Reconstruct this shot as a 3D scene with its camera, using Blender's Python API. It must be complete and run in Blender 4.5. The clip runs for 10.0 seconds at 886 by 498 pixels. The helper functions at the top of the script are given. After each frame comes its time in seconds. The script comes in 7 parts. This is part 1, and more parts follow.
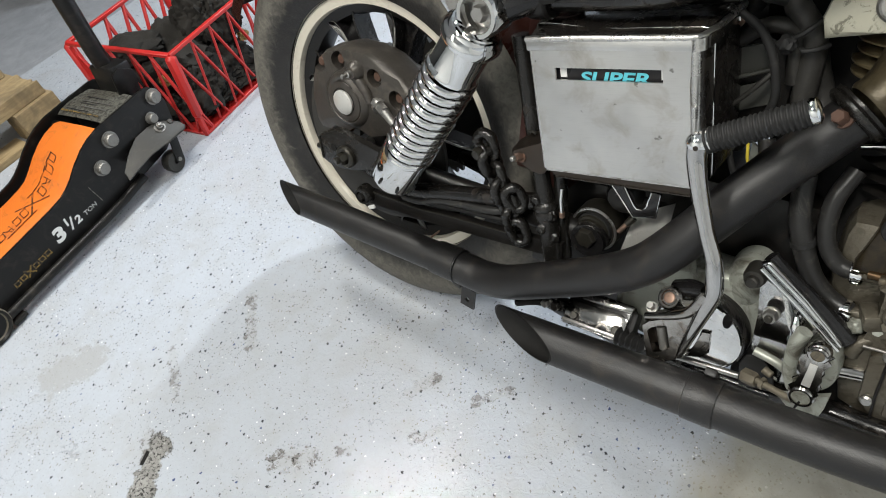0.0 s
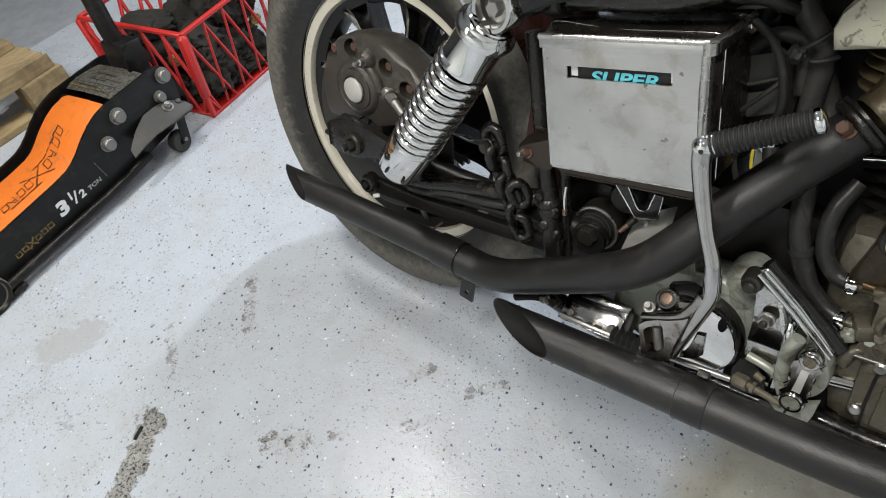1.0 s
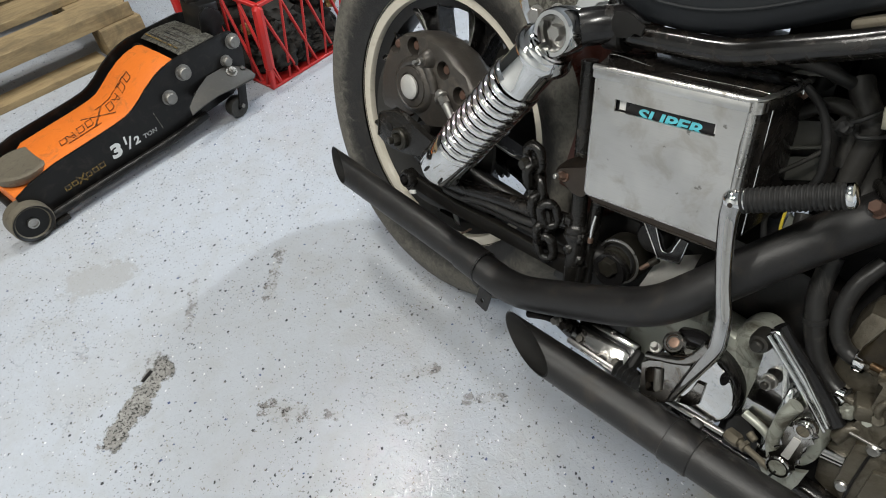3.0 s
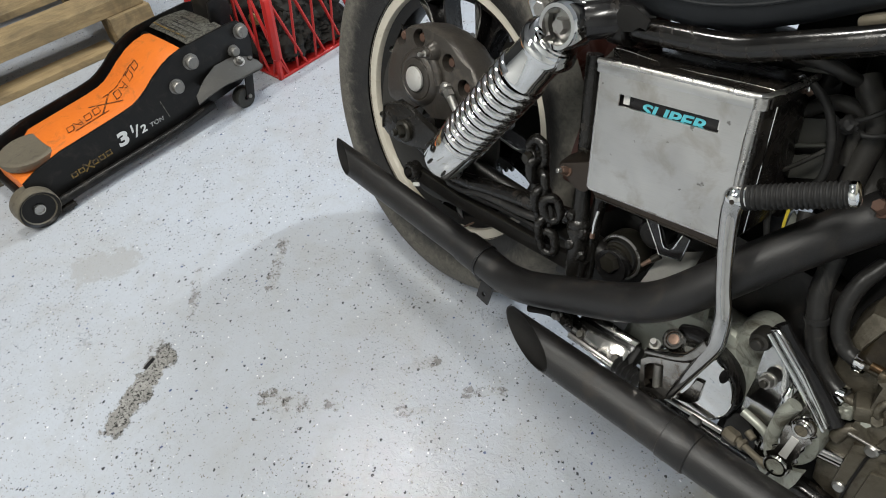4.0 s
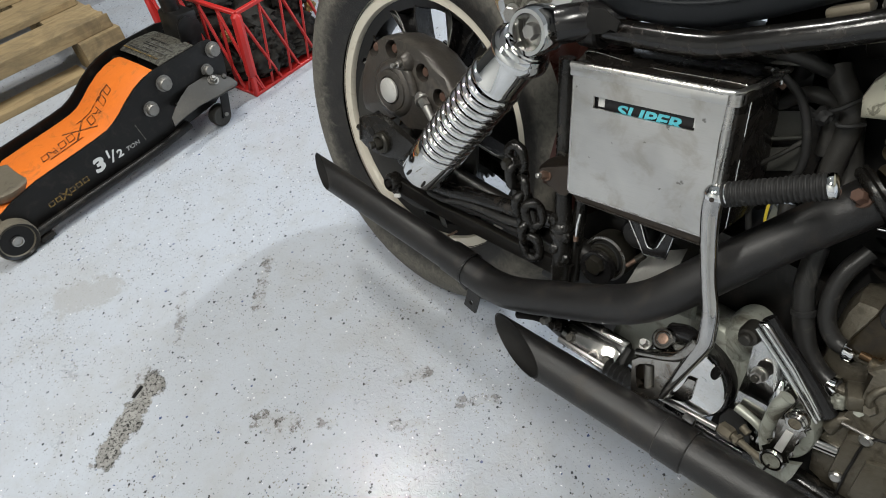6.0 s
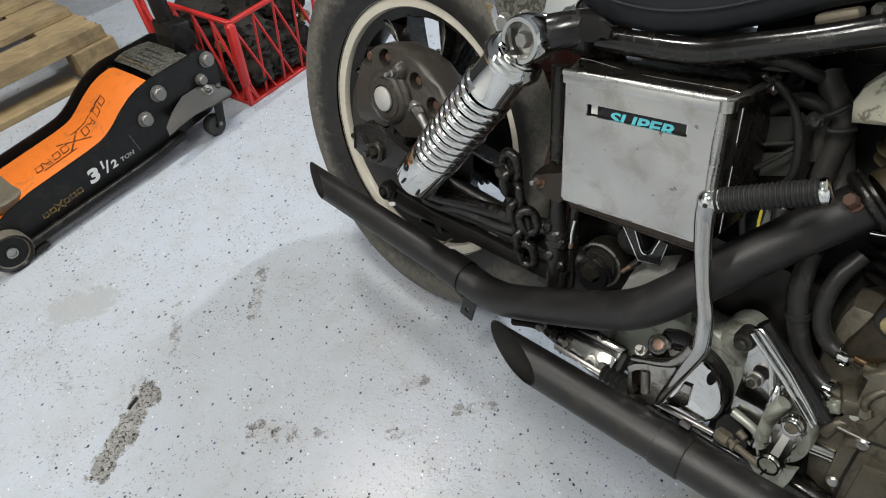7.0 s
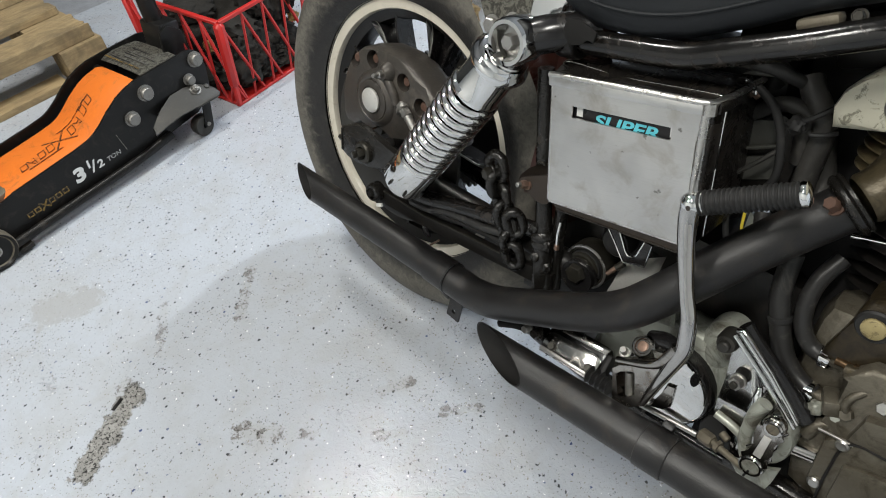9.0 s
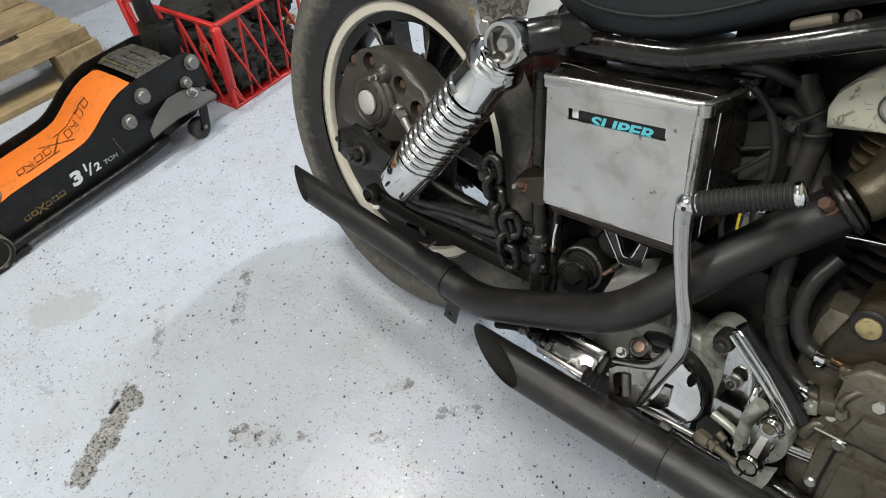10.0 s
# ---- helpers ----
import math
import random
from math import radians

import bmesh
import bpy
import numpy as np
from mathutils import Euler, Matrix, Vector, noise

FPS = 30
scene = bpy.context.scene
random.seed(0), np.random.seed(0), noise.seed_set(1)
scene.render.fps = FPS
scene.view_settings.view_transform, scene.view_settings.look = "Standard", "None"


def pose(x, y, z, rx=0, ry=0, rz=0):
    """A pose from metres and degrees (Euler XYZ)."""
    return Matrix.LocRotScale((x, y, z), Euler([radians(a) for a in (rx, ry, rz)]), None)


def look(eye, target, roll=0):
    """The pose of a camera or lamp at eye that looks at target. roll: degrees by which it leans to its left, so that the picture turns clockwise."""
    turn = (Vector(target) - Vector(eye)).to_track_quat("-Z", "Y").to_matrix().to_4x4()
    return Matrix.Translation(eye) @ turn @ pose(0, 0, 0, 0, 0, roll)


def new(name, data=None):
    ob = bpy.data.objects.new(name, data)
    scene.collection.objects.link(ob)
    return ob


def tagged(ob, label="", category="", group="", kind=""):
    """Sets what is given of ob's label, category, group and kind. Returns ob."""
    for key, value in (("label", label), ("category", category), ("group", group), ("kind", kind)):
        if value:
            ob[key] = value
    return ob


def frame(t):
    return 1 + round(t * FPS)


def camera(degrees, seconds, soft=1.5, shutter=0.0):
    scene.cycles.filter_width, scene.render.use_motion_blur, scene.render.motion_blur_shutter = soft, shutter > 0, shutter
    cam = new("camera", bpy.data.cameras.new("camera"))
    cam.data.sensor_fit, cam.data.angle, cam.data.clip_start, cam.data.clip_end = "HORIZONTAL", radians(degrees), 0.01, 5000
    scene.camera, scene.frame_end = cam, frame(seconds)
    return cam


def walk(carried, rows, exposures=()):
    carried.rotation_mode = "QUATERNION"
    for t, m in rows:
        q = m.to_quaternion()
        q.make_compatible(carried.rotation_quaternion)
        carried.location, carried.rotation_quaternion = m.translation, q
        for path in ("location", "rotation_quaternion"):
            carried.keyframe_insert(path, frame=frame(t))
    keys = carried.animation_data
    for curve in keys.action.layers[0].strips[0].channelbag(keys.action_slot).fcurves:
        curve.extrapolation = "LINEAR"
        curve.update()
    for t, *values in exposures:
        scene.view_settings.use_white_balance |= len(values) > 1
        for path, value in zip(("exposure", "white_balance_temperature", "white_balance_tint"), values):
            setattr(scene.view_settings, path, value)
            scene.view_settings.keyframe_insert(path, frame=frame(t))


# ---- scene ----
cam = camera(67.44, 10.0, soft=1.0)
PATH = [
    (0.0, (0.7132, -0.5294, 0.9773), (0.1861, -0.0795, 0.2564), -18.53),
    (0.5, (0.7195, -0.5319, 0.9770), (0.1998, -0.0884, 0.2467), -16.75),
    (1.0, (0.7156, -0.5414, 0.9812), (0.1932, -0.0941, 0.2553), -15.52),
    (1.5, (0.7189, -0.5614, 0.9900), (0.1862, -0.1039, 0.2780), -13.85),
    (2.0, (0.7269, -0.5468, 0.9975), (0.1804, -0.1000, 0.2891), -11.19),
    (2.2, (0.7285, -0.5470, 0.9975), (0.1783, -0.1085, 0.2869), -10.52),
    (3.5, (0.7395, -0.5439, 0.9913), (0.1784, -0.1280, 0.2756), -6.92),
    (4.0, (0.7412, -0.5416, 0.9909), (0.1791, -0.1327, 0.2721), -7.35),
    (4.5, (0.7394, -0.5375, 0.9911), (0.1777, -0.1275, 0.2724), -8.44),
    (5.0, (0.7378, -0.5321, 0.9903), (0.1805, -0.1144, 0.2727), -9.31),
    (5.5, (0.7368, -0.5296, 0.9909), (0.1827, -0.1088, 0.2726), -9.46),
    (7.0, (0.7376, -0.5267, 0.9930), (0.1835, -0.0925, 0.2828), -9.77),
    (7.5, (0.7377, -0.5259, 0.9916), (0.1863, -0.0876, 0.2818), -9.34),
    (8.0, (0.7393, -0.5239, 0.9912), (0.1899, -0.0839, 0.2809), -9.02),
    (8.5, (0.7407, -0.5240, 0.9914), (0.1937, -0.0807, 0.2813), -8.72),
    (9.0, (0.7425, -0.5241, 0.9922), (0.1972, -0.0777, 0.2827), -8.62),
    (9.5, (0.7440, -0.5239, 0.9920), (0.1989, -0.0756, 0.2835), -8.67),
    (10.0, (0.7445, -0.5242, 0.9925), (0.2001, -0.0736, 0.2850), -8.62),
]
EXPOSURES = [(0.0, 0.27), (0.5, 0.16), (1.0, 0.11), (1.5, 0.08), (2.0, 0.02), (4.5, 0.0), (8.0, 0.02), (9.0, 0.08), (10.0, 0.14)]
walk(cam, [(t, look(eye, target, roll)) for t, eye, target, roll in PATH], EXPOSURES)
LEAN = 14.23  # the motorcycle rests on its side stand

# ---- world and lamps ----
sky = bpy.data.worlds.new("world")
scene.world = sky
sky.use_nodes = True
sky.node_tree.nodes["Background"].inputs[0].default_value = (0.8, 0.88, 1.0, 1)
sky.node_tree.nodes["Background"].inputs[1].default_value = 0.012
CEILING = 2.75


def area_lamp(x, y, z, sx, sy, watts, colour=(1.0, 0.985, 0.95)):
    data = bpy.data.lights.new("tube_light", "AREA")
    data.shape, data.size, data.size_y, data.energy, data.color = "RECTANGLE", sx, sy, watts, colour
    ob = new("tube_light", data)
    ob.matrix_world = pose(x, y, z)
    return ob


COOL, WARM = (0.87, 0.938, 1.0), (1.0, 0.98, 0.915)
LAMPS = [(-0.3, 2.3, 0.05, 0.55, 76, COOL), (-0.92, 0.1, 0.11, 0.36, 26, WARM), (0.75, -1.0, 0.11, 0.7, 35, WARM), (-0.35, -1.85, 0.16, 1.0, 40, WARM)]
for lx, ly, sx, sy, watts, tone in LAMPS:
    area_lamp(lx, ly, CEILING - 0.11, sx, sy, watts, tone)
# daylight in the open doorway of the north wall
DOOR = (-0.3, 2.3, 2.1)
sky_light = area_lamp((DOOR[0] + DOOR[1]) / 2, 3.62, DOOR[2] / 2, DOOR[1] - DOOR[0] - 0.1, DOOR[2] - 0.1, 70, (0.78, 0.89, 1.0))
sky_light.name = sky_light.data.name = "door_daylight"
sky_light.matrix_world = pose((DOOR[0] + DOOR[1]) / 2, 3.62, DOOR[2] / 2, -90, 0, 0)


# ---- materials ----
def shader(name):
    m = bpy.data.materials.new(name)
    m.use_nodes = True
    return m, m.node_tree, m.node_tree.nodes["Principled BSDF"]


def node(tree, kind, **values):
    n = tree.nodes.new(kind)
    for key, value in values.items():
        n.inputs[key].default_value = value
    return n


def noise_of(tree, coord, scale, detail=4.0, rough=0.6, distort=0.0):
    n = node(tree, "ShaderNodeTexNoise", Scale=scale, Detail=detail, Roughness=rough, Distortion=distort)
    tree.links.new(coord, n.inputs["Vector"])
    return n.outputs["Fac"]


def steps(tree, fac, low, high):
    r = node(tree, "ShaderNodeMapRange")
    r.clamp = True
    for key, v in (("From Min", low), ("From Max", high)):
        r.inputs[key].default_value = v
    tree.links.new(fac, r.inputs["Value"])
    return r.outputs["Result"]


def mixed(tree, fac, a, b):
    m = tree.nodes.new("ShaderNodeMix")
    m.data_type = "RGBA"
    tree.links.new(fac, m.inputs[0])
    for value, slot in ((a, m.inputs[6]), (b, m.inputs[7])):
        if isinstance(value, (tuple, list)):
            slot.default_value = (*value, 1)
        else:
            tree.links.new(value, slot)
    return m.outputs[2]


def maths(tree, op, a, b=None):
    m = tree.nodes.new("ShaderNodeMath")
    m.operation = op
    for value, slot in ((a, m.inputs[0]), (b, m.inputs[1])):
        if value is None:
            continue
        if isinstance(value, (int, float)):
            slot.default_value = value
        else:
            tree.links.new(value, slot)
    return m.outputs[0]


def bump_of(tree, bsdf, height, strength, depth):
    b = node(tree, "ShaderNodeBump", Strength=strength, Distance=depth)
    tree.links.new(height, b.inputs["Height"])
    tree.links.new(b.outputs["Normal"], bsdf.inputs["Normal"])


def surface(name, base, other, rough=0.5, metal=0.0, grain=60.0, patch=9.0, dirt=None, dirt_at=(0.52, 0.72), dirt_rough=0.8,
            bump=0.15, depth=0.001, rough_var=0.12, coat=0.0, dirt_metal=None):
    """Two-scale colour, optional dirt patches with a shape of their own, and fine relief."""
    m, tree, bsdf = shader(name)
    coord = tree.nodes.new("ShaderNodeTexCoord").outputs["Object"]
    fine, wide = noise_of(tree, coord, grain, 6), noise_of(tree, coord, patch, 5, 0.65, 0.4)
    colour = mixed(tree, steps(tree, wide, 0.35, 0.68), base, other)
    colour = mixed(tree, steps(tree, fine, 0.3, 0.75), colour, mixed(tree, steps(tree, wide, 0.3, 0.7), other, base))
    r = maths(tree, "ADD", maths(tree, "MULTIPLY", maths(tree, "SUBTRACT", wide, 0.5), rough_var * 2), rough)
    if dirt:
        spot = maths(tree, "MULTIPLY", steps(tree, noise_of(tree, coord, patch * 1.7, 8, 0.7, 0.8), *dirt_at), 0.9)
        colour = mixed(tree, spot, colour, dirt)
        r = maths(tree, "ADD", r, maths(tree, "MULTIPLY", spot, dirt_rough - rough))
        if dirt_metal is not None:
            tree.links.new(maths(tree, "ADD", maths(tree, "MULTIPLY", spot, dirt_metal - metal), metal), bsdf.inputs["Metallic"])
    tree.links.new(colour, bsdf.inputs["Base Color"])
    tree.links.new(r, bsdf.inputs["Roughness"])
    if not (dirt and dirt_metal is not None):
        bsdf.inputs["Metallic"].default_value = metal
    bsdf.inputs["Coat Weight"].default_value = coat
    if metal < 0.1 and max(base) < 0.1 and "exhaust" not in name and "gloss" not in name:
        bsdf.inputs["Specular IOR Level"].default_value = 0.3
    if bump:
        bump_of(tree, bsdf, maths(tree, "ADD", fine, maths(tree, "MULTIPLY", wide, 0.5)), bump, depth)
    return m


CHROME = surface("chrome", (0.8, 0.8, 0.79), (0.72, 0.72, 0.71), 0.035, 1.0, 300, 30, (0.3, 0.27, 0.23), (0.7, 0.84), 0.35, 0.02, 0.0003, 0.03)
DULL_CHROME = surface("aged_chrome", (0.6, 0.59, 0.57), (0.4, 0.385, 0.36), 0.09, 1.0, 250, 34, (0.11, 0.088, 0.066), (0.52, 0.7), 0.45, 0.06, 0.0006, 0.08)
WORN_CHROME = surface("worn_chrome", (0.46, 0.445, 0.42), (0.31, 0.29, 0.265), 0.12, 1.0, 250, 50, (0.12, 0.09, 0.065), (0.52, 0.72), 0.45, 0.1, 0.0006, 0.1)
LEVER_CHROME = surface("rubbed_chrome", (0.56, 0.55, 0.54), (0.44, 0.43, 0.41), 0.045, 1.0, 250, 30, (0.14, 0.115, 0.09), (0.58, 0.78), 0.3, 0.03, 0.0004, 0.03)
FIN = surface("oil_browned_fin", (0.2, 0.165, 0.095), (0.12, 0.095, 0.052), 0.36, 0.5, 160, 30, (0.03, 0.022, 0.014), (0.5, 0.68), 0.5, 0.3, 0.0008)
SATIN = surface("satin_plated_steel", (0.56, 0.55, 0.53), (0.42, 0.41, 0.39), 0.28, 0.95, 220, 40, (0.15, 0.13, 0.1), (0.55, 0.75), 0.55, 0.12, 0.0006, 0.1)
PIPE = surface("satin_black_exhaust", (0.006, 0.0057, 0.006), (0.0105, 0.0096, 0.0092), 0.4, 0.0, 520, 18, (0.042, 0.033, 0.025), (0.54, 0.82), 0.65, 0.5, 0.0007, 0.14)
GLOSS_BLACK = surface("gloss_black_paint", (0.007, 0.007, 0.008), (0.012, 0.011, 0.0105), 0.2, 0.0, 120, 12, (0.035, 0.029, 0.023), (0.54, 0.8), 0.65, 0.06, 0.0006, 0.12)
DUSTY_BLACK = surface("greasy_black", (0.0055, 0.005, 0.0046), (0.011, 0.0097, 0.0085), 0.36, 0.0, 90, 22, (0.034, 0.0275, 0.0215), (0.55, 0.82), 0.8, 0.4, 0.001)
DUSTY_STEEL = surface("dust_filmed_dark_steel", (0.034, 0.03, 0.027), (0.022, 0.02, 0.018), 0.24, 0.6, 200, 14, (0.055, 0.045, 0.036), (0.5, 0.74), 0.55, 0.1, 0.0006, 0.12)
GREASE = surface("grease_caked_steel", (0.008, 0.0075, 0.007), (0.016, 0.0145, 0.0125), 0.24, 0.2, 150, 40, (0.045, 0.036, 0.027), (0.58, 0.8), 0.6, 0.55, 0.0012)
# near-black for sooty bores, and for shade painted into gaps and slots
SOOT_AND_SHADE = surface("soot_and_shade_black", (0.004, 0.0038, 0.0036), (0.008, 0.0075, 0.007), 0.8, 0.0, 200, 30, (0.016, 0.014, 0.012), (0.55, 0.8), 0.9, 0.3, 0.0006)
CALIPER = surface("grey_black_caliper", (0.043, 0.0385, 0.034), (0.073, 0.065, 0.057), 0.36, 0.4, 240, 22, (0.13, 0.113, 0.092), (0.5, 0.78), 0.62, 0.4, 0.0012)

def tyre_material():
    """Black sidewall; the shoulder and tread are grey with dust and scuffs."""
    m, tree, bsdf = shader("dusty_tyre_rubber")
    coord = tree.nodes.new("ShaderNodeTexCoord").outputs["Object"]
    sep = tree.nodes.new("ShaderNodeSeparateXYZ")
    tree.links.new(coord, sep.inputs[0])
    far = maths(tree, "SQRT", maths(tree, "ADD", maths(tree, "MULTIPLY", sep.outputs[0], sep.outputs[0]), maths(tree, "MULTIPLY", sep.outputs[1], sep.outputs[1])))
    fine, mid, wide = noise_of(tree, coord, 170.0, 6, 0.7), noise_of(tree, coord, 60.0, 6, 0.72, 0.6), noise_of(tree, coord, 9.0, 4)
    dust = steps(tree, maths(tree, "ADD", far, maths(tree, "MULTIPLY", maths(tree, "SUBTRACT", mid, 0.5), 0.045)), 0.248, 0.274)
    grey = mixed(tree, steps(tree, mid, 0.35, 0.7), (0.085, 0.08, 0.069), (0.15, 0.14, 0.119))
    grey = mixed(tree, maths(tree, "MULTIPLY", steps(tree, fine, 0.5, 0.66), 0.55), grey, (0.05, 0.048, 0.044))
    side = mixed(tree, steps(tree, wide, 0.4, 0.7), (0.012, 0.012, 0.0125), (0.024, 0.0225, 0.021))
    side = mixed(tree, maths(tree, "MULTIPLY", steps(tree, mid, 0.52, 0.8), 0.3), side, (0.09, 0.082, 0.07))
    tree.links.new(mixed(tree, dust, side, grey), bsdf.inputs["Base Color"])
    tree.links.new(maths(tree, "ADD", 0.42, maths(tree, "MULTIPLY", dust, 0.34)), bsdf.inputs["Roughness"])
    bsdf.inputs["Specular IOR Level"].default_value = 0.35
    bump_of(tree, bsdf, maths(tree, "ADD", fine, mid), 0.5, 0.0018)
    return m


TYRE = tyre_material()
RUBBER = surface("black_rubber", (0.013, 0.013, 0.013), (0.021, 0.0205, 0.02), 0.55, 0.0, 160, 25, (0.07, 0.065, 0.06), (0.6, 0.8), 0.8, 0.2, 0.0006)
HOSE = surface("grey_rubber_hose", (0.015, 0.0148, 0.0145), (0.027, 0.026, 0.025), 0.34, 0.0, 120, 25, (0.12, 0.11, 0.095), (0.56, 0.82), 0.8, 0.25, 0.0006)
VINYL = surface("black_vinyl", (0.007, 0.0085, 0.0105), (0.011, 0.0125, 0.0145), 0.56, 0.0, 500, 8, (0.06, 0.06, 0.06), (0.6, 0.85), 0.7, 0.4, 0.0005)
CREAM = surface("cream_rim_paint", (0.62, 0.58, 0.49), (0.52, 0.48, 0.4), 0.5, 0.0, 120, 14, (0.3, 0.24, 0.16), (0.58, 0.82), 0.8, 0.1, 0.0005)
CAST = surface("oily_cast_aluminium", (0.145, 0.13, 0.1), (0.085, 0.075, 0.056), 0.36, 0.5, 160, 26, (0.028, 0.02, 0.011), (0.5, 0.7), 0.34, 0.55, 0.0018, 0.12, 0.0, 0.3)
PALE_CAST = surface("pale_cast_aluminium", (0.4, 0.41, 0.36), (0.3, 0.31, 0.265), 0.38, 0.4, 160, 22, (0.07, 0.06, 0.042), (0.48, 0.68), 0.5, 0.3, 0.001)
OILY = surface("oil_stained_cast", (0.085, 0.067, 0.037), (0.045, 0.036, 0.021), 0.38, 0.4, 140, 22, (0.018, 0.014, 0.009), (0.48, 0.66), 0.5, 0.5, 0.0014)
PEELING = surface("peeling_grey_paint", (0.52, 0.5, 0.4), (0.45, 0.43, 0.335), 0.5, 0.1, 140, 36, (0.17, 0.16, 0.12), (0.55, 0.6), 0.6, 0.2, 0.0006)
RUST = surface("rusty_steel", (0.11, 0.055, 0.036), (0.07, 0.04, 0.028), 0.6, 0.2, 200, 40, (0.13, 0.085, 0.06), (0.6, 0.8), 0.8, 0.4, 0.0008)
EAR = surface("grimy_brown_steel", (0.04, 0.03, 0.023), (0.025, 0.02, 0.016), 0.5, 0.4, 180, 40, (0.075, 0.052, 0.037), (0.56, 0.76), 0.75, 0.35, 0.0009)
OLIVE = surface("grease_filmed_steel", (0.034, 0.031, 0.024), (0.022, 0.02, 0.016), 0.34, 0.5, 160, 40, (0.075, 0.064, 0.045), (0.58, 0.78), 0.6, 0.35, 0.0008)
STAINED = surface("oil_stained_dark_casting", (0.05, 0.037, 0.019), (0.025, 0.019, 0.011), 0.32, 0.4, 120, 26, (0.012, 0.009, 0.006), (0.46, 0.66), 0.35, 0.45, 0.0014)
BROWN_PIPE = surface("oil_browned_brass", (0.075, 0.044, 0.02), (0.05, 0.03, 0.015), 0.3, 0.8, 160, 50, (0.02, 0.014, 0.008), (0.55, 0.75), 0.4, 0.15, 0.0004)
BRASS = surface("dull_copper", (0.3, 0.195, 0.145), (0.2, 0.135, 0.105), 0.42, 0.8, 200, 70, (0.09, 0.07, 0.055), (0.55, 0.75), 0.6, 0.1, 0.0003)
JACK_BOLT = surface("dull_steel_bolt", (0.27, 0.26, 0.24), (0.19, 0.18, 0.165), 0.4, 0.75, 200, 60, (0.08, 0.07, 0.06), (0.56, 0.76), 0.7, 0.1, 0.0003)
FRAME_BLACK = surface("scuffed_gloss_black", (0.004, 0.0038, 0.0036), (0.007, 0.0065, 0.006), 0.17, 0.0, 140, 30, (0.026, 0.019, 0.014), (0.5, 0.72), 0.5, 0.15, 0.0006, 0.16)
BOLT = surface("zinc_bolt", (0.46, 0.45, 0.43), (0.34, 0.33, 0.31), 0.35, 0.9, 250, 60, (0.13, 0.1, 0.07), (0.58, 0.78), 0.7, 0.1, 0.0003)
MAROON = surface("dark_maroon_paint", (0.045, 0.014, 0.01), (0.03, 0.011, 0.008), 0.3, 0.0, 120, 10, (0.05, 0.034, 0.025), (0.52, 0.75), 0.75, 0.08, 0.0005)
ORANGE = surface("scuffed_orange_paint", (0.74, 0.185, 0.022), (0.62, 0.14, 0.018), 0.42, 0.0, 90, 14, (0.27, 0.1, 0.03), (0.54, 0.76), 0.65, 0.15, 0.0006)
JACK_BLACK = surface("scuffed_black_enamel", (0.0045, 0.0043, 0.0042), (0.0085, 0.0077, 0.007), 0.36, 0.0, 120, 14, (0.037, 0.031, 0.025), (0.54, 0.78), 0.65, 0.15, 0.0006)
BARE_ALLOY = surface("machined_alloy", (0.62, 0.61, 0.58), (0.5, 0.49, 0.46), 0.42, 0.45, 200, 60, (0.2, 0.18, 0.15), (0.6, 0.8), 0.6, 0.1, 0.0003)
JACK_GREY = surface("worn_grey_steel", (0.026, 0.025, 0.022), (0.042, 0.039, 0.034), 0.5, 0.3, 140, 24, (0.075, 0.067, 0.054), (0.56, 0.78), 0.75, 0.35, 0.0009)
CASTER = surface("dusty_steel_roller", (0.19, 0.165, 0.12), (0.12, 0.105, 0.08), 0.6, 0.4, 160, 30, (0.05, 0.045, 0.04), (0.55, 0.75), 0.8, 0.35, 0.0008)
RED = surface("red_plastic", (0.5, 0.022, 0.018), (0.4, 0.016, 0.014), 0.38, 0.0, 120, 14, (0.22, 0.03, 0.025), (0.58, 0.82), 0.6, 0.06, 0.0004)
CLOTH = surface("black_cloth", (0.014, 0.0128, 0.011), (0.026, 0.0235, 0.02), 0.9, 0.0, 400, 20, (0.055, 0.05, 0.044), (0.6, 0.85), 0.95, 0.6, 0.0015)
DARK_CHROME = surface("dark_reflecting_steel", (0.14, 0.135, 0.13), (0.09, 0.087, 0.083), 0.13, 1.0, 200, 24, (0.05, 0.045, 0.04), (0.55, 0.75), 0.45, 0.05, 0.0005, 0.08)
GOLD = surface("gold_foil", (0.4, 0.29, 0.12), (0.3, 0.21, 0.08), 0.38, 0.8, 120, 40, (0.1, 0.08, 0.05), (0.5, 0.65), 0.6, 0.4, 0.002)
LABEL_BLACK = surface("black_label", (0.015, 0.015, 0.017), (0.022, 0.02, 0.02), 0.3, 0.0, 200, 40, bump=0.0)
CYAN = surface("cyan_print", (0.14, 0.6, 0.7), (0.11, 0.55, 0.66), 0.35, 0.0, 200, 40, bump=0.0)
WHITE = surface("white_print", (0.72, 0.72, 0.7), (0.62, 0.62, 0.6), 0.5, 0.0, 200, 60, (0.25, 0.25, 0.25), (0.68, 0.76), 0.6, bump=0.0)
DIM_PRINT = surface("dark_print", (0.04, 0.022, 0.014), (0.09, 0.035, 0.015), 0.5, 0.0, 260, 60, (0.62, 0.16, 0.022), (0.5, 0.6), 0.6, bump=0.0)
WORN_PRINT = surface("worn_white_print", (0.5, 0.5, 0.48), (0.36, 0.36, 0.35), 0.5, 0.0, 300, 90, (0.02, 0.02, 0.02), (0.46, 0.56), 0.6, bump=0.0)
OCHRE = surface("ochre_print", (0.24, 0.15, 0.025), (0.17, 0.105, 0.022), 0.5, 0.0, 260, 70, (0.02, 0.02, 0.02), (0.45, 0.56), 0.6, bump=0.0)
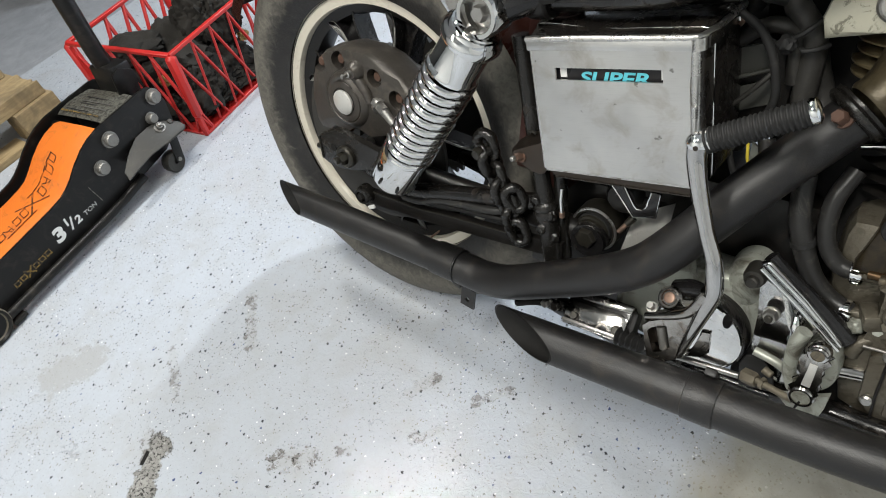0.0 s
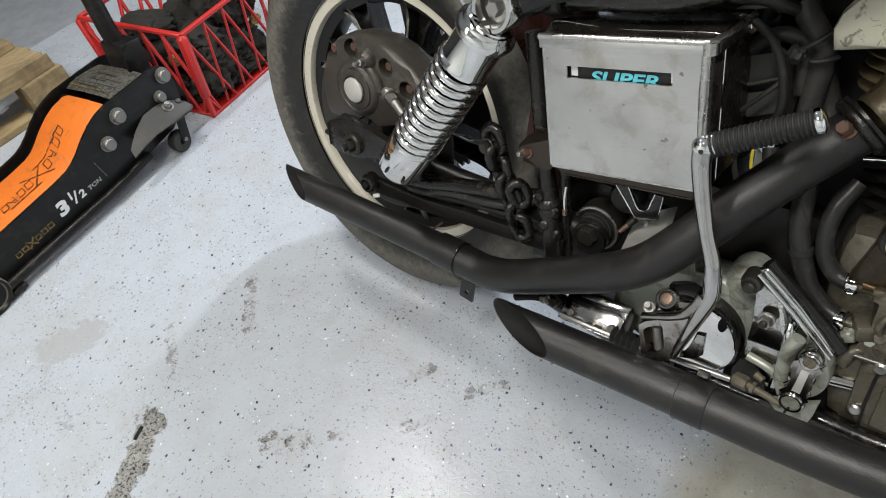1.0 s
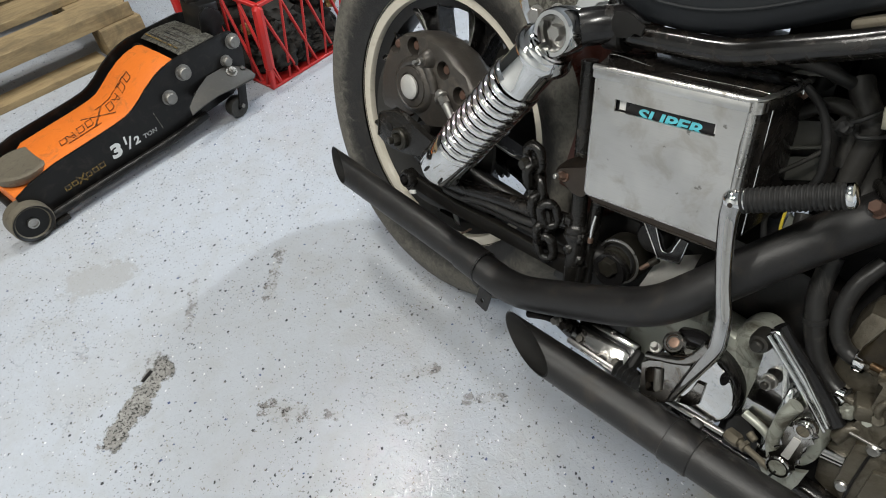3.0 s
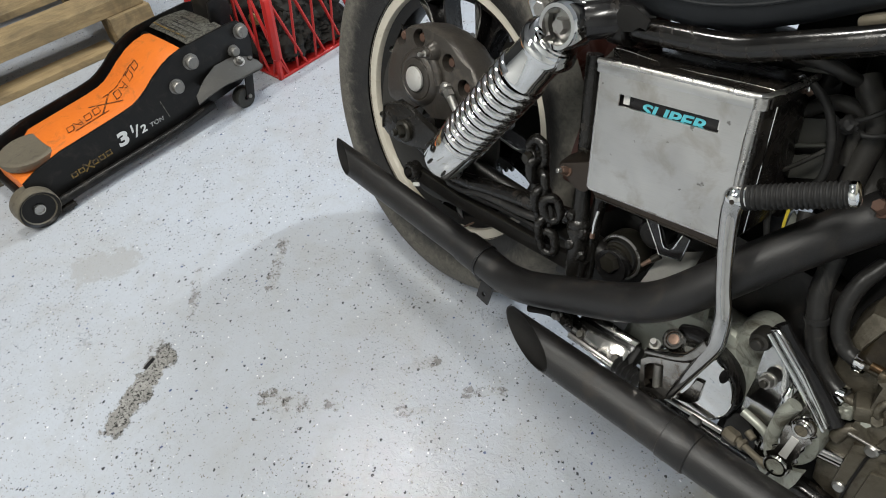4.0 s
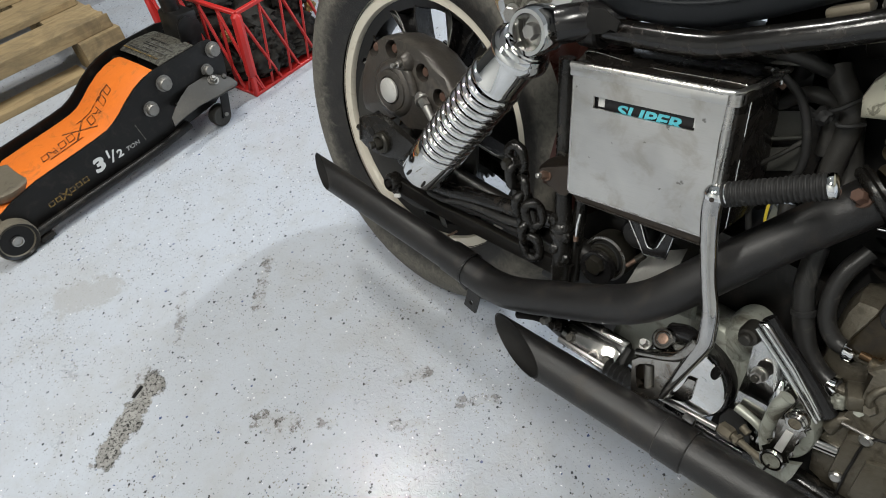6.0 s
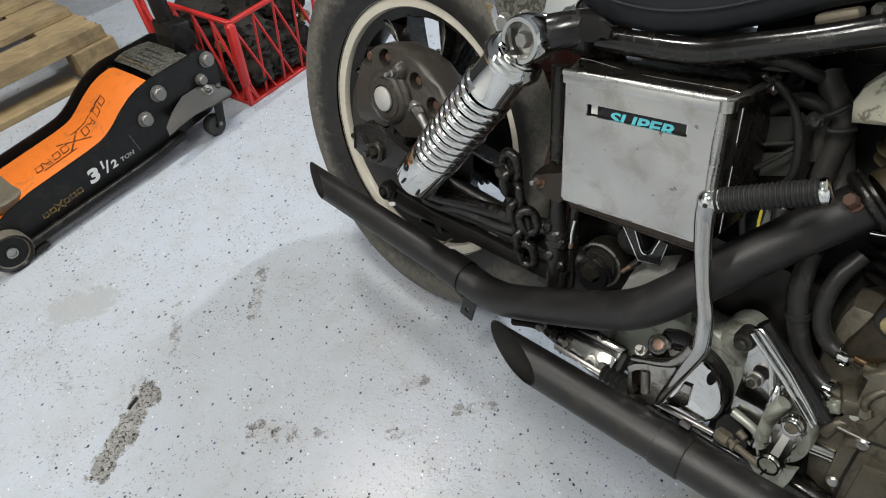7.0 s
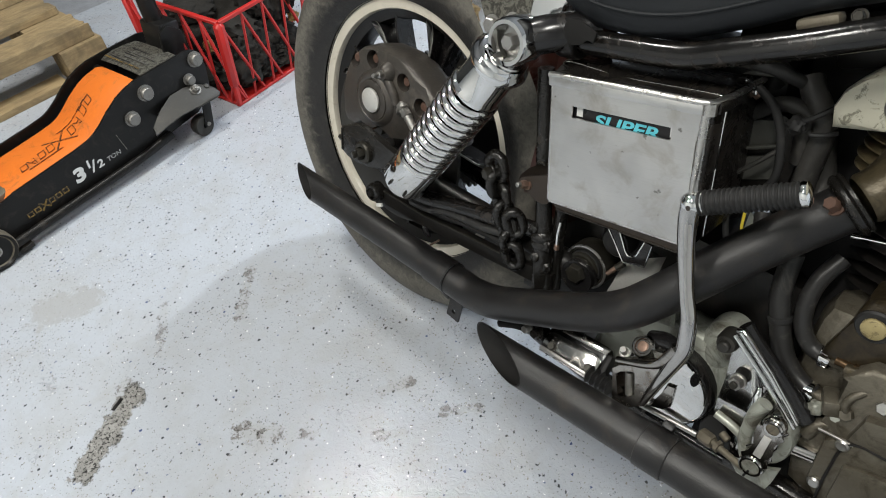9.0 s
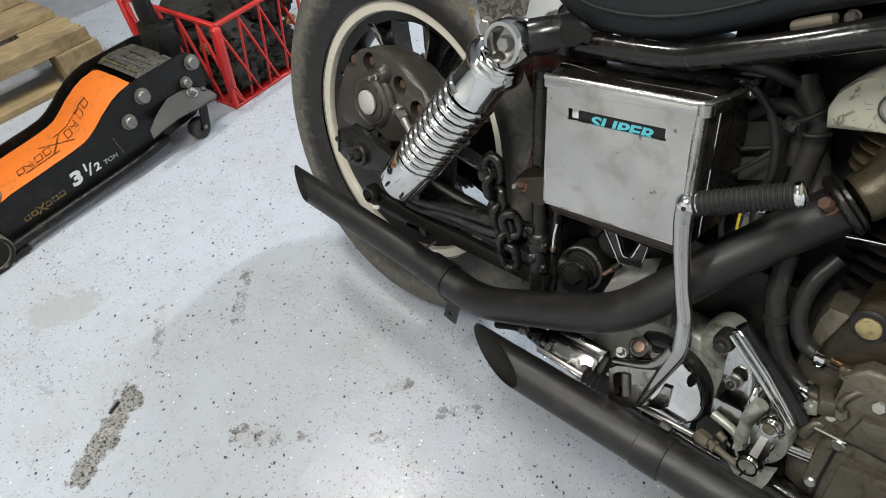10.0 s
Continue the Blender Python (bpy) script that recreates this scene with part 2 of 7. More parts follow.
HOUSING = surface("dusty_grey_plastic", (0.075, 0.075, 0.066), (0.045, 0.045, 0.04), 0.42, 0.0, 160, 24, (0.06, 0.056, 0.047), (0.55, 0.8), 0.8, 0.2, 0.0006)
DUST_HOSE = surface("dust_coated_hose", (0.042, 0.04, 0.037), (0.026, 0.025, 0.023), 0.42, 0.0, 140, 25, (0.09, 0.083, 0.07), (0.56, 0.82), 0.8, 0.25, 0.0006)
TEAL = surface("dull_teal_paint", (0.1, 0.15, 0.15), (0.075, 0.115, 0.115), 0.5, 0.0, 120, 20, (0.04, 0.045, 0.045), (0.55, 0.75), 0.7, bump=0.1)
YELLOW = surface("yellow_wire", (0.75, 0.6, 0.05), (0.65, 0.5, 0.05), 0.45, 0.0, 200, 60, bump=0.0)
CREAM_CAP = surface("yellowed_cap", (0.38, 0.31, 0.15), (0.3, 0.24, 0.11), 0.4, 0.2, 200, 70, (0.07, 0.05, 0.025), (0.5, 0.62), 0.6, 0.15, 0.0005)
STICKER = surface("worn_metal_sticker", (0.2, 0.195, 0.165), (0.125, 0.12, 0.1), 0.4, 0.5, 220, 60, (0.045, 0.042, 0.036), (0.47, 0.55), 0.7, 0.1, 0.0004)
PAINTED_WALL = surface("grey_wall_paint", (0.08, 0.08, 0.078), (0.055, 0.055, 0.053), 0.7, 0.0, 60, 1.5, bump=0.1)
CEILING_PAINT = surface("grey_ceiling_paint", (0.44, 0.44, 0.43), (0.38, 0.38, 0.37), 0.8, 0.0, 60, 1.5, bump=0.1)
DOOR_WHITE = surface("white_door_paint", (0.74, 0.74, 0.72), (0.68, 0.68, 0.66), 0.5, 0.0, 60, 1.5, bump=0.1)
FIXTURE = surface("white_enamel", (0.78, 0.78, 0.77), (0.74, 0.74, 0.73), 0.4, 0.0, 60, 6, bump=0.0)


def wood_material():
    m, tree, bsdf = shader("rough_sawn_pallet_wood")
    tex = tree.nodes.new("ShaderNodeTexCoord").outputs["Object"]
    info = tree.nodes.new("ShaderNodeObjectInfo").outputs["Random"]
    shift = tree.nodes.new("ShaderNodeVectorMath")
    shift.operation = "ADD"
    spread = tree.nodes.new("ShaderNodeCombineXYZ")
    for slot in (0, 1, 2):
        tree.links.new(maths(tree, "MULTIPLY", info, 7.0), spread.inputs[slot])
    tree.links.new(tex, shift.inputs[0])
    tree.links.new(spread.outputs[0], shift.inputs[1])
    squash = node(tree, "ShaderNodeMapping")
    squash.inputs["Scale"].default_value = (9.0, 0.8, 9.0)
    tree.links.new(shift.outputs[0], squash.inputs["Vector"])
    grain = noise_of(tree, squash.outputs[0], 9.0, 8, 0.7, 0.6)
    stain = noise_of(tree, shift.outputs[0], 8.0, 6, 0.65, 0.5)
    colour = mixed(tree, steps(tree, grain, 0.35, 0.7), (0.37, 0.275, 0.145), (0.22, 0.152, 0.075))
    colour = mixed(tree, steps(tree, stain, 0.46, 0.72), colour, (0.11, 0.082, 0.048))
    tree.links.new(colour, bsdf.inputs["Base Color"])
    bsdf.inputs["Roughness"].default_value = 0.8
    bump_of(tree, bsdf, grain, 0.5, 0.002)
    return m


WOOD = wood_material()


def face_material():
    """Brushed stainless with soft brown stains, fine scratches and slight waves."""
    m, tree, bsdf = shader("stained_stainless_sheet")
    coord = tree.nodes.new("ShaderNodeTexCoord").outputs["Object"]
    soft, stain, fine = noise_of(tree, coord, 11.0, 3, 0.5, 0.3), noise_of(tree, coord, 24.0, 5, 0.6, 0.4), noise_of(tree, coord, 260.0, 4)
    drawn = node(tree, "ShaderNodeMapping")
    drawn.inputs["Scale"].default_value = (0.06, 1.0, 1.0)
    tree.links.new(coord, drawn.inputs["Vector"])
    brushed = noise_of(tree, drawn.outputs[0], 700.0, 3)
    colour = mixed(tree, steps(tree, soft, 0.35, 0.68), (0.62, 0.61, 0.59), (0.48, 0.475, 0.465))
    colour = mixed(tree, maths(tree, "MULTIPLY", steps(tree, stain, 0.5, 0.72), 0.6), colour, (0.31, 0.265, 0.2))
    colour = mixed(tree, maths(tree, "MULTIPLY", steps(tree, brushed, 0.5, 0.7), 0.18), colour, (0.42, 0.41, 0.4))
    colour = mixed(tree, maths(tree, "MULTIPLY", steps(tree, noise_of(tree, coord, 60.0, 3, 0.5, 0.2), 0.68, 0.72), 0.7), colour, (0.1, 0.09, 0.075))
    tree.links.new(colour, bsdf.inputs["Base Color"])
    bsdf.inputs["Metallic"].default_value = 1.0
    tree.links.new(maths(tree, "ADD", 0.2, maths(tree, "MULTIPLY", stain, 0.26)), bsdf.inputs["Roughness"])
    bump_of(tree, bsdf, maths(tree, "ADD", maths(tree, "MULTIPLY", soft, 3.0), maths(tree, "MULTIPLY", fine, 0.04)), 0.3, 0.003)
    return m


FACE = face_material()

# worn patches in the floor paint: two ends, half width, strength
WORN = [(-0.207, -0.526, -0.129, -0.658, 0.027, 1.0), (-0.245, -0.523, -0.195, -0.565, 0.012, 0.6), (0.015, -0.43, 0.062, -0.395, 0.02, 0.85), (0.1, -0.36, 0.115, -0.35, 0.01, 0.7),
        (-0.3, -0.204, -0.21, -0.288, 0.013, 0.7), (-0.361, -0.379, -0.254, -0.447, 0.01, 0.55), (0.141, -0.217, 0.161, -0.172, 0.013, 0.8),
        (0.253, -0.174, 0.293, -0.131, 0.01, 0.65), (0.198, -0.283, 0.228, -0.248, 0.009, 0.7), (-0.545, -0.55, -0.515, -0.495, 0.05, 0.25)]


def floor_material():
    m, tree, bsdf = shader("flaked_epoxy_floor")
    at = tree.nodes.new("ShaderNodeNewGeometry").outputs["Position"]
    wide, mid, fine = noise_of(tree, at, 1.3, 5, 0.6), noise_of(tree, at, 14.0, 6, 0.65, 0.5), noise_of(tree, at, 120.0, 5, 0.6)
    colour = mixed(tree, steps(tree, wide, 0.35, 0.7), (0.435, 0.465, 0.515), (0.395, 0.42, 0.46))
    colour = mixed(tree, maths(tree, "MULTIPLY", steps(tree, mid, 0.48, 0.75), 0.45), colour, (0.34, 0.335, 0.32))
    colour = mixed(tree, maths(tree, "MULTIPLY", steps(tree, fine, 0.45, 0.75), 0.18), colour, (0.32, 0.33, 0.35))

    crowd = noise_of(tree, at, 5.0, 4, 0.6)

    def flakes(scale, share, size, tint, before, turn=0.6, slim=0.78):
        v = node(tree, "ShaderNodeTexVoronoi", Scale=scale, Randomness=1.0)
        jig = node(tree, "ShaderNodeTexNoise", Scale=scale * 2.2, Detail=2.0)
        tree.links.new(at, jig.inputs["Vector"])
        add = tree.nodes.new("ShaderNodeVectorMath")
        add.operation = "MULTIPLY_ADD"
        add.inputs[1].default_value = (0.95 / scale,) * 3
        tree.links.new(jig.outputs["Color"], add.inputs[0])
        tree.links.new(at, add.inputs[2])
        squeeze = node(tree, "ShaderNodeMapping")
        squeeze.inputs["Rotation"].default_value = (0, 0, turn)
        squeeze.vector_type = "TEXTURE"
        squeeze.inputs["Scale"].default_value = (1.0, 1.0 / slim, 1.0)
        tree.links.new(add.outputs[0], squeeze.inputs["Vector"])
        tree.links.new(squeeze.outputs[0], v.inputs["Vector"])
        sep = tree.nodes.new("ShaderNodeSeparateColor")
        tree.links.new(v.outputs["Color"], sep.inputs[0])
        pick = maths(tree, "LESS_THAN", sep.outputs[0], maths(tree, "MULTIPLY", steps(tree, crowd, 0.3, 0.72), share * 2.1))
        limit = maths(tree, "MULTIPLY", maths(tree, "ADD", maths(tree, "POWER", sep.outputs[1], 1.6), 0.3), size)
        inside = maths(tree, "MULTIPLY", pick, steps(tree, maths(tree, "SUBTRACT", limit, v.outputs["Distance"]), 0.0, 0.07))
        return mixed(tree, inside, before, tint), inside

    colour, f1 = flakes(170.0, 0.1, 0.36, (0.045, 0.047, 0.052), colour)
    colour, f2 = flakes(240.0, 0.12, 0.34, (0.2, 0.2, 0.205), colour, 2.1)
    colour, f3 = flakes(210.0, 0.06, 0.3, (0.78, 0.79, 0.8), colour, 1.2)
    colour, f4 = flakes(170.0, 0.018, 0.34, (0.06, 0.08, 0.17), colour, 2.7)
    colour, f5 = flakes(430.0, 0.08, 0.28, (0.26, 0.265, 0.27), colour, 0.2)
    # slivers of chipped flake, lying every way
    for turn, tone in ((0.3, (0.27, 0.255, 0.23)), (1.3, (0.2, 0.19, 0.17)), (2.3, (0.28, 0.27, 0.25)), (2.8, (0.22, 0.21, 0.2))):
        colour, sliver = flakes(270.0 + 40.0 * turn, 0.13, 0.3, tone, colour, turn, 0.45)
    # traffic grime: soft brown clouds, and crumbs of dirt gathered in them
    cloud = steps(tree, noise_of(tree, at, 4.2, 6, 0.62, 0.6), 0.5, 0.72)
    crumb = maths(tree, "MULTIPLY", steps(tree, noise_of(tree, at, 150.0, 3, 0.6, 1.6), 0.63, 0.69), steps(tree, noise_of(tree, at, 11.0, 4, 0.6), 0.5, 0.66))
    colour = mixed(tree, maths(tree, "MULTIPLY", cloud, 0.3), colour, (0.33, 0.32, 0.295))
    colour = mixed(tree, maths(tree, "MULTIPLY", crumb, 0.75), colour, (0.15, 0.145, 0.135))
    # hairline scuffs
    crack = node(tree, "ShaderNodeTexVoronoi", Scale=16.0)
    crack.feature = "DISTANCE_TO_EDGE"
    warp = tree.nodes.new("ShaderNodeVectorMath")
    warp.operation = "MULTIPLY_ADD"
    warp.inputs[1].default_value = (0.09,) * 3
    turb = node(tree, "ShaderNodeTexNoise", Scale=22.0, Detail=5.0)
    tree.links.new(at, turb.inputs["Vector"])
    tree.links.new(turb.outputs["Color"], warp.inputs[0])
    tree.links.new(at, warp.inputs[2])
    tree.links.new(warp.outputs[0], crack.inputs["Vector"])
    line = maths(tree, "MULTIPLY", maths(tree, "LESS_THAN", crack.outputs["Distance"], 0.022), steps(tree, noise_of(tree, at, 9.0, 3), 0.62, 0.68))
    colour = mixed(tree, maths(tree, "MULTIPLY", line, 0.3), colour, (0.16, 0.16, 0.155))
    # worn patches
    sep = tree.nodes.new("ShaderNodeSeparateXYZ")
    tree.links.new(at, sep.inputs[0])
    ragged = noise_of(tree, at, 45.0, 7, 0.75)
    speck = noise_of(tree, at, 170.0, 4, 0.7, 0.6)
    for ax, ay, bx, by, half, power in WORN:
        dx, dy = bx - ax, by - ay
        px, py = maths(tree, "SUBTRACT", sep.outputs[0], ax), maths(tree, "SUBTRACT", sep.outputs[1], ay)
        along = maths(tree, "DIVIDE", maths(tree, "ADD", maths(tree, "MULTIPLY", px, dx), maths(tree, "MULTIPLY", py, dy)), dx * dx + dy * dy)
        along = maths(tree, "MINIMUM", maths(tree, "MAXIMUM", along, 0.0), 1.0)
        ex, ey = maths(tree, "SUBTRACT", px, maths(tree, "MULTIPLY", along, dx)), maths(tree, "SUBTRACT", py, maths(tree, "MULTIPLY", along, dy))
        far = maths(tree, "SQRT", maths(tree, "ADD", maths(tree, "MULTIPLY", ex, ex), maths(tree, "MULTIPLY", ey, ey)))
        near = maths(tree, "SUBTRACT", maths(tree, "ADD", 1.0, maths(tree, "MULTIPLY", maths(tree, "SUBTRACT", ragged, 0.5), 3.2)), maths(tree, "DIVIDE", far, half))
        mask = maths(tree, "MULTIPLY", steps(tree, near, 0.0, 0.25), min(1.0, power * 1.2))
        dark = steps(tree, speck, 0.525, 0.58)
        if power > 0.9:  # paint gone: pale screed with black and white grains
            worn = mixed(tree, dark, mixed(tree, steps(tree, ragged, 0.4, 0.6), (0.31, 0.305, 0.29), (0.22, 0.215, 0.205)), (0.035, 0.034, 0.033))
            worn = mixed(tree, steps(tree, speck, 0.38, 0.33), worn, (0.42, 0.42, 0.41))
            rim = maths(tree, "MULTIPLY", steps(tree, near, 0.0, 0.12), maths(tree, "SUBTRACT", 1.0, steps(tree, near, 0.2, 0.45)))
            worn = mixed(tree, maths(tree, "MULTIPLY", rim, steps(tree, mid, 0.45, 0.6)), worn, (0.06, 0.058, 0.056))
            colour = mixed(tree, mask, colour, worn)
        else:  # scuffed: dark grains and a brown haze
            colour = mixed(tree, maths(tree, "MULTIPLY", mask, 0.3 if power > 0.3 else 2.6), colour, (0.33, 0.325, 0.31) if power > 0.3 else (0.345, 0.35, 0.352))
            if power < 0.3:  # an old pale stain with a firm edge
                continue
            colour = mixed(tree, maths(tree, "MULTIPLY", mask, steps(tree, ragged, 0.51, 0.56)), colour, mixed(tree, dark, (0.2, 0.195, 0.19), (0.035, 0.034, 0.033)))
    # old oil stain where the engine drips, and a darker grey floor beyond x = -1.93
    ox, oy = maths(tree, "SUBTRACT", sep.outputs[0], 0.78), maths(tree, "SUBTRACT", sep.outputs[1], -0.12)
    drip = maths(tree, "SQRT", maths(tree, "ADD", maths(tree, "MULTIPLY", ox, ox), maths(tree, "MULTIPLY", oy, oy)))
    drip = maths(tree, "ADD", drip, maths(tree, "MULTIPLY", maths(tree, "SUBTRACT", mid, 0.5), 0.12))
    film = maths(tree, "MULTIPLY", maths(tree, "SUBTRACT", 1.0, steps(tree, drip, 0.155, 0.21)), 0.75)
    colour = mixed(tree, film, colour, mixed(tree, steps(tree, mid, 0.4, 0.65), (0.27, 0.25, 0.19), (0.19, 0.165, 0.115)))
    edge = maths(tree, "LESS_THAN", maths(tree, "ADD", sep.outputs[0], maths(tree, "MULTIPLY", ragged, 0.02)), -1.93)
    colour = mixed(tree, edge, colour, mixed(tree, steps(tree, mid, 0.35, 0.7), (0.3, 0.31, 0.33), (0.24, 0.25, 0.27)))
    tree.links.new(colour, bsdf.inputs["Base Color"])
    tree.links.new(maths(tree, "ADD", 0.02, maths(tree, "MULTIPLY", mid, 0.08)), bsdf.inputs["Roughness"])
    bsdf.inputs["Specular IOR Level"].default_value = 0.3
    wrinkle = noise_of(tree, at, 66.0, 3, 0.55, 1.4)
    height = maths(tree, "ADD", maths(tree, "ADD", maths(tree, "MULTIPLY", mid, 0.5), maths(tree, "MULTIPLY", wrinkle, 0.95)), maths(tree, "ADD", maths(tree, "MULTIPLY", fine, 0.06), maths(tree, "MULTIPLY", maths(tree, "ADD", f1, f3), 0.3)))
    flaking = steps(tree, noise_of(tree, at, 3.1, 3, 0.5), 0.56, 0.66)
    ridge = maths(tree, "MULTIPLY", maths(tree, "MULTIPLY", steps(tree, crack.outputs["Distance"], 0.05, 0.0), flaking), 0.35)
    bump_of(tree, bsdf, maths(tree, "ADD", height, ridge), 0.41, 0.0036)
    return m


FLOOR = floor_material()


# ---- mesh helpers ----
def part(name, bm, material, parent=None, label="", m=None, smooth=True, angle=40):
    me = bpy.data.meshes.new(name)
    bmesh.ops.recalc_face_normals(bm, faces=bm.faces)
    bm.to_mesh(me)
    bm.free()
    me.materials.append(material)
    if smooth:
        for f in me.polygons:
            f.use_smooth = True
        me.set_sharp_from_angle(angle=radians(angle))
    ob = new(name, me)
    if parent:
        ob.parent = parent
    if m is not None:
        ob.matrix_local = m
    return tagged(ob, label)


def thing(name, m, label, category, group=""):
    ob = new(name)
    ob.empty_display_size = 0.05
    ob.matrix_world = m
    return tagged(ob, label, category, group)


def axes(a, b):
    """A matrix at a whose z points to b."""
    a, b = Vector(a), Vector(b)
    return Matrix.Translation(a) @ (b - a).to_track_quat("Z", "Y").to_matrix().to_4x4()


def block(size, m=None, bevel=0.0, bm=None, segments=2):
    bm = bm or bmesh.new()
    made = bmesh.ops.create_cube(bm, size=1.0, matrix=(m or Matrix()) @ Matrix.Diagonal((*size, 1)))["verts"]
    if bevel:
        edges = {e for v in made for e in v.link_edges}
        bmesh.ops.bevel(bm, geom=list(edges), offset=bevel, segments=segments, affect="EDGES", profile=0.5)
    return bm


def lathe(profile, m=None, bm=None, seg=32, closed=False):
    """Profile of (radius, height) turned about z."""
    bm, m = bm or bmesh.new(), m or Matrix()
    rings = []
    for r, h in profile:
        if r < 1e-6:
            rings.append([bm.verts.new(m @ Vector((0, 0, h)))])
        else:
            rings.append([bm.verts.new(m @ Vector((r * math.cos(2 * math.pi * k / seg), r * math.sin(2 * math.pi * k / seg), h))) for k in range(seg)])
    pairs = list(zip(rings, rings[1:])) + ([(rings[-1], rings[0])] if closed else [])
    for a, b in pairs:
        for k in range(seg):
            n = (k + 1) % seg
            if len(a) == 1 and len(b) == 1:
                continue
            if len(a) == 1:
                bm.faces.new((a[0], b[k], b[n]))
            elif len(b) == 1:
                bm.faces.new((a[k], a[n], b[0]))
            else:
                bm.faces.new((a[k], a[n], b[n], b[k]))
    return bm


def rod(a, b, r, r2=None, bm=None, seg=20, bevel=0.0):
    r2 = r if r2 is None else r2
    h = (Vector(b) - Vector(a)).length
    c = min(bevel, r * 0.5, r2 * 0.5, h * 0.4)
    profile = [(0, 0), (r, 0), (r2, h), (0, h)] if not c else [(0, 0), (r - c, 0), (r, c), (r2, h - c), (r2 - c, h), (0, h)]
    return lathe(profile, axes(a, b), bm, seg)


def hexbolt(a, b, r, bm=None, washer=0.0):
    """A hexagon head from a out to b, with a washer under it."""
    h = (Vector(b) - Vector(a)).length
    m = axes(a, b)
    bm = lathe([(0, 0), (r, 0), (r, h * 0.85), (r * 0.85, h), (0, h)], m, bm, 6)
    if washer:
        lathe([(0, -0.001), (washer, -0.001), (washer, h * 0.18), (0, h * 0.18)], m, bm, 18)
    return bm


def spline(points, n=8):
    """Catmull-Rom through the points; each may carry a fourth value that is carried along."""
    p = [np.array(q, float) for q in points]
    p = [2 * p[0] - p[1], *p, 2 * p[-1] - p[-2]]
    out = []
    for a, b, c, d in zip(p, p[1:], p[2:], p[3:]):
        for k in range(n):
            t = k / n
            out.append(0.5 * (2 * b + (c - a) * t + (2 * a - 5 * b + 4 * c - d) * t * t + (3 * b - a - 3 * c + d) * t ** 3))
    return [*out, p[-2]]


def hose(points, r, bm=None, seg=14, n=8, smooth=True, caps=True, ends=None):
    """A round bar or tube along points (x, y, z[, radius]). ends: directions of the end planes' normals, for slash cuts."""
    bm = bm or bmesh.new()
    pts = spline(points, n) if smooth else [np.array(q, float) for q in points]
    centre = [Vector(q[:3]) for q in pts]
    radii = [q[3] if len(q) > 3 else r for q in pts]
    side, rings = None, []
    for k, c in enumerate(centre):
        way = (centre[min(k + 1, len(centre) - 1)] - centre[max(k - 1, 0)]).normalized()
        if side is None:
            side = way.orthogonal().normalized()
        side = (side - way * side.dot(way)).normalized()
        up = way.cross(side)
        ring = []
        for i in range(seg):
            a = 2 * math.pi * i / seg
            v = c + (side * math.cos(a) + up * math.sin(a)) * radii[k]
            if ends and k in (0, len(centre) - 1):
                flat = ends[0] if k == 0 else ends[1]
                if flat is not None:
                    flat = Vector(flat)
                    v += way * ((c - v).dot(flat) / way.dot(flat))
            ring.append(bm.verts.new(v))
        rings.append(ring)
    for a, b in zip(rings, rings[1:]):
        for i in range(seg):
            n2 = (i + 1) % seg
            bm.faces.new((a[i], a[n2], b[n2], b[i]))
    if caps:
        bm.faces.new(rings[0])
        bm.faces.new(rings[-1])
    return bm


def plate(outline, thick, m=None, bevel=0.0, bm=None):
    """A flat outline in x, y, given a thickness along z."""
    bm, m = bm or bmesh.new(), m or Matrix()
    low = [bm.verts.new(m @ Vector((x, y, 0))) for x, y in outline]
    high = [bm.verts.new(m @ Vector((x, y, thick))) for x, y in outline]
    n = len(outline)
    faces = [bm.faces.new(low), bm.faces.new(high)]
    for i in range(n):
        bm.faces.new((low[i], low[(i + 1) % n], high[(i + 1) % n], high[i]))
    if bevel:
        edges = [e for f in faces for e in f.edges]
        bmesh.ops.bevel(bm, geom=edges, offset=bevel, segments=2, affect="EDGES", profile=0.6)
    return bm


def ring_plate(outer, inner, thick, m=None, bm=None):
    """A flat plate with a hole; both outlines have the same number of points."""
    bm, m = bm or bmesh.new(), m or Matrix()
    rows = [[bm.verts.new(m @ Vector((x, y, z))) for x, y in line] for z in (0, thick) for line in (outer, inner)]
    n = len(outer)
    for a, b in ((0, 1), (2, 3), (0, 2), (1, 3)):
        for i in range(n):
            k = (i + 1) % n
            bm.faces.new((rows[a][i], rows[a][k], rows[b][k], rows[b][i]))
    return bm


def heap_mesh(size, seed, m=None):
    """A small irregular lump."""
    bm = bmesh.new()
    bmesh.ops.create_icosphere(bm, subdivisions=3, radius=1.0)
    for v in bm.verts:
        k = 1 + 0.35 * noise.noise(v.co * 1.7 + Vector((seed, 0, 0))) + 0.15 * noise.noise(v.co * 4 + Vector((0, seed, 0)))
        v.co = (m or Matrix()) @ Vector((v.co.x * size[0] * k, v.co.y * size[1] * k, v.co.z * size[2] * k))
    return bm


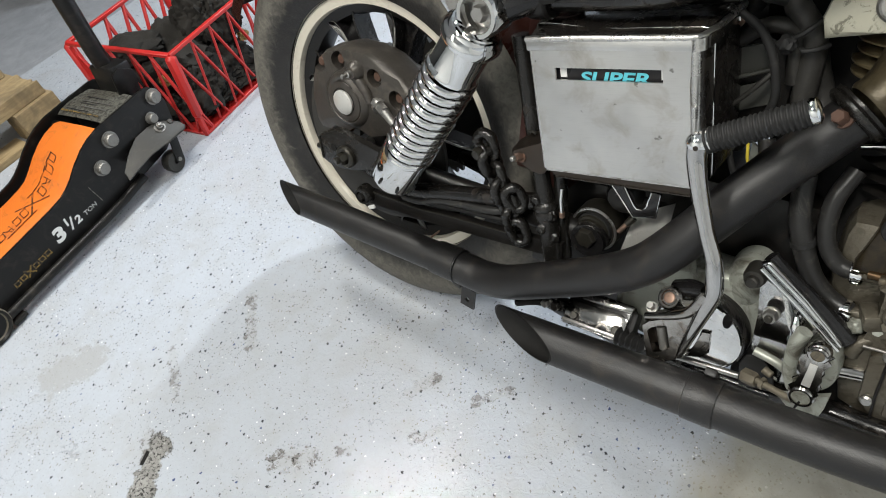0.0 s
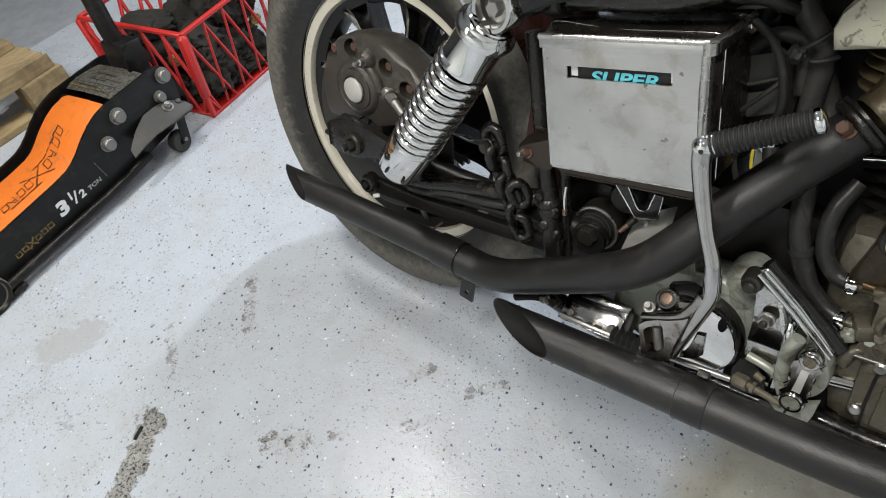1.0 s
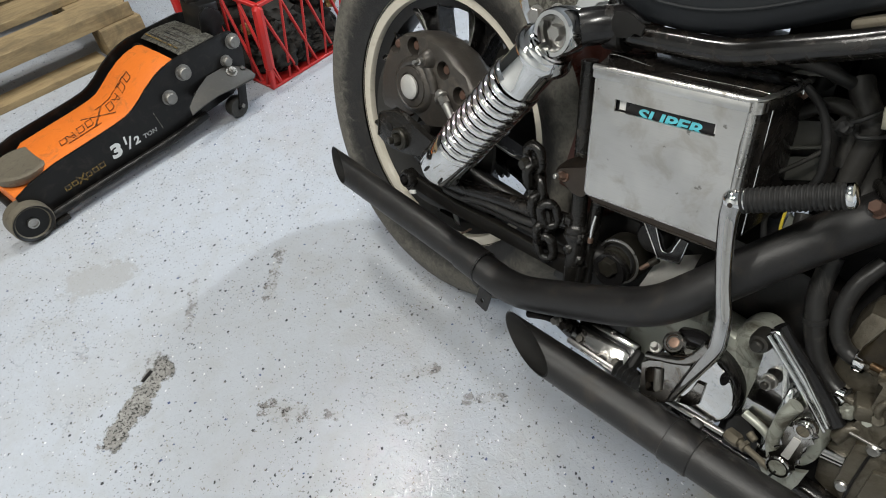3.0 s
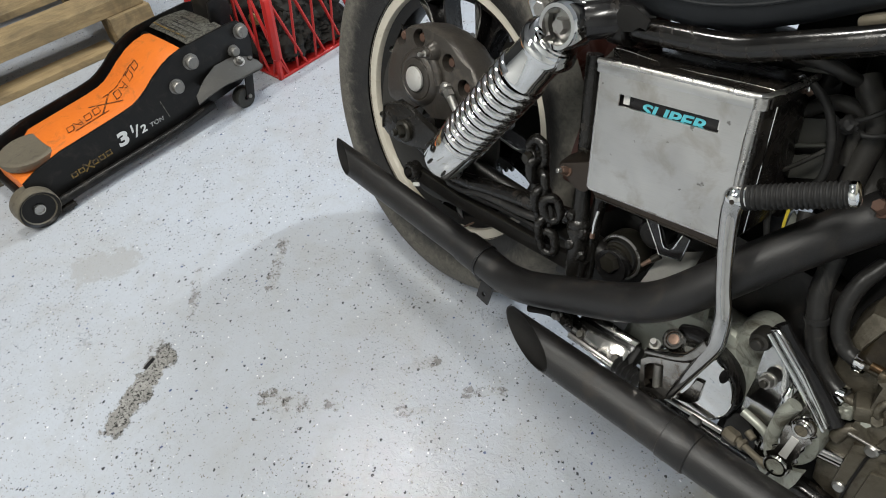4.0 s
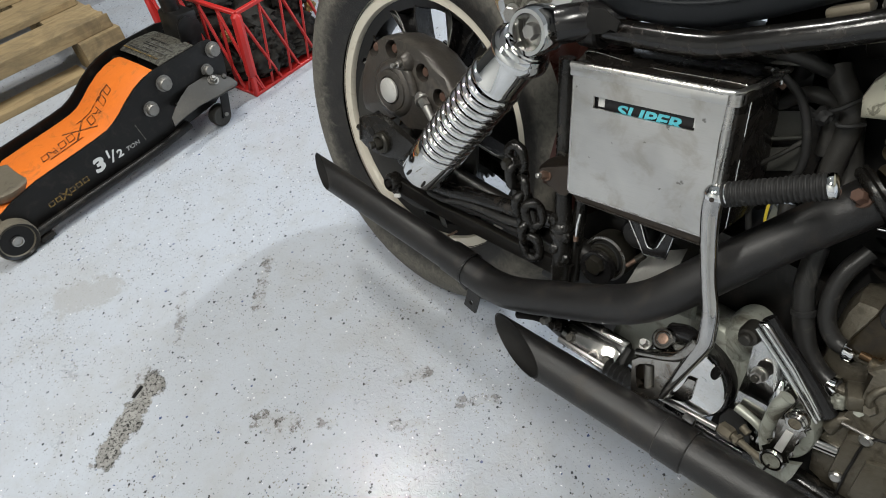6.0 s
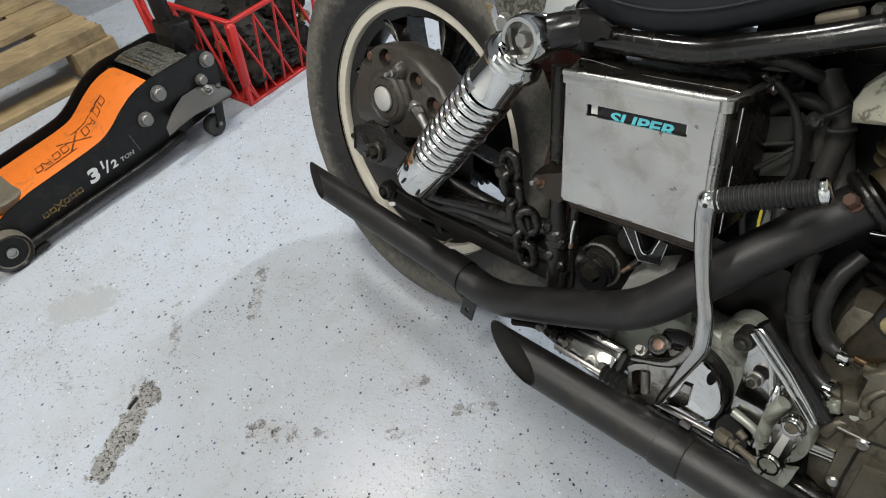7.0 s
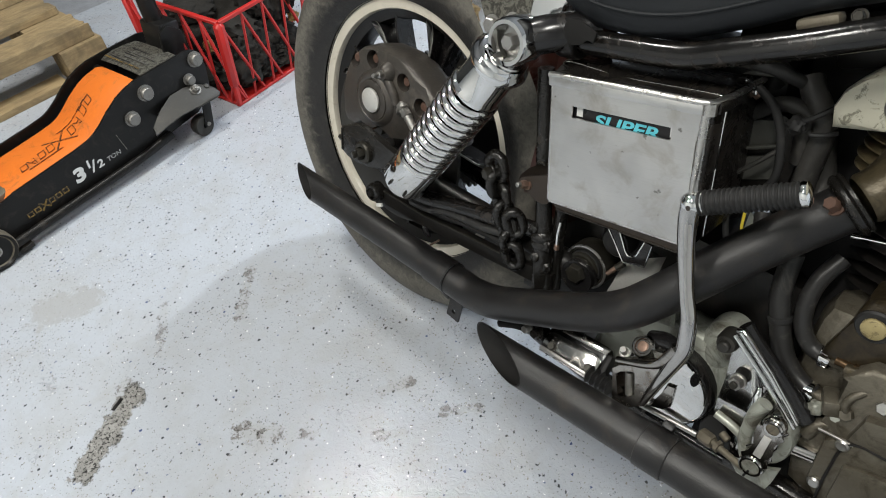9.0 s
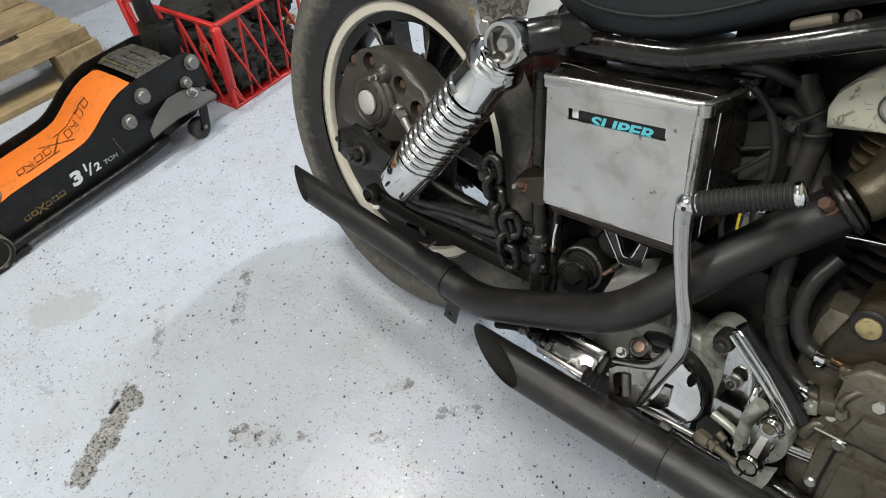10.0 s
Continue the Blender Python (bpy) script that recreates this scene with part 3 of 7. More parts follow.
def cut(ob, bm):
    """Takes the shape in bm out of a mesh, for good."""
    me = bpy.data.meshes.new("cutter")
    bmesh.ops.recalc_face_normals(bm, faces=bm.faces)
    bm.to_mesh(me)
    bm.free()
    tool = bpy.data.objects.new("cutter", me)
    scene.collection.objects.link(tool)
    tool.matrix_world = ob.matrix_world
    raw = bpy.data.objects.new("raw", ob.data)
    scene.collection.objects.link(raw)
    mod = raw.modifiers.new("cut", "BOOLEAN")
    mod.object, mod.operation, mod.solver = tool, "DIFFERENCE", "EXACT"
    tool.matrix_world = raw.matrix_world = Matrix()
    bpy.context.view_layer.update()
    done = bpy.data.meshes.new_from_object(raw.evaluated_get(bpy.context.evaluated_depsgraph_get()))
    bpy.data.objects.remove(raw)
    bpy.data.objects.remove(tool)
    for f in done.polygons:
        f.use_smooth = True
    done.set_sharp_from_angle(angle=radians(40))
    ob.data = done


def lettering(text, size, m, material, parent, name="lettering", label="", shear=0.0, wide=1.0, bold=0.0):
    curve = bpy.data.curves.new(name, "FONT")
    curve.body, curve.size, curve.shear, curve.extrude, curve.offset = text, size, shear, 0.0002, bold
    tmp = bpy.data.objects.new(name, curve)
    scene.collection.objects.link(tmp)
    me = bpy.data.meshes.new_from_object(tmp.evaluated_get(bpy.context.evaluated_depsgraph_get()))
    bpy.data.objects.remove(tmp)
    me.materials.append(material)
    ob = new(name, me)
    ob.parent, ob.matrix_local = parent, m @ Matrix.Diagonal((wide, 1, 1, 1))
    return tagged(ob, label)


# the bike's side plane: local x forward, y up, z out towards its right side
SIDE = Matrix(((1, 0, 0, 0), (0, 0, -1, 0), (0, 1, 0, 0), (0, 0, 0, 1)))


def side(y):
    return Matrix.Translation((0, y, 0)) @ SIDE


# ---- the room ----
ROOM = (-4.2, 3.2, -3.0, 3.6)


def room():
    x0, x1, y0, y1 = ROOM
    cx, cy, sx, sy = (x0 + x1) / 2, (y0 + y1) / 2, x1 - x0, y1 - y0
    part_of = lambda name, size, at, mat, words, kind: tagged(part(name, block(size, Matrix.Translation(at)), mat), words, kind, kind="structure")
    part_of("floor", (sx + 0.4, sy + 0.4, 0.2), (cx, cy, -0.1), FLOOR, "pale blue-grey flaked epoxy garage floor with worn patches", "floor")
    part_of("ceiling", (sx + 0.4, sy + 0.4, 0.2), (cx, cy, CEILING + 0.1), CEILING_PAINT, "plain grey garage ceiling", "ceiling")
    d0, d1, dh = DOOR
    north = block((d0 - x0 + 0.2, 0.2, CEILING), Matrix.Translation(((d0 + x0 - 0.2) / 2, y1 + 0.1, CEILING / 2)))
    block((x1 + 0.2 - d1, 0.2, CEILING), Matrix.Translation(((d1 + x1 + 0.2) / 2, y1 + 0.1, CEILING / 2)), bm=north)
    block((d1 - d0, 0.2, CEILING - dh), Matrix.Translation(((d0 + d1) / 2, y1 + 0.1, (CEILING + dh) / 2)), bm=north)
    tagged(part("wall_north", north, PAINTED_WALL), "plain grey painted garage wall with an open doorway", "wall", kind="structure")
    for name, size, at in (("wall_south", (sx + 0.4, 0.2, CEILING), (cx, y0 - 0.1, CEILING / 2)),
                           ("wall_west", (0.2, sy, CEILING), (x0 - 0.1, cy, CEILING / 2)), ("wall_east", (0.2, sy, CEILING), (x1 + 0.1, cy, CEILING / 2))):
        south = name in ("wall_south", "wall_east")
        part_of(name, size, at, DOOR_WHITE if south else PAINTED_WALL, "plain white painted garage wall" if south else "plain grey painted garage wall", "wall")


def ceiling_light(x, y, sx, sy):
    ob = thing("ceiling_light", pose(x, y, CEILING), "white fluorescent batten fixed to the ceiling", "ceiling light", "garage lights")
    part("housing", block((sx + 0.06, sy + 0.1, 0.06), Matrix.Translation((0, 0, -0.03)), 0.008), FIXTURE, ob)
    return ob


room()
for lx, ly, sx, sy, watts, tone in LAMPS:
    ceiling_light(lx, ly, sx, sy)


# ---- the motorcycle, in its own frame: x forward, y to its left, z up, the rear tyre on the ground at 0 ----
bike = thing("motorcycle", pose(0, 0, 0, -LEAN, 0, 0), "worn black and chrome motorcycle leaning over on the garage floor", "motorcycle")
AXLE = 0.335


def rear_wheel():
    wheel = new("rear_wheel")
    wheel.parent = bike
    wheel.matrix_local = Matrix.Translation((0, 0, AXLE)) @ pose(0, 0, 0, 90, 0, 0)  # local z points to the bike's right
    tagged(wheel, "cast spoked rear wheel with a cream rim lip")
    # carcass with a flat-ish tread, its grooves cut between ribs
    prof = [(0.222, -0.045), (0.236, -0.052), (0.262, -0.062), (0.288, -0.064), (0.303, -0.06), (0.308, -0.056), (0.3135, -0.053), (0.318, -0.049),
            (0.326, -0.038), (0.330, -0.027), (0.326, -0.0265), (0.326, -0.0235), (0.331, -0.023), (0.335, -0.004), (0.331, -0.003), (0.331, 0.003), (0.335, 0.004),
            (0.331, 0.022), (0.326, 0.0225), (0.326, 0.0255), (0.329, 0.026), (0.3235, 0.036), (0.3145, 0.0465), (0.3095, 0.0505), (0.304, 0.0535),
            (0.299, 0.0575), (0.286, 0.062), (0.262, 0.061), (0.236, 0.052), (0.222, 0.045)]
    part("tyre", lathe(prof, seg=120), TYRE, wheel, "dusty black tyre", angle=55)
    part("rim", lathe([(0.2, 0.026), (0.222, 0.04), (0.222, -0.04), (0.2, -0.026), (0.188, -0.02), (0.182, 0), (0.188, 0.02)], seg=96, closed=True), DUSTY_BLACK, wheel)
    part("rim_lip", lathe([(0.2035, 0.034), (0.2055, 0.0385), (0.2245, 0.0395), (0.2265, 0.036), (0.2265, 0.03), (0.2035, 0.028)], seg=96, closed=True), CREAM, wheel, "cream-painted rim lip")
    part("hub", lathe([(0, 0.05), (0.05, 0.05), (0.054, 0.046), (0.05, 0.03), (0.045, 0), (0.05, -0.03), (0.054, -0.05), (0, -0.05)], seg=40), GLOSS_BLACK, wheel)
    n = 9
    for k in range(n):
        a = 2 * math.pi * k / n + 0.593
        arm = bmesh.new()
        # a channel-shaped spoke: two thin walls and a web, widening at the rim
        # the leading wall sweeps into the rim, the trailing one runs straight
        plate([(0.045, 0.011), (0.14, 0.0125), (0.17, 0.0165), (0.183, 0.025), (0.19, 0.04), (0.194, 0.04), (0.19, 0.027), (0.178, 0.02), (0.165, 0.021), (0.14, 0.0168), (0.045, 0.0155)], 0.034, Matrix.Translation((0, 0, -0.012)), 0, arm)
        plate([(0.045, -0.011), (0.14, -0.0115), (0.175, -0.015), (0.195, -0.022), (0.195, -0.027), (0.175, -0.0195), (0.14, -0.0158), (0.045, -0.0155)], 0.034, Matrix.Translation((0, 0, -0.012)), 0, arm)
        plate([(0.045, -0.012), (0.14, -0.012), (0.193, -0.022), (0.193, 0.03), (0.175, 0.018), (0.14, 0.014), (0.045, 0.012)], 0.008, Matrix.Translation((0, 0, -0.008)), 0, arm)
        spoke = part("spoke", arm, GLOSS_BLACK, wheel, m=pose(0, 0, 0, 0, 0, math.degrees(a)))
        edge = plate([(0.06, 0.0125), (0.14, 0.0134), (0.17, 0.0172), (0.1825, 0.0255), (0.1895, 0.04), (0.1938, 0.04), (0.1896, 0.027), (0.1778, 0.02), (0.165, 0.0208), (0.14, 0.0167), (0.06, 0.0154)], 0.0015, Matrix.Translation((0, 0, 0.0222)))
        part("machined_edge", edge, BARE_ALLOY, spoke, "bare machined edge")
    part("brake_disc", lathe([(0.06, 0.062), (0.145, 0.062), (0.145, 0.068), (0.06, 0.068)], seg=72, closed=True), JACK_GREY, wheel, "steel brake disc")
    part("disc_carrier", lathe([(0.03, 0.05), (0.07, 0.058), (0.07, 0.064), (0.03, 0.064)], seg=40, closed=True), DUSTY_BLACK, wheel)
    # sprocket on the far side
    teeth = []
    for k in range(51 * 2):
        r = 0.118 if k % 2 else 0.128
        teeth.append((r * math.cos(math.pi * k / 51), r * math.sin(math.pi * k / 51)))
    part("sprocket", plate(teeth, 0.007, Matrix.Translation((0, 0, -0.075))), JACK_GREY, wheel, smooth=False)


def caliper():
    body = [(-0.1, 0.36), (-0.101, 0.395), (-0.093, 0.43), (-0.08, 0.457), (-0.056, 0.48), (-0.012, 0.492), (0.03, 0.491), (0.066, 0.481), (0.095, 0.463), (0.122, 0.44), (0.145, 0.412),
            (0.152, 0.382), (0.132, 0.366), (0.1, 0.385), (0.07, 0.385), (0.045, 0.36), (0.02, 0.352), (-0.005, 0.36), (-0.02, 0.368), (-0.045, 0.369), (-0.055, 0.355), (-0.07, 0.345), (-0.091, 0.346)]
    cal = part("brake_caliper", plate(body, 0.058, side(-0.04), 0.0115), CALIPER, bike, "dull grey-black disc brake caliper with round bolt recesses", angle=50)
    # raised piston housing and its cap
    part("piston_housing", lathe([(0.046, -0.002), (0.043, 0.004), (0.037, 0.0075), (0.035, 0.0085), (0.033, 0.007), (0.032, 0.0088), (0.0225, 0.0098), (0.0215, 0.007), (0, 0.007)], side(-0.097) @ Matrix.Translation((-0.016, 0.41, 0)), seg=48), CALIPER, cal)
    scoops = [(-0.069, 0.46), (-0.024, 0.471), (0.047, 0.456), (0.086, 0.43), (0.118, 0.405)]
    tools = bmesh.new()
    for x, z in scoops:
        rod((x, -0.081, z), (x + 0.001, -0.13, z + 0.002), 0.0138, 0.0145, tools, 24)
    cut(cal, tools)
    part("piston_cap", lathe([(0.0195, 0), (0.0195, 0.0035), (0.018, 0.0045), (0, 0.005)], side(-0.106) @ Matrix.Translation((-0.016, 0.41, 0)), seg=40), BARE_ALLOY, cal, "bare aluminium piston cap")
    for x, z in scoops:
        m = side(-0.0805) @ Matrix.Translation((x, z, 0))
        part("bolt", lathe([(0.009, 0.0), (0.009, 0.003), (0.0072, 0.004), (0.0072, 0.0095), (0.006, 0.011), (0, 0.011)], m, seg=12), RUST, cal, "rusty bolt head in its recess")
    at = side(-0.098) @ Matrix.Translation((0.013, 0.463, 0))
    part("bleeder_boss", lathe([(0.017, -0.003), (0.0145, 0.004), (0.0125, 0.008), (0.0085, 0.013), (0, 0.013)], at, seg=24), CALIPER, cal)
    nip = lathe([(0.005, 0.012), (0.005, 0.02), (0.003, 0.021), (0.003, 0.026), (0.004, 0.028), (0.003, 0.031), (0, 0.031)], at, seg=12)
    part("bleed_nipple", nip, BOLT, cal, "small zinc bleed nipple")
    # banjo union for the brake hose
    way = ((0.044, -0.098, 0.42), (0.07, -0.107, 0.412))
    b = rod(*way, 0.0085, seg=6)
    rod((0.064, -0.105, 0.414), (0.091, -0.113, 0.4), 0.007, 0.0055, b)
    rod((0.052, -0.101, 0.4175), (0.057, -0.103, 0.416), 0.0115, None, b)
    part("hose_union", b, BOLT, cal, "bright plated hose union")
    part("brake_hose", hose([(0.089, -0.112, 0.401), (0.108, -0.118, 0.37), (0.1, -0.12, 0.3), (0.13, -0.1, 0.27), (0.24, -0.1, 0.29), (0.3, -0.09, 0.29)], 0.005), RUBBER, cal)
    part("web_rib", hose([(-0.05, -0.097, 0.4, 0.005), (-0.035, -0.1, 0.44, 0.007), (0.004, -0.1, 0.456, 0.008), (0.026, -0.1, 0.438, 0.008), (0.036, -0.1, 0.418, 0.007)], 0.007, seg=16), CALIPER, cal)
    part("pad_edge", plate([(-0.05, 0.35), (-0.045, 0.372), (-0.022, 0.37), (-0.012, 0.36), (-0.02, 0.34)], 0.012, side(-0.07), 0.002), OLIVE, cal, "worn pad plate")
    part("pad_pin", rod((-0.034, -0.082, 0.352), (-0.034, -0.1, 0.352), 0.0055, None, None, 14, 0.001), RUST, cal, "rusty pad pin")
    # bracket below the caliper
    part("caliper_bracket", plate([(-0.1, 0.33), (-0.09, 0.355), (0.0, 0.365), (0.06, 0.36), (0.05, 0.3), (-0.03, 0.285), (-0.07, 0.3)], 0.012, side(-0.06), 0.002), DUSTY_BLACK, cal)


def swingarm():
    arm = part("swingarm", hose([(-0.03, -0.11, 0.338, 0.013), (0.05, -0.114, 0.306, 0.013), (0.115, -0.115, 0.299, 0.0135), (0.19, -0.115, 0.316, 0.012), (0.268, -0.114, 0.333, 0.0115), (0.33, -0.1, 0.338, 0.012)], 0.012), FRAME_BLACK, bike, "black tubular swingarm, streaked with grease")
    part("main_tube", hose([(0.0, -0.085, 0.315), (0.16, -0.085, 0.306), (0.4, -0.08, 0.3)], 0.017), DUSTY_BLACK, arm)
    part("arm_left", hose([(-0.05, 0.11, 0.328), (0.16, 0.11, 0.315), (0.4, 0.08, 0.3)], 0.019), GLOSS_BLACK, arm)
    part("pivot_tube", rod((0.4, -0.1, 0.3), (0.4, 0.1, 0.3), 0.024), GLOSS_BLACK, arm)
    # axle end: slotted plate with a folded rim, adjuster and nut
    end = plate([(-0.053, 0.317), (-0.0535, 0.357), (-0.047, 0.363), (-0.011, 0.378), (0.006, 0.377), (0.025, 0.3715), (0.085, 0.359), (0.12, 0.35), (0.12, 0.335), (0.077, 0.334), (0.024, 0.315), (-0.015, 0.3085), (-0.04, 0.311)], 0.012, side(-0.125), 0.002)
    ax = part("axle_plate", end, GREASE, arm, "greasy black axle plate")
    part("plate_rim", hose([(-0.053, -0.1375, 0.318), (-0.0532, -0.1375, 0.3565), (-0.0465, -0.1375, 0.3625), (-0.011, -0.1375, 0.3772), (0.006, -0.1375, 0.3762)], 0.0012, smooth=False, seg=8), OLIVE, ax, "rubbed plate edge")
    part("adjuster_slot", lathe([(0.0065, 0), (0.0065, 0.0008), (0, 0.0008)], side(-0.137) @ Matrix.Translation((-0.0235, 0.3445, 0)), seg=20), SOOT_AND_SHADE, ax)
    part("axle_boss", lathe([(0.0185, 0), (0.018, 0.006), (0.0155, 0.0085), (0.011, 0.0085), (0.0105, 0.004), (0, 0.004)], side(-0.136) @ Matrix.Translation((0.004, 0.336, 0)), seg=32), OLIVE, ax, "stepped axle collar")
    nut = hexbolt((0.002, -0.139, 0.335), (-0.001, -0.15, 0.334), 0.0098)
    rod((-0.001, -0.15, 0.334), (-0.003, -0.157, 0.3335), 0.006, None, nut, 14, 0.001)
    part("axle_nut", nut, OLIVE, ax, "worn steel axle nut")
    part("adjuster", hexbolt((-0.054, -0.131, 0.335), (-0.066, -0.131, 0.335), 0.0055), OLIVE, ax)
    part("axle", rod((-0.005, -0.13, AXLE - 0.004), (-0.005, 0.14, AXLE - 0.004), 0.009), BOLT, arm)
    # torque strut and the flat bars that run forward from the axle
    strut = part("brake_strut", plate([(0.0, 0.236), (-0.003, 0.252), (0.012, 0.264), (0.116, 0.2635), (0.2, 0.2725), (0.29, 0.279), (0.37, 0.29), (0.37, 0.263), (0.293, 0.257), (0.18, 0.246), (0.106, 0.2405)], 0.01, side(-0.1), 0.002), DUSTY_BLACK, arm)
    part("strut_boss", lathe([(0.0165, -0.004), (0.0165, 0.01), (0.0135, 0.015), (0.0095, 0.0155), (0.0085, 0.011), (0, 0.011)], side(-0.11) @ Matrix.Translation((0.007, 0.256, 0)), seg=28), GREASE, strut)
    part("strut_bolt", hexbolt((0.007, -0.12, 0.256), (0.006, -0.128, 0.256), 0.007), DUSTY_BLACK, strut)
    part("strut_edge", hose([(0.015, -0.111, 0.2625), (0.116, -0.111, 0.262), (0.2, -0.111, 0.271), (0.29, -0.111, 0.2775)], 0.0011, smooth=False, seg=8), OLIVE, strut, "rubbed edge of the strut")
    part("strut_tag", block((0.014, 0.004, 0.006), Matrix.Translation((0.031, -0.127, 0.2455)) @ pose(0, 0, 0, 0, -25, 0), 0.0006), WHITE, arm, "small white tag")
    part("brake_line", hose([(0.1, -0.12, 0.284), (0.135, -0.12, 0.287), (0.16, -0.12, 0.297), (0.2, -0.12, 0.3055), (0.25, -0.12, 0.311), (0.3, -0.112, 0.318)], 0.0062), HOSE, arm, "grey brake line")
    part("lower_bar", hose([(0.1, -0.112, 0.276), (0.2, -0.112, 0.291), (0.3, -0.108, 0.298)], 0.0055), DUSTY_BLACK, arm)
    part("drive_guard", plate([(-0.02, 0.2), (0.3, 0.235), (0.32, 0.262), (-0.02, 0.222)], 0.003, side(-0.075), 0), DUSTY_BLACK, arm)
    part("guard_lip", hose([(0.145, -0.118, 0.222), (0.163, -0.118, 0.2405)], 0.0016, smooth=False, seg=8), BRASS, arm, "bare brassy edge")


def shock(name="rear_shock"):
    a, b = Vector((0.292, -0.158, 0.6)), Vector((0.1, -0.15, 0.318))
    way = (b - a).normalized()
    at = lambda d: a + way * d
    body = new(name)
    body.parent = bike
    tagged(body, "chrome rear shock absorber with an exposed chrome coil spring")
    far = (b - a).length
    part("upper_cover", lathe([(0.012, 0.018), (0.03, 0.022), (0.033, 0.026), (0.034, 0.034), (0.0315, 0.036), (0.0315, 0.083), (0.0335, 0.086), (0.0335, 0.091), (0.029, 0.091), (0.029, 0.04), (0.01, 0.03)], axes(a, b), seg=48), CHROME, body)
    part("spring_collar", lathe([(0.026, 0.02), (0.036, 0.03), (0.038, 0.036), (0.036, 0.042), (0.03, 0.044)], axes(a, b), seg=48), CHROME, body)
    part("lower_cover", lathe([(0.034, far - 0.095), (0.035, far - 0.09), (0.035, far - 0.03), (0.031, far - 0.022), (0.018, far - 0.018), (0, far - 0.018)], axes(a, b), seg=48), CHROME, body)
    for k in range(8):
        ang = math.pi / 4 * k
        m = axes(a, b) @ Matrix.Translation((0.0352 * math.cos(ang), 0.0352 * math.sin(ang), far - 0.04))
        part("drain_hole", block((0.004, 0.004, 0.011), m @ pose(0, 0, 0, 0, 0, math.degrees(ang)), 0.0012), DUSTY_BLACK, body)
    part("damper", rod(at(0.04), at(far - 0.03), 0.019, None, None, 24), DARK_CHROME, body)
    turns, z0, z1, coil = 11, 0.088, far - 0.088, []
    for k in range(turns * 18 + 1):
        t = k / (turns * 18)
        ang = 2 * math.pi * turns * t
        q = axes(a, b) @ Vector((0.0305 * math.cos(ang), 0.0305 * math.sin(ang), z0 + (z1 - z0) * t))
        coil.append(tuple(q))
    part("coil_spring", hose(coil, 0.0059, seg=14, smooth=False), CHROME, body, "polished chrome coil spring")
    # eye with its stud
    eye = lathe([(0.025, -0.02), (0.0275, -0.015), (0.0275, 0.015), (0.025, 0.019), (0.0205, 0.019), (0.0185, 0.004), (0.0185, -0.02)], side(-0.158) @ Matrix.Translation((0.292, 0.6, 0)), seg=40, closed=True)
    part("top_eye", eye, CHROME, body)
    part("bushing", lathe([(0.0188, -0.016), (0.0184, -0.002), (0.013, -0.002), (0.0125, 0.003), (0, 0.003)], side(-0.158) @ Matrix.Translation((0.292, 0.6, 0)), seg=32), BOLT, body)
    part("stud_nut", hexbolt((0.292, -0.161, 0.6), (0.292, -0.175, 0.6), 0.0095, None, 0.014), BOLT, body, "zinc nut")
    part("lower_eye", lathe([(0.015, -0.015), (0.015, 0.012), (0.006, 0.012), (0.006, -0.015)], side(-0.148) @ Matrix.Translation((0.1 - way.x * 0.01, 0.318 - way.z * 0.01, 0)), seg=28, closed=True), JACK_GREY, body)


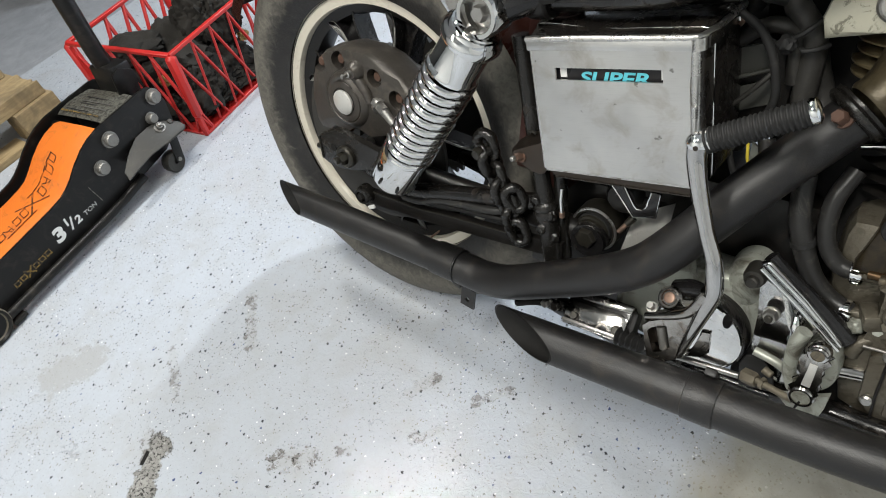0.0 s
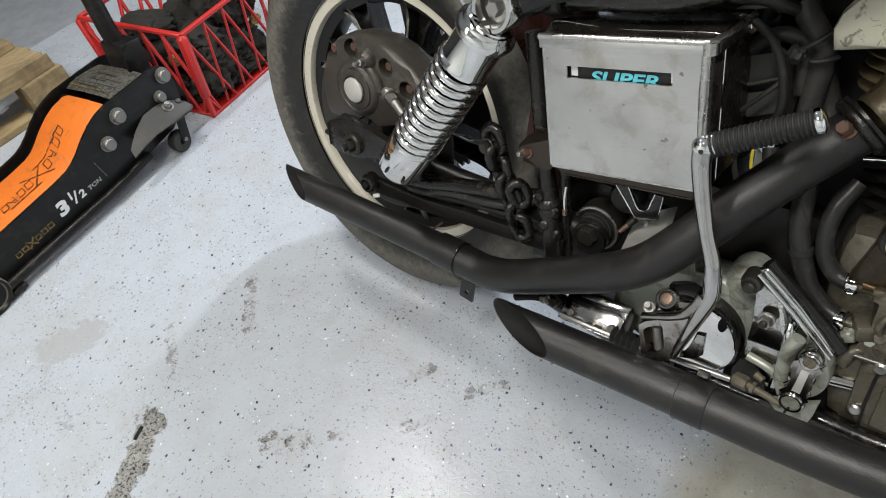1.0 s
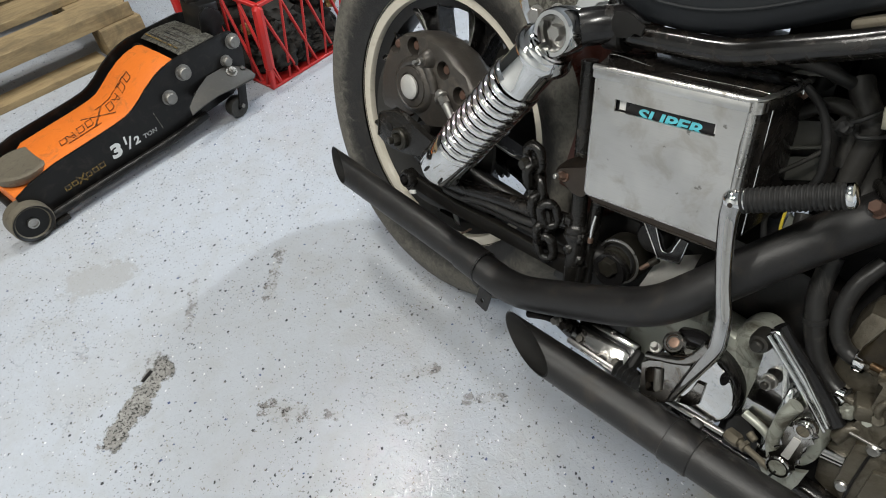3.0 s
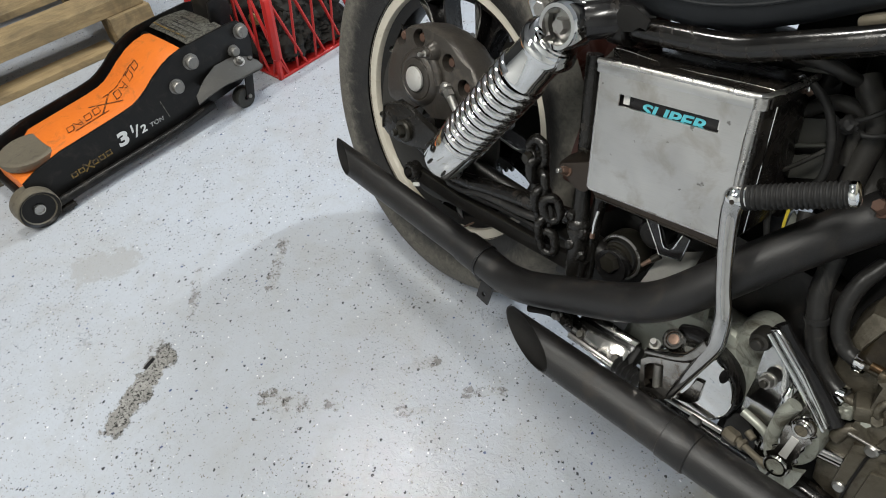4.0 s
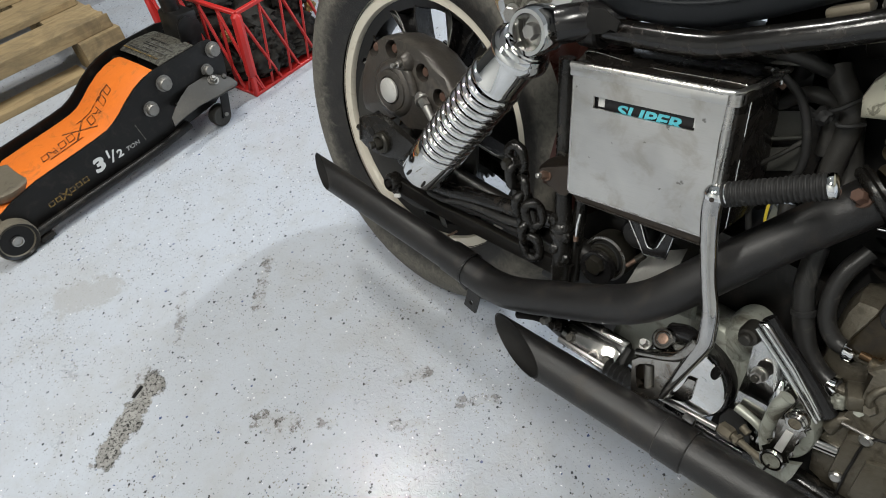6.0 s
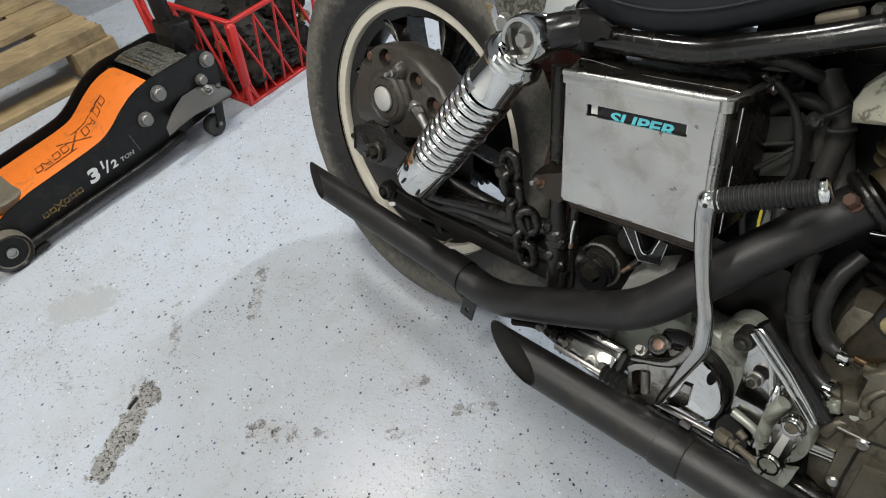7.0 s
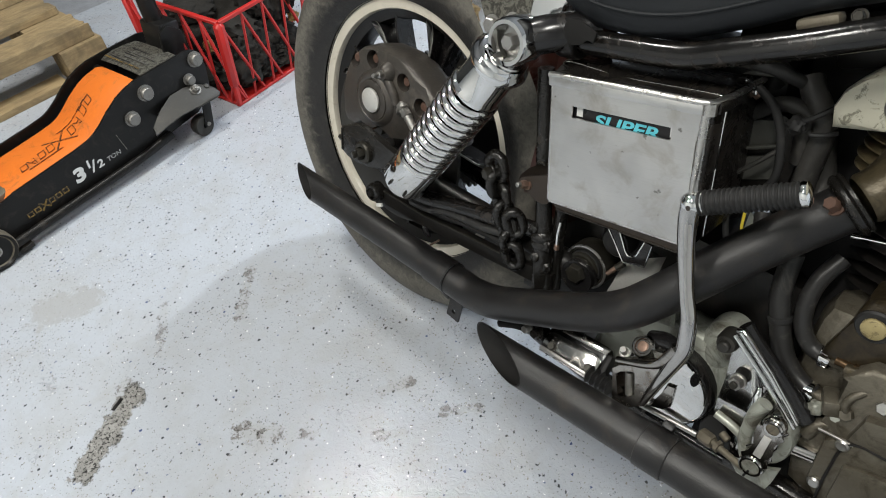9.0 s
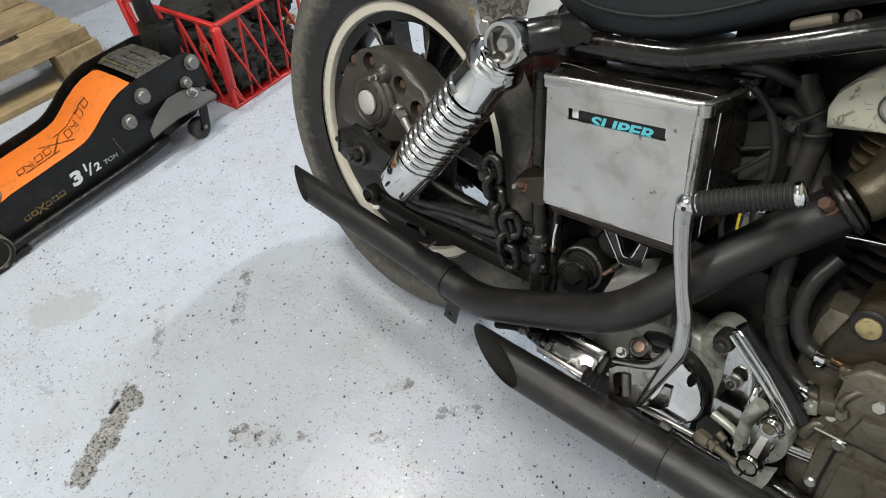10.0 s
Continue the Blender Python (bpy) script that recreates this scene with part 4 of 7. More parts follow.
def battery_box():
    c, s = math.cos(radians(8.8)), math.sin(radians(8.8))
    m = Matrix(((c, -s, 0, 0.36), (0, 0, -1, -0.14), (s, c, 0, 0.417), (0, 0, 0, 1)))  # x along, y up, z out
    box = new("battery_box")
    box.parent, box.matrix_local = bike, m
    tagged(box, "stainless battery box with a slot that shows the battery label")
    w, h, wb, d = 0.1765, 0.152, 0.1755, 0.112
    outer = [(0, 0), (0.0275, 0), (0.148, 0), (wb, 0), (w - 0.002, 0.11), (w - 0.001, 0.125), (w, h), (0.148, h), (0.0275, h), (0, h), (0, 0.125), (0, 0.11)]
    inner = [(0.0275, 0.1105), (0.06, 0.1105), (0.11, 0.1105), (0.148, 0.1105), (0.148, 0.115), (0.148, 0.119), (0.148, 0.1238), (0.11, 0.1238), (0.06, 0.1238), (0.0275, 0.1238), (0.0275, 0.119), (0.0275, 0.115)]
    face = ring_plate(outer, inner, 0.0025, Matrix.Translation((0, 0, -0.0025)))
    part("face", face, FACE, box, "smudged brushed stainless face", angle=30)
    part("lower_flange", plate([(-0.001, -0.001), (0.01, -0.011), (wb - 0.004, -0.0135), (wb + 0.001, -0.012), (wb + 0.001, -0.0005)], 0.005, Matrix.Translation((0, 0, -0.0095)), 0.001), EAR, box, "dark folded lower flange")
    part("flange_edge", hose([(0.01, -0.011, -0.0038), (wb - 0.004, -0.0135, -0.0038)], 0.001, smooth=False, seg=8), DUSTY_STEEL, box)
    # side towards the front, rounded and polished
    sd = bmesh.new()
    prof = [(w, 0.0), (w + 0.006, -0.002), (w + 0.010, -0.008), (w + 0.010, -d), (w + 0.004, -d), (w + 0.004, -0.01)]
    low = [sd.verts.new((x - (w - wb), 0, z)) for x, z in prof]
    top = [sd.verts.new((x, h - 0.002, z)) for x, z in prof]
    for i in range(len(prof)):
        k = (i + 1) % len(prof)
        sd.faces.new((low[i], low[k], top[k], top[i]))
    sd.faces.new(low)
    sd.faces.new(top)
    part("front_side", sd, DUSTY_STEEL, box, "polished side of the box", angle=60)
    part("corner_roll", hose([(w + 0.0022, h - 0.004, -0.0045), (wb + 0.0022, 0.001, -0.0045)], 0.0052, smooth=False, seg=18), SATIN, box, "bright rounded corner")
    part("seam", hose([(w + 0.0115, h - 0.004, -0.028), (wb + 0.0105, 0.002, -0.028)], 0.0011, smooth=False, seg=8), CHROME, box)
    part("inner_case", block((wb - 0.008, h - 0.012, d - 0.02), Matrix.Translation((wb / 2, h / 2 - 0.003, -d / 2 - 0.008))), DUSTY_BLACK, box)
    part("rear_side", block((0.003, h, d), Matrix.Translation((-0.0015, h / 2, -d / 2 - 0.001)), 0.0006), DULL_CHROME, box)
    part("bottom", block((wb, 0.003, d), Matrix.Translation((wb / 2, -0.001, -d / 2 - 0.001))), DULL_CHROME, box)
    # lid: lip over the face, crowned top, bead round it
    lid = part("lid", block((w + 0.005, 0.011, 0.004), Matrix.Translation((w / 2 - 0.0002, h - 0.003, 0.0028)), 0.0015), FACE, box, "stainless lid with a folded lip")
    part("lid_edge", hose([(-0.003, h + 0.0035, 0.002), (w - 0.002, h + 0.0035, 0.002), (w + 0.005, h + 0.0035, 0.0005), (w + 0.009, h + 0.003, -0.006), (w + 0.012, h + 0.003, -0.04), (w + 0.012, h + 0.003, -d)], 0.0036, smooth=False, seg=10), SATIN, lid)
    part("side_lip", block((0.0035, 0.0125, d - 0.01), Matrix.Translation((w + 0.0125, h - 0.003, -d / 2 - 0.004)), 0.0012), DUSTY_STEEL, lid)
    part("lip_corner", hose([(w + 0.0055, h - 0.0088, -0.0035), (w + 0.0055, h + 0.0028, -0.0035)], 0.0072, smooth=False, seg=24), SATIN, lid)
    top = bmesh.new()
    rows = []
    for z, y, lift in ((0.002, 0.003, 0), (-0.012, 0.003, 0.003), (-0.024, 0.0035, 0.0075), (-0.03, 0.008, 0.0075), (-0.055, 0.0085, 0.006), (-d, 0.004, 0)):
        rows.append([top.verts.new((x, h + y + lift * max(0, 1 - k / 4) + 0.0012 * math.sin(math.pi * k / 8), z)) for k, x in enumerate(np.linspace(-0.003, w + 0.011, 9))])
    for a, b in zip(rows, rows[1:]):
        for k in range(8):
            top.faces.new((a[k], a[k + 1], b[k + 1], b[k]))
    part("lid_top", top, DUSTY_STEEL, lid, "dull dusty lid top")
    part("lid_bead", hose([(0.012, h + 0.0075, -0.012), (0.001, h + 0.0105, -0.018), (0.001, h + 0.0128, -0.025), (0.02, h + 0.0118, -0.026), (0.055, h + 0.0075, -0.026), (0.09, h + 0.0056, -0.026), (w - 0.02, h + 0.0056, -0.026), (w + 0.006, h + 0.0045, -0.026), (w + 0.0125, h + 0.001, -0.027), (w + 0.0125, h - 0.008, -0.028)], 0.0012, seg=10), DULL_CHROME, lid)
    # what the slot shows of the battery
    bat = part("battery", block((0.15, 0.07, 0.04), Matrix.Translation((0.09, 0.1, -0.027))), LABEL_BLACK, box, "battery with a black label and cyan lettering")
    lettering("SUPER", 0.0185, Matrix.Translation((0.0522, 0.1049, -0.0068)), CYAN, bat, "lettering", "cyan lettering cut off by the slot", 0.2, 1.52, 0.0005)
    part("label_mark", block((0.008, 0.011, 0.0006), Matrix.Translation((0.034, 0.117, -0.0066))), WHITE, bat)
    part("label_mark", block((0.0035, 0.011, 0.0006), Matrix.Translation((0.1455, 0.117, -0.0066))), WHITE, bat)
    return m


def exhaust():
    up = part("upper_pipe", hose([(0.2, -0.14, 0.2085), (0.235, -0.14, 0.207), (0.265, -0.141, 0.208), (0.31, -0.145, 0.2225), (0.38, -0.15, 0.261), (0.455, -0.153, 0.304), (0.5, -0.151, 0.337), (0.535, -0.141, 0.378),
                                  (0.575, -0.118, 0.43), (0.615, -0.09, 0.478), (0.655, -0.062, 0.523)], 0.0248, seg=36), PIPE, bike, "satin black upper exhaust pipe")
    part("clamp_nut", hexbolt((0.6445, -0.088, 0.525), (0.64, -0.1, 0.532), 0.0072, None, 0.0094), RUST, up, "rusty nut")
    part("flange", lathe([(0.02, -0.002), (0.0285, -0.002), (0.0325, 0.001), (0.0335, 0.003), (0.0335, 0.006), (0.031, 0.0075), (0.0325, 0.009), (0.0325, 0.012), (0.028, 0.0135), (0.02, 0.0135)], axes((0.649, -0.067, 0.518), (0.674, -0.048, 0.549)), seg=40, closed=True), GREASE, up, "blackened ribbed flange")
    # slash-cut mufflers: open shells with a dark bore, cut to face outwards
    cut_way = Vector((-0.4, -0.92, 0.05)).normalized()
    shell = hose([(-0.163, -0.142, 0.2105), (-0.095, -0.1415, 0.2105), (0.01, -0.141, 0.21), (0.1, -0.1405, 0.2095), (0.212, -0.14, 0.209)], 0.0238, None, 44, 8, False, False, (cut_way, None))
    muf = part("upper_muffler", shell, PIPE, bike, "satin black slash-cut muffler")
    part("bore", hose([(-0.1632, -0.142, 0.2105), (-0.095, -0.1415, 0.2105), (0.01, -0.141, 0.21)], 0.0225, None, 44, 8, False, False, (cut_way, None)), SOOT_AND_SHADE, muf, "sooty black bore")
    there = axes((0.204, -0.14, 0.209), (0.264, -0.14, 0.208))
    part("band", lathe([(0.0238, -0.03), (0.0262, -0.029), (0.0265, 0.012), (0.0248, 0.013)], there, seg=40), PIPE, muf)
    part("end_ring", lathe([(0.0245, 0.0125), (0.0268, 0.0125), (0.0266, 0.015), (0.025, 0.0155)], there, seg=40), GLOSS_BLACK, muf, "black end ring")
    ring = [(math.cos(2 * math.pi * k / 16), math.sin(2 * math.pi * k / 16)) for k in range(16)]
    box_ring = [(0.0125 * max(-1, min(1, 1.42 * c)), 0.019 * max(-1, min(1, 1.42 * s))) for c, s in ring]
    tab = ring_plate(box_ring, [(0.0042 * c, -0.004 + 0.0042 * s) for c, s in ring], 0.004, side(-0.133) @ Matrix.Translation((0.2245, 0.148, 0)) @ pose(0, 0, 0, 0, 0, -8))
    block((0.016, 0.02, 0.014), pose(0.212, -0.137, 0.178, 0, 15, 0), 0.002, tab)
    part("hanger_tab", tab, PIPE, muf, "drilled black hanger tab")
    low = part("lower_pipe", hose([(0.618, -0.19, 0.207), (0.7, -0.19, 0.214), (0.78, -0.188, 0.222), (0.9, -0.18, 0.235), (1.05, -0.16, 0.26)], 0.0262, seg=36), PIPE, bike, "satin black lower exhaust pipe")
    shell = hose([(0.357, -0.192, 0.187), (0.44, -0.1915, 0.1935), (0.52, -0.191, 0.2), (0.6, -0.19, 0.206)], 0.0268, None, 44, 8, False, False, (cut_way, None))
    mufl = part("lower_muffler", shell, PIPE, bike, "satin black slash-cut lower muffler")
    part("bore", hose([(0.3572, -0.192, 0.187), (0.44, -0.1915, 0.1935), (0.52, -0.191, 0.2)], 0.0255, None, 44, 8, False, False, (cut_way, None)), SOOT_AND_SHADE, mufl, "sooty black bore")
    part("clamp_band", lathe([(0.0268, -0.019), (0.0284, -0.018), (0.0284, 0.016), (0.0276, 0.0175), (0.0262, 0.0175)], axes((0.602, -0.19, 0.206), (0.7, -0.19, 0.214)), seg=40), PIPE, mufl)
    part("rear_hanger", hose([(0.318, -0.14, 0.186), (0.35, -0.14, 0.203), (0.384, -0.132, 0.206)], 0.0065, seg=14), SOOT_AND_SHADE, mufl, "greasy black muffler hanger")
    part("hanger_nut", hexbolt((0.368, -0.14, 0.209), (0.366, -0.15, 0.211), 0.006, None, 0.008), BOLT, mufl, "small zinc nut")
    part("hanger_nut", hexbolt((0.383, -0.138, 0.21), (0.381, -0.148, 0.212), 0.0075, None, 0.0095), GREASE, mufl)
    part("clamp_ear", block((0.014, 0.01, 0.018), pose(0.6, -0.172, 0.232, 30, 0, 0), 0.002), PIPE, mufl)
    return up


def kicker():
    k = part("kick_lever", hose([(0.5418, -0.173, 0.511, 0.0106), (0.544, -0.174, 0.492, 0.0096), (0.554, -0.175, 0.456, 0.0086), (0.567, -0.176, 0.418, 0.008), (0.578, -0.176, 0.39, 0.0088), (0.583, -0.176, 0.366, 0.0094),
                                 (0.5845, -0.175, 0.346, 0.0094), (0.5785, -0.173, 0.318, 0.0086), (0.5705, -0.171, 0.284, 0.0068), (0.5645, -0.169, 0.257, 0.0055), (0.5605, -0.168, 0.237, 0.0042)], 0.009, seg=20), LEVER_CHROME, bike, "aged chrome kick-start lever")
    c = Vector((0.5415, -0.173, 0.5125))
    ball = [(0.011 * math.sin(math.pi * i / 12), -0.011 * math.cos(math.pi * i / 12)) for i in range(13)]
    knuckle = lathe(ball, Matrix.Translation(c), None, 28)
    a, b = Vector((0.546, -0.17, 0.513)), Vector((0.634, -0.157, 0.56))
    rod(c, a + (b - a).normalized() * 0.005, 0.0105, 0.0108, knuckle, 24)
    part("knuckle", knuckle, CHROME, k, "rounded bright chrome elbow")
    part("knuckle_dimple", lathe([(0.0026, 0), (0.0024, 0.0004), (0, 0.0006)], axes(c + Vector((0.002, -0.0107, -0.001)), c + Vector((0.003, -0.03, -0.002))), seg=12), EAR, k)
    ribs, n = [(0, 0)], 20
    far = (b - a).length
    for i in range(n):
        z = far * (0.02 + 0.9 * i / n)
        step = far * 0.9 / n
        ribs += [(0.0105, z), (0.0122, z + step * 0.18), (0.0127, z + step * 0.4), (0.0122, z + step * 0.62), (0.0105, z + step * 0.8)]
    ribs += [(0.0105, far * 0.93), (0, far * 0.93)]
    peg = part("pedal_rubber", lathe(ribs, axes(a, b), seg=32), RUBBER, k, "ribbed black rubber pedal", angle=75)
    part("end_cap", lathe([(0, far * 0.92), (0.0118, far * 0.92), (0.0126, far * 0.94), (0.0118, far * 0.975), (0.008, far * 0.995), (0, far)], axes(a, b), seg=32), CHROME, peg, "chrome end cap")
    # folding yoke at the foot: side face with a window, pin in it, fork bar on top
    face = [(0.5127, 0.262), (0.52, 0.272), (0.545, 0.289), (0.572, 0.304), (0.572, 0.272), (0.5615, 0.2345), (0.545, 0.219), (0.5229, 0.2162)]
    hole = [(0.519, 0.257), (0.5235, 0.2645), (0.534, 0.2725), (0.5405, 0.275), (0.5445, 0.2605), (0.548, 0.2435), (0.54, 0.2335), (0.529, 0.227)]
    part("yoke", ring_plate(face, hole, 0.024, side(-0.146)), WORN_CHROME, k, "chrome yoke with worn plating", angle=25)
    part("yoke_floor", plate([(0.52, 0.232), (0.5225, 0.262), (0.538, 0.272), (0.548, 0.243), (0.535, 0.229)], 0.004, side(-0.15), 0), EAR, k)
    part("pin", rod((0.532, -0.163, 0.266), (0.54, -0.163, 0.234), 0.0055, None, None, 14), JACK_BOLT, k)
    fork = hose([(0.5135, -0.163, 0.272, 0.0048), (0.527, -0.165, 0.2805, 0.005), (0.546, -0.168, 0.293, 0.0055), (0.562, -0.171, 0.307, 0.006), (0.5725, -0.173, 0.326, 0.0075), (0.5795, -0.1745, 0.346, 0.0085)], 0.005, seg=16)
    part("fork_bar", fork, WORN_CHROME, k, "brown-worn chrome fork bar")
    part("fork_screw", hexbolt((0.5165, -0.155, 0.281), (0.5155, -0.163, 0.291), 0.0048, None, 0.0068), BOLT, k)
    ax = ((0.5335, -0.148, 0.2985), (0.529, -0.165, 0.3125))
    part("pivot_boss", lathe([(0.0145, -0.03), (0.0145, 0.002), (0.012, 0.0045), (0.0095, 0.0045), (0.0085, 0.003), (0, 0.003)], axes(*ax), seg=28), WORN_CHROME, k)
    part("pivot_bolt", lathe([(0, 0.003), (0.0068, 0.003), (0.0064, 0.0045), (0.004, 0.005), (0, 0.0045)], axes(*ax), seg=24), BRASS, k, "copper-coloured pivot bolt")
    part("pivot_shoulder", hose([(0.535, -0.13, 0.3, 0.012), (0.552, -0.135, 0.312, 0.011), (0.57, -0.142, 0.318, 0.008)], 0.01), GLOSS_BLACK, k)
    part("shaft", rod((0.552, -0.16, 0.255), (0.556, -0.06, 0.262), 0.014), DUSTY_BLACK, k)
    ear = plate([(0.563, 0.228), (0.581, 0.236), (0.589, 0.247), (0.5865, 0.277), (0.576, 0.274), (0.5735, 0.25)], 0.008, side(-0.15), 0.002)
    part("stop_ear", ear, WORN_CHROME, k)
    part("stop_recess", lathe([(0.009, 0), (0.009, 0.002), (0, 0.002)], side(-0.1135) @ Matrix.Translation((0.593, 0.266, 0)) @ Matrix.Diagonal((0.6, 1.2, 1, 1)), seg=24), GLOSS_BLACK, k)



rear_wheel()
caliper()
swingarm()
shock()
battery_box()
exhaust()
kicker()


def frame_and_seat():
    fr = part("frame_rail", hose([(0.335, -0.118, 0.607), (0.4, -0.12, 0.616), (0.47, -0.12, 0.627), (0.515, -0.12, 0.644), (0.57, -0.118, 0.666), (0.635, -0.11, 0.694), (0.74, -0.09, 0.73), (0.85, -0.06, 0.77)], 0.0134, seg=24), FRAME_BLACK, bike, "scuffed black frame rail")
    lug = lathe([(0.019, -0.014), (0.021, -0.01), (0.021, 0.012), (0.016, 0.016)], axes((0.338, -0.118, 0.607), (0.38, -0.119, 0.612)), seg=28)
    lug = lathe([(0.012, 0.016), (0.019, 0.016)], axes((0.338, -0.118, 0.607), (0.38, -0.119, 0.612)), lug, 28)
    part("lug", lug, DUSTY_BLACK, fr, "chipped cast lug")
    part("torn_tab", plate([(0.3385, 0.6175), (0.3435, 0.634), (0.358, 0.637), (0.3815, 0.629), (0.38, 0.618), (0.371, 0.6195), (0.3655, 0.612), (0.3525, 0.6085)], 0.003, side(-0.139), 0.0006), SOOT_AND_SHADE, fr, "torn black rubber tab")
    part("left_rail", hose([(0.335, 0.118, 0.607), (0.47, 0.12, 0.627), (0.635, 0.11, 0.694), (0.85, 0.06, 0.77)], 0.0145), GLOSS_BLACK, fr)
    part("post", hose([(0.302, -0.105, 0.56, 0.0105), (0.315, -0.105, 0.485, 0.0105), (0.325, -0.107, 0.436, 0.0108), (0.338, -0.108, 0.371, 0.011), (0.342, -0.108, 0.345, 0.0125), (0.3448, -0.108, 0.3288, 0.0145), (0.3492, -0.108, 0.3059, 0.0145), (0.362, -0.105, 0.22, 0.0145)], 0.0125), GREASE, fr, "greasy black frame post")
    part("post_weld", lathe([(0.013, -0.008), (0.0165, -0.004), (0.0172, 0.002), (0.016, 0.005), (0.0175, 0.008), (0.0165, 0.014), (0.014, 0.016)], axes((0.3425, -0.108, 0.341), (0.3492, -0.108, 0.306)), seg=24), GREASE, fr, "grease-caked collar")
    for q, seed in (((0.333, -0.119, 0.352), 1.3), ((0.356, -0.116, 0.333), 3.2), ((0.345, -0.121, 0.312), 5.1), ((0.36, -0.114, 0.3), 7.7)):
        part("grease_lump", heap_mesh((0.007, 0.006, 0.0085), seed, pose(*q)), GREASE, fr)
    part("post", hose([(0.355, -0.095, 0.39), (0.36, -0.095, 0.33), (0.368, -0.095, 0.26)], 0.009), GREASE, fr)
    part("lower_rail", hose([(0.3, -0.1, 0.19), (0.42, -0.1, 0.165), (0.6, -0.09, 0.15), (0.9, -0.07, 0.15)], 0.014), GLOSS_BLACK, fr)
    # shock mount, a fat black sleeve
    part("shock_mount", hose([(0.3, -0.146, 0.603), (0.318, -0.136, 0.61), (0.335, -0.122, 0.615), (0.36, -0.1, 0.622)], 0.021, seg=28), GLOSS_BLACK, fr, "glossy black shock mount")
    # rusty ear that carries the battery box
    ear = plate([(0.3055, 0.4176), (0.3119, 0.4259), (0.352, 0.4465), (0.358, 0.412), (0.353, 0.404), (0.347, 0.4017), (0.3362, 0.4022), (0.3211, 0.4092)], 0.004, side(-0.129), 0.001)
    e = part("box_bracket", ear, EAR, fr, "grimy brown bracket ear")
    flap, rows = bmesh.new(), []
    for edge in (((0.3055, -0.1315, 0.4176), (0.3119, -0.1325, 0.4262), (0.33, -0.1325, 0.4362), (0.352, -0.1325, 0.447)), ((0.302, -0.124, 0.421), (0.3105, -0.12, 0.4335), (0.327, -0.116, 0.447), (0.35, -0.116, 0.4555))):
        rows.append([flap.verts.new(q) for q in edge])
    for k in range(3):
        flap.faces.new((rows[0][k], rows[0][k + 1], rows[1][k + 1], rows[1][k]))
    bmesh.ops.solidify(flap, geom=list(flap.faces), thickness=0.003)
    part("ear_fold", flap, EAR, e, "folded upper edge of the bracket", angle=30)
    part("ear_clip", hose([(0.3262, -0.125, 0.4476), (0.3282, -0.127, 0.4524), (0.334, -0.127, 0.4535), (0.3366, -0.125, 0.4507)], 0.0017, seg=8), OLIVE, e)
    part("box_bolt", hexbolt((0.3205, -0.131, 0.4185), (0.3175, -0.142, 0.4205), 0.0056, None, 0.0078), BRASS, e, "coppery bolt")
    part("box_stud", rod((0.3175, -0.142, 0.4205), (0.316, -0.149, 0.4215), 0.0034, None, None, 10, 0.001), BOLT, e)
    # chrome fender strut with its bolts
    strut = plate([(0.13, 0.64), (0.15, 0.59), (0.175, 0.56), (0.2, 0.553), (0.235, 0.562), (0.262, 0.585), (0.31, 0.625), (0.31, 0.66), (0.22, 0.665)], 0.008, side(-0.068), 0.002)
    st = part("fender_strut", strut, CHROME, bike, "chrome fender strut")
    part("strut_recess", plate([(0.165, 0.6), (0.18, 0.572), (0.2, 0.566), (0.226, 0.575), (0.245, 0.595), (0.25, 0.64), (0.17, 0.64)], 0.002, side(-0.0745), 0), STICKER, st)
    for x, z in ((0.189, 0.577), (0.222, 0.588), (0.17, 0.62)):
        part("strut_bolt", hexbolt((x, -0.076, z), (x, -0.086, z), 0.0105, None, 0.013), BOLT, st, "zinc hexagon bolt")
    # fender over the tyre
    fen, rows = bmesh.new(), []
    for k in range(37):
        a = radians(2 + 150 * k / 36)
        rows.append([fen.verts.new((r * math.cos(a), y, AXLE + r * math.sin(a))) for r, y in ((0.322, -0.071), (0.345, -0.07), (0.352, -0.064), (0.356, -0.04), (0.358, 0), (0.356, 0.04), (0.352, 0.064), (0.345, 0.07), (0.322, 0.071))])
    for a, b in zip(rows, rows[1:]):
        for k in range(8):
            fen.faces.new((a[k], a[k + 1], b[k + 1], b[k]))
    bmesh.ops.solidify(fen, geom=list(fen.faces), thickness=0.0015)
    part("rear_fender", fen, MAROON, bike, "dirty dark maroon rear fender")
    part("inner_panel", plate([(0.27, 0.36), (0.3, 0.66), (0.36, 0.66), (0.36, 0.36)], 0.004, side(-0.06), 0), MAROON, bike, "dark maroon panel")
    # seat with its rolled lower edge
    low = [(0.28, 0.675), (0.31, 0.654), (0.34, 0.637), (0.37, 0.629), (0.42, 0.631), (0.47, 0.643), (0.52, 0.665), (0.57, 0.692), (0.64, 0.72), (0.72, 0.74), (0.85, 0.76)]
    body, rows = bmesh.new(), []
    for k, (x, z) in enumerate(low):
        half = 0.128 - 0.012 * max(0, (x - 0.4)) / 0.45 * 4
        top = 0.77 + 0.02 * math.sin(k)
        rows.append([body.verts.new(p) for p in ((x, -half + 0.03, z + 0.004), (x, -half + 0.006, z), (x, -half, z + 0.008), (x, -half - 0.006, z + 0.03), (x, -half + 0.004, top - 0.03), (x, -half + 0.03, top), (x, half - 0.03, top), (x, half, top - 0.03), (x, half, z + 0.008), (x, half - 0.03, z + 0.004))])
    for a, b in zip(rows, rows[1:]):
        for k in range(10):
            body.faces.new((a[k], a[(k + 1) % 10], b[(k + 1) % 10], b[k]))
    body.faces.new(rows[0])
    body.faces.new(rows[-1])
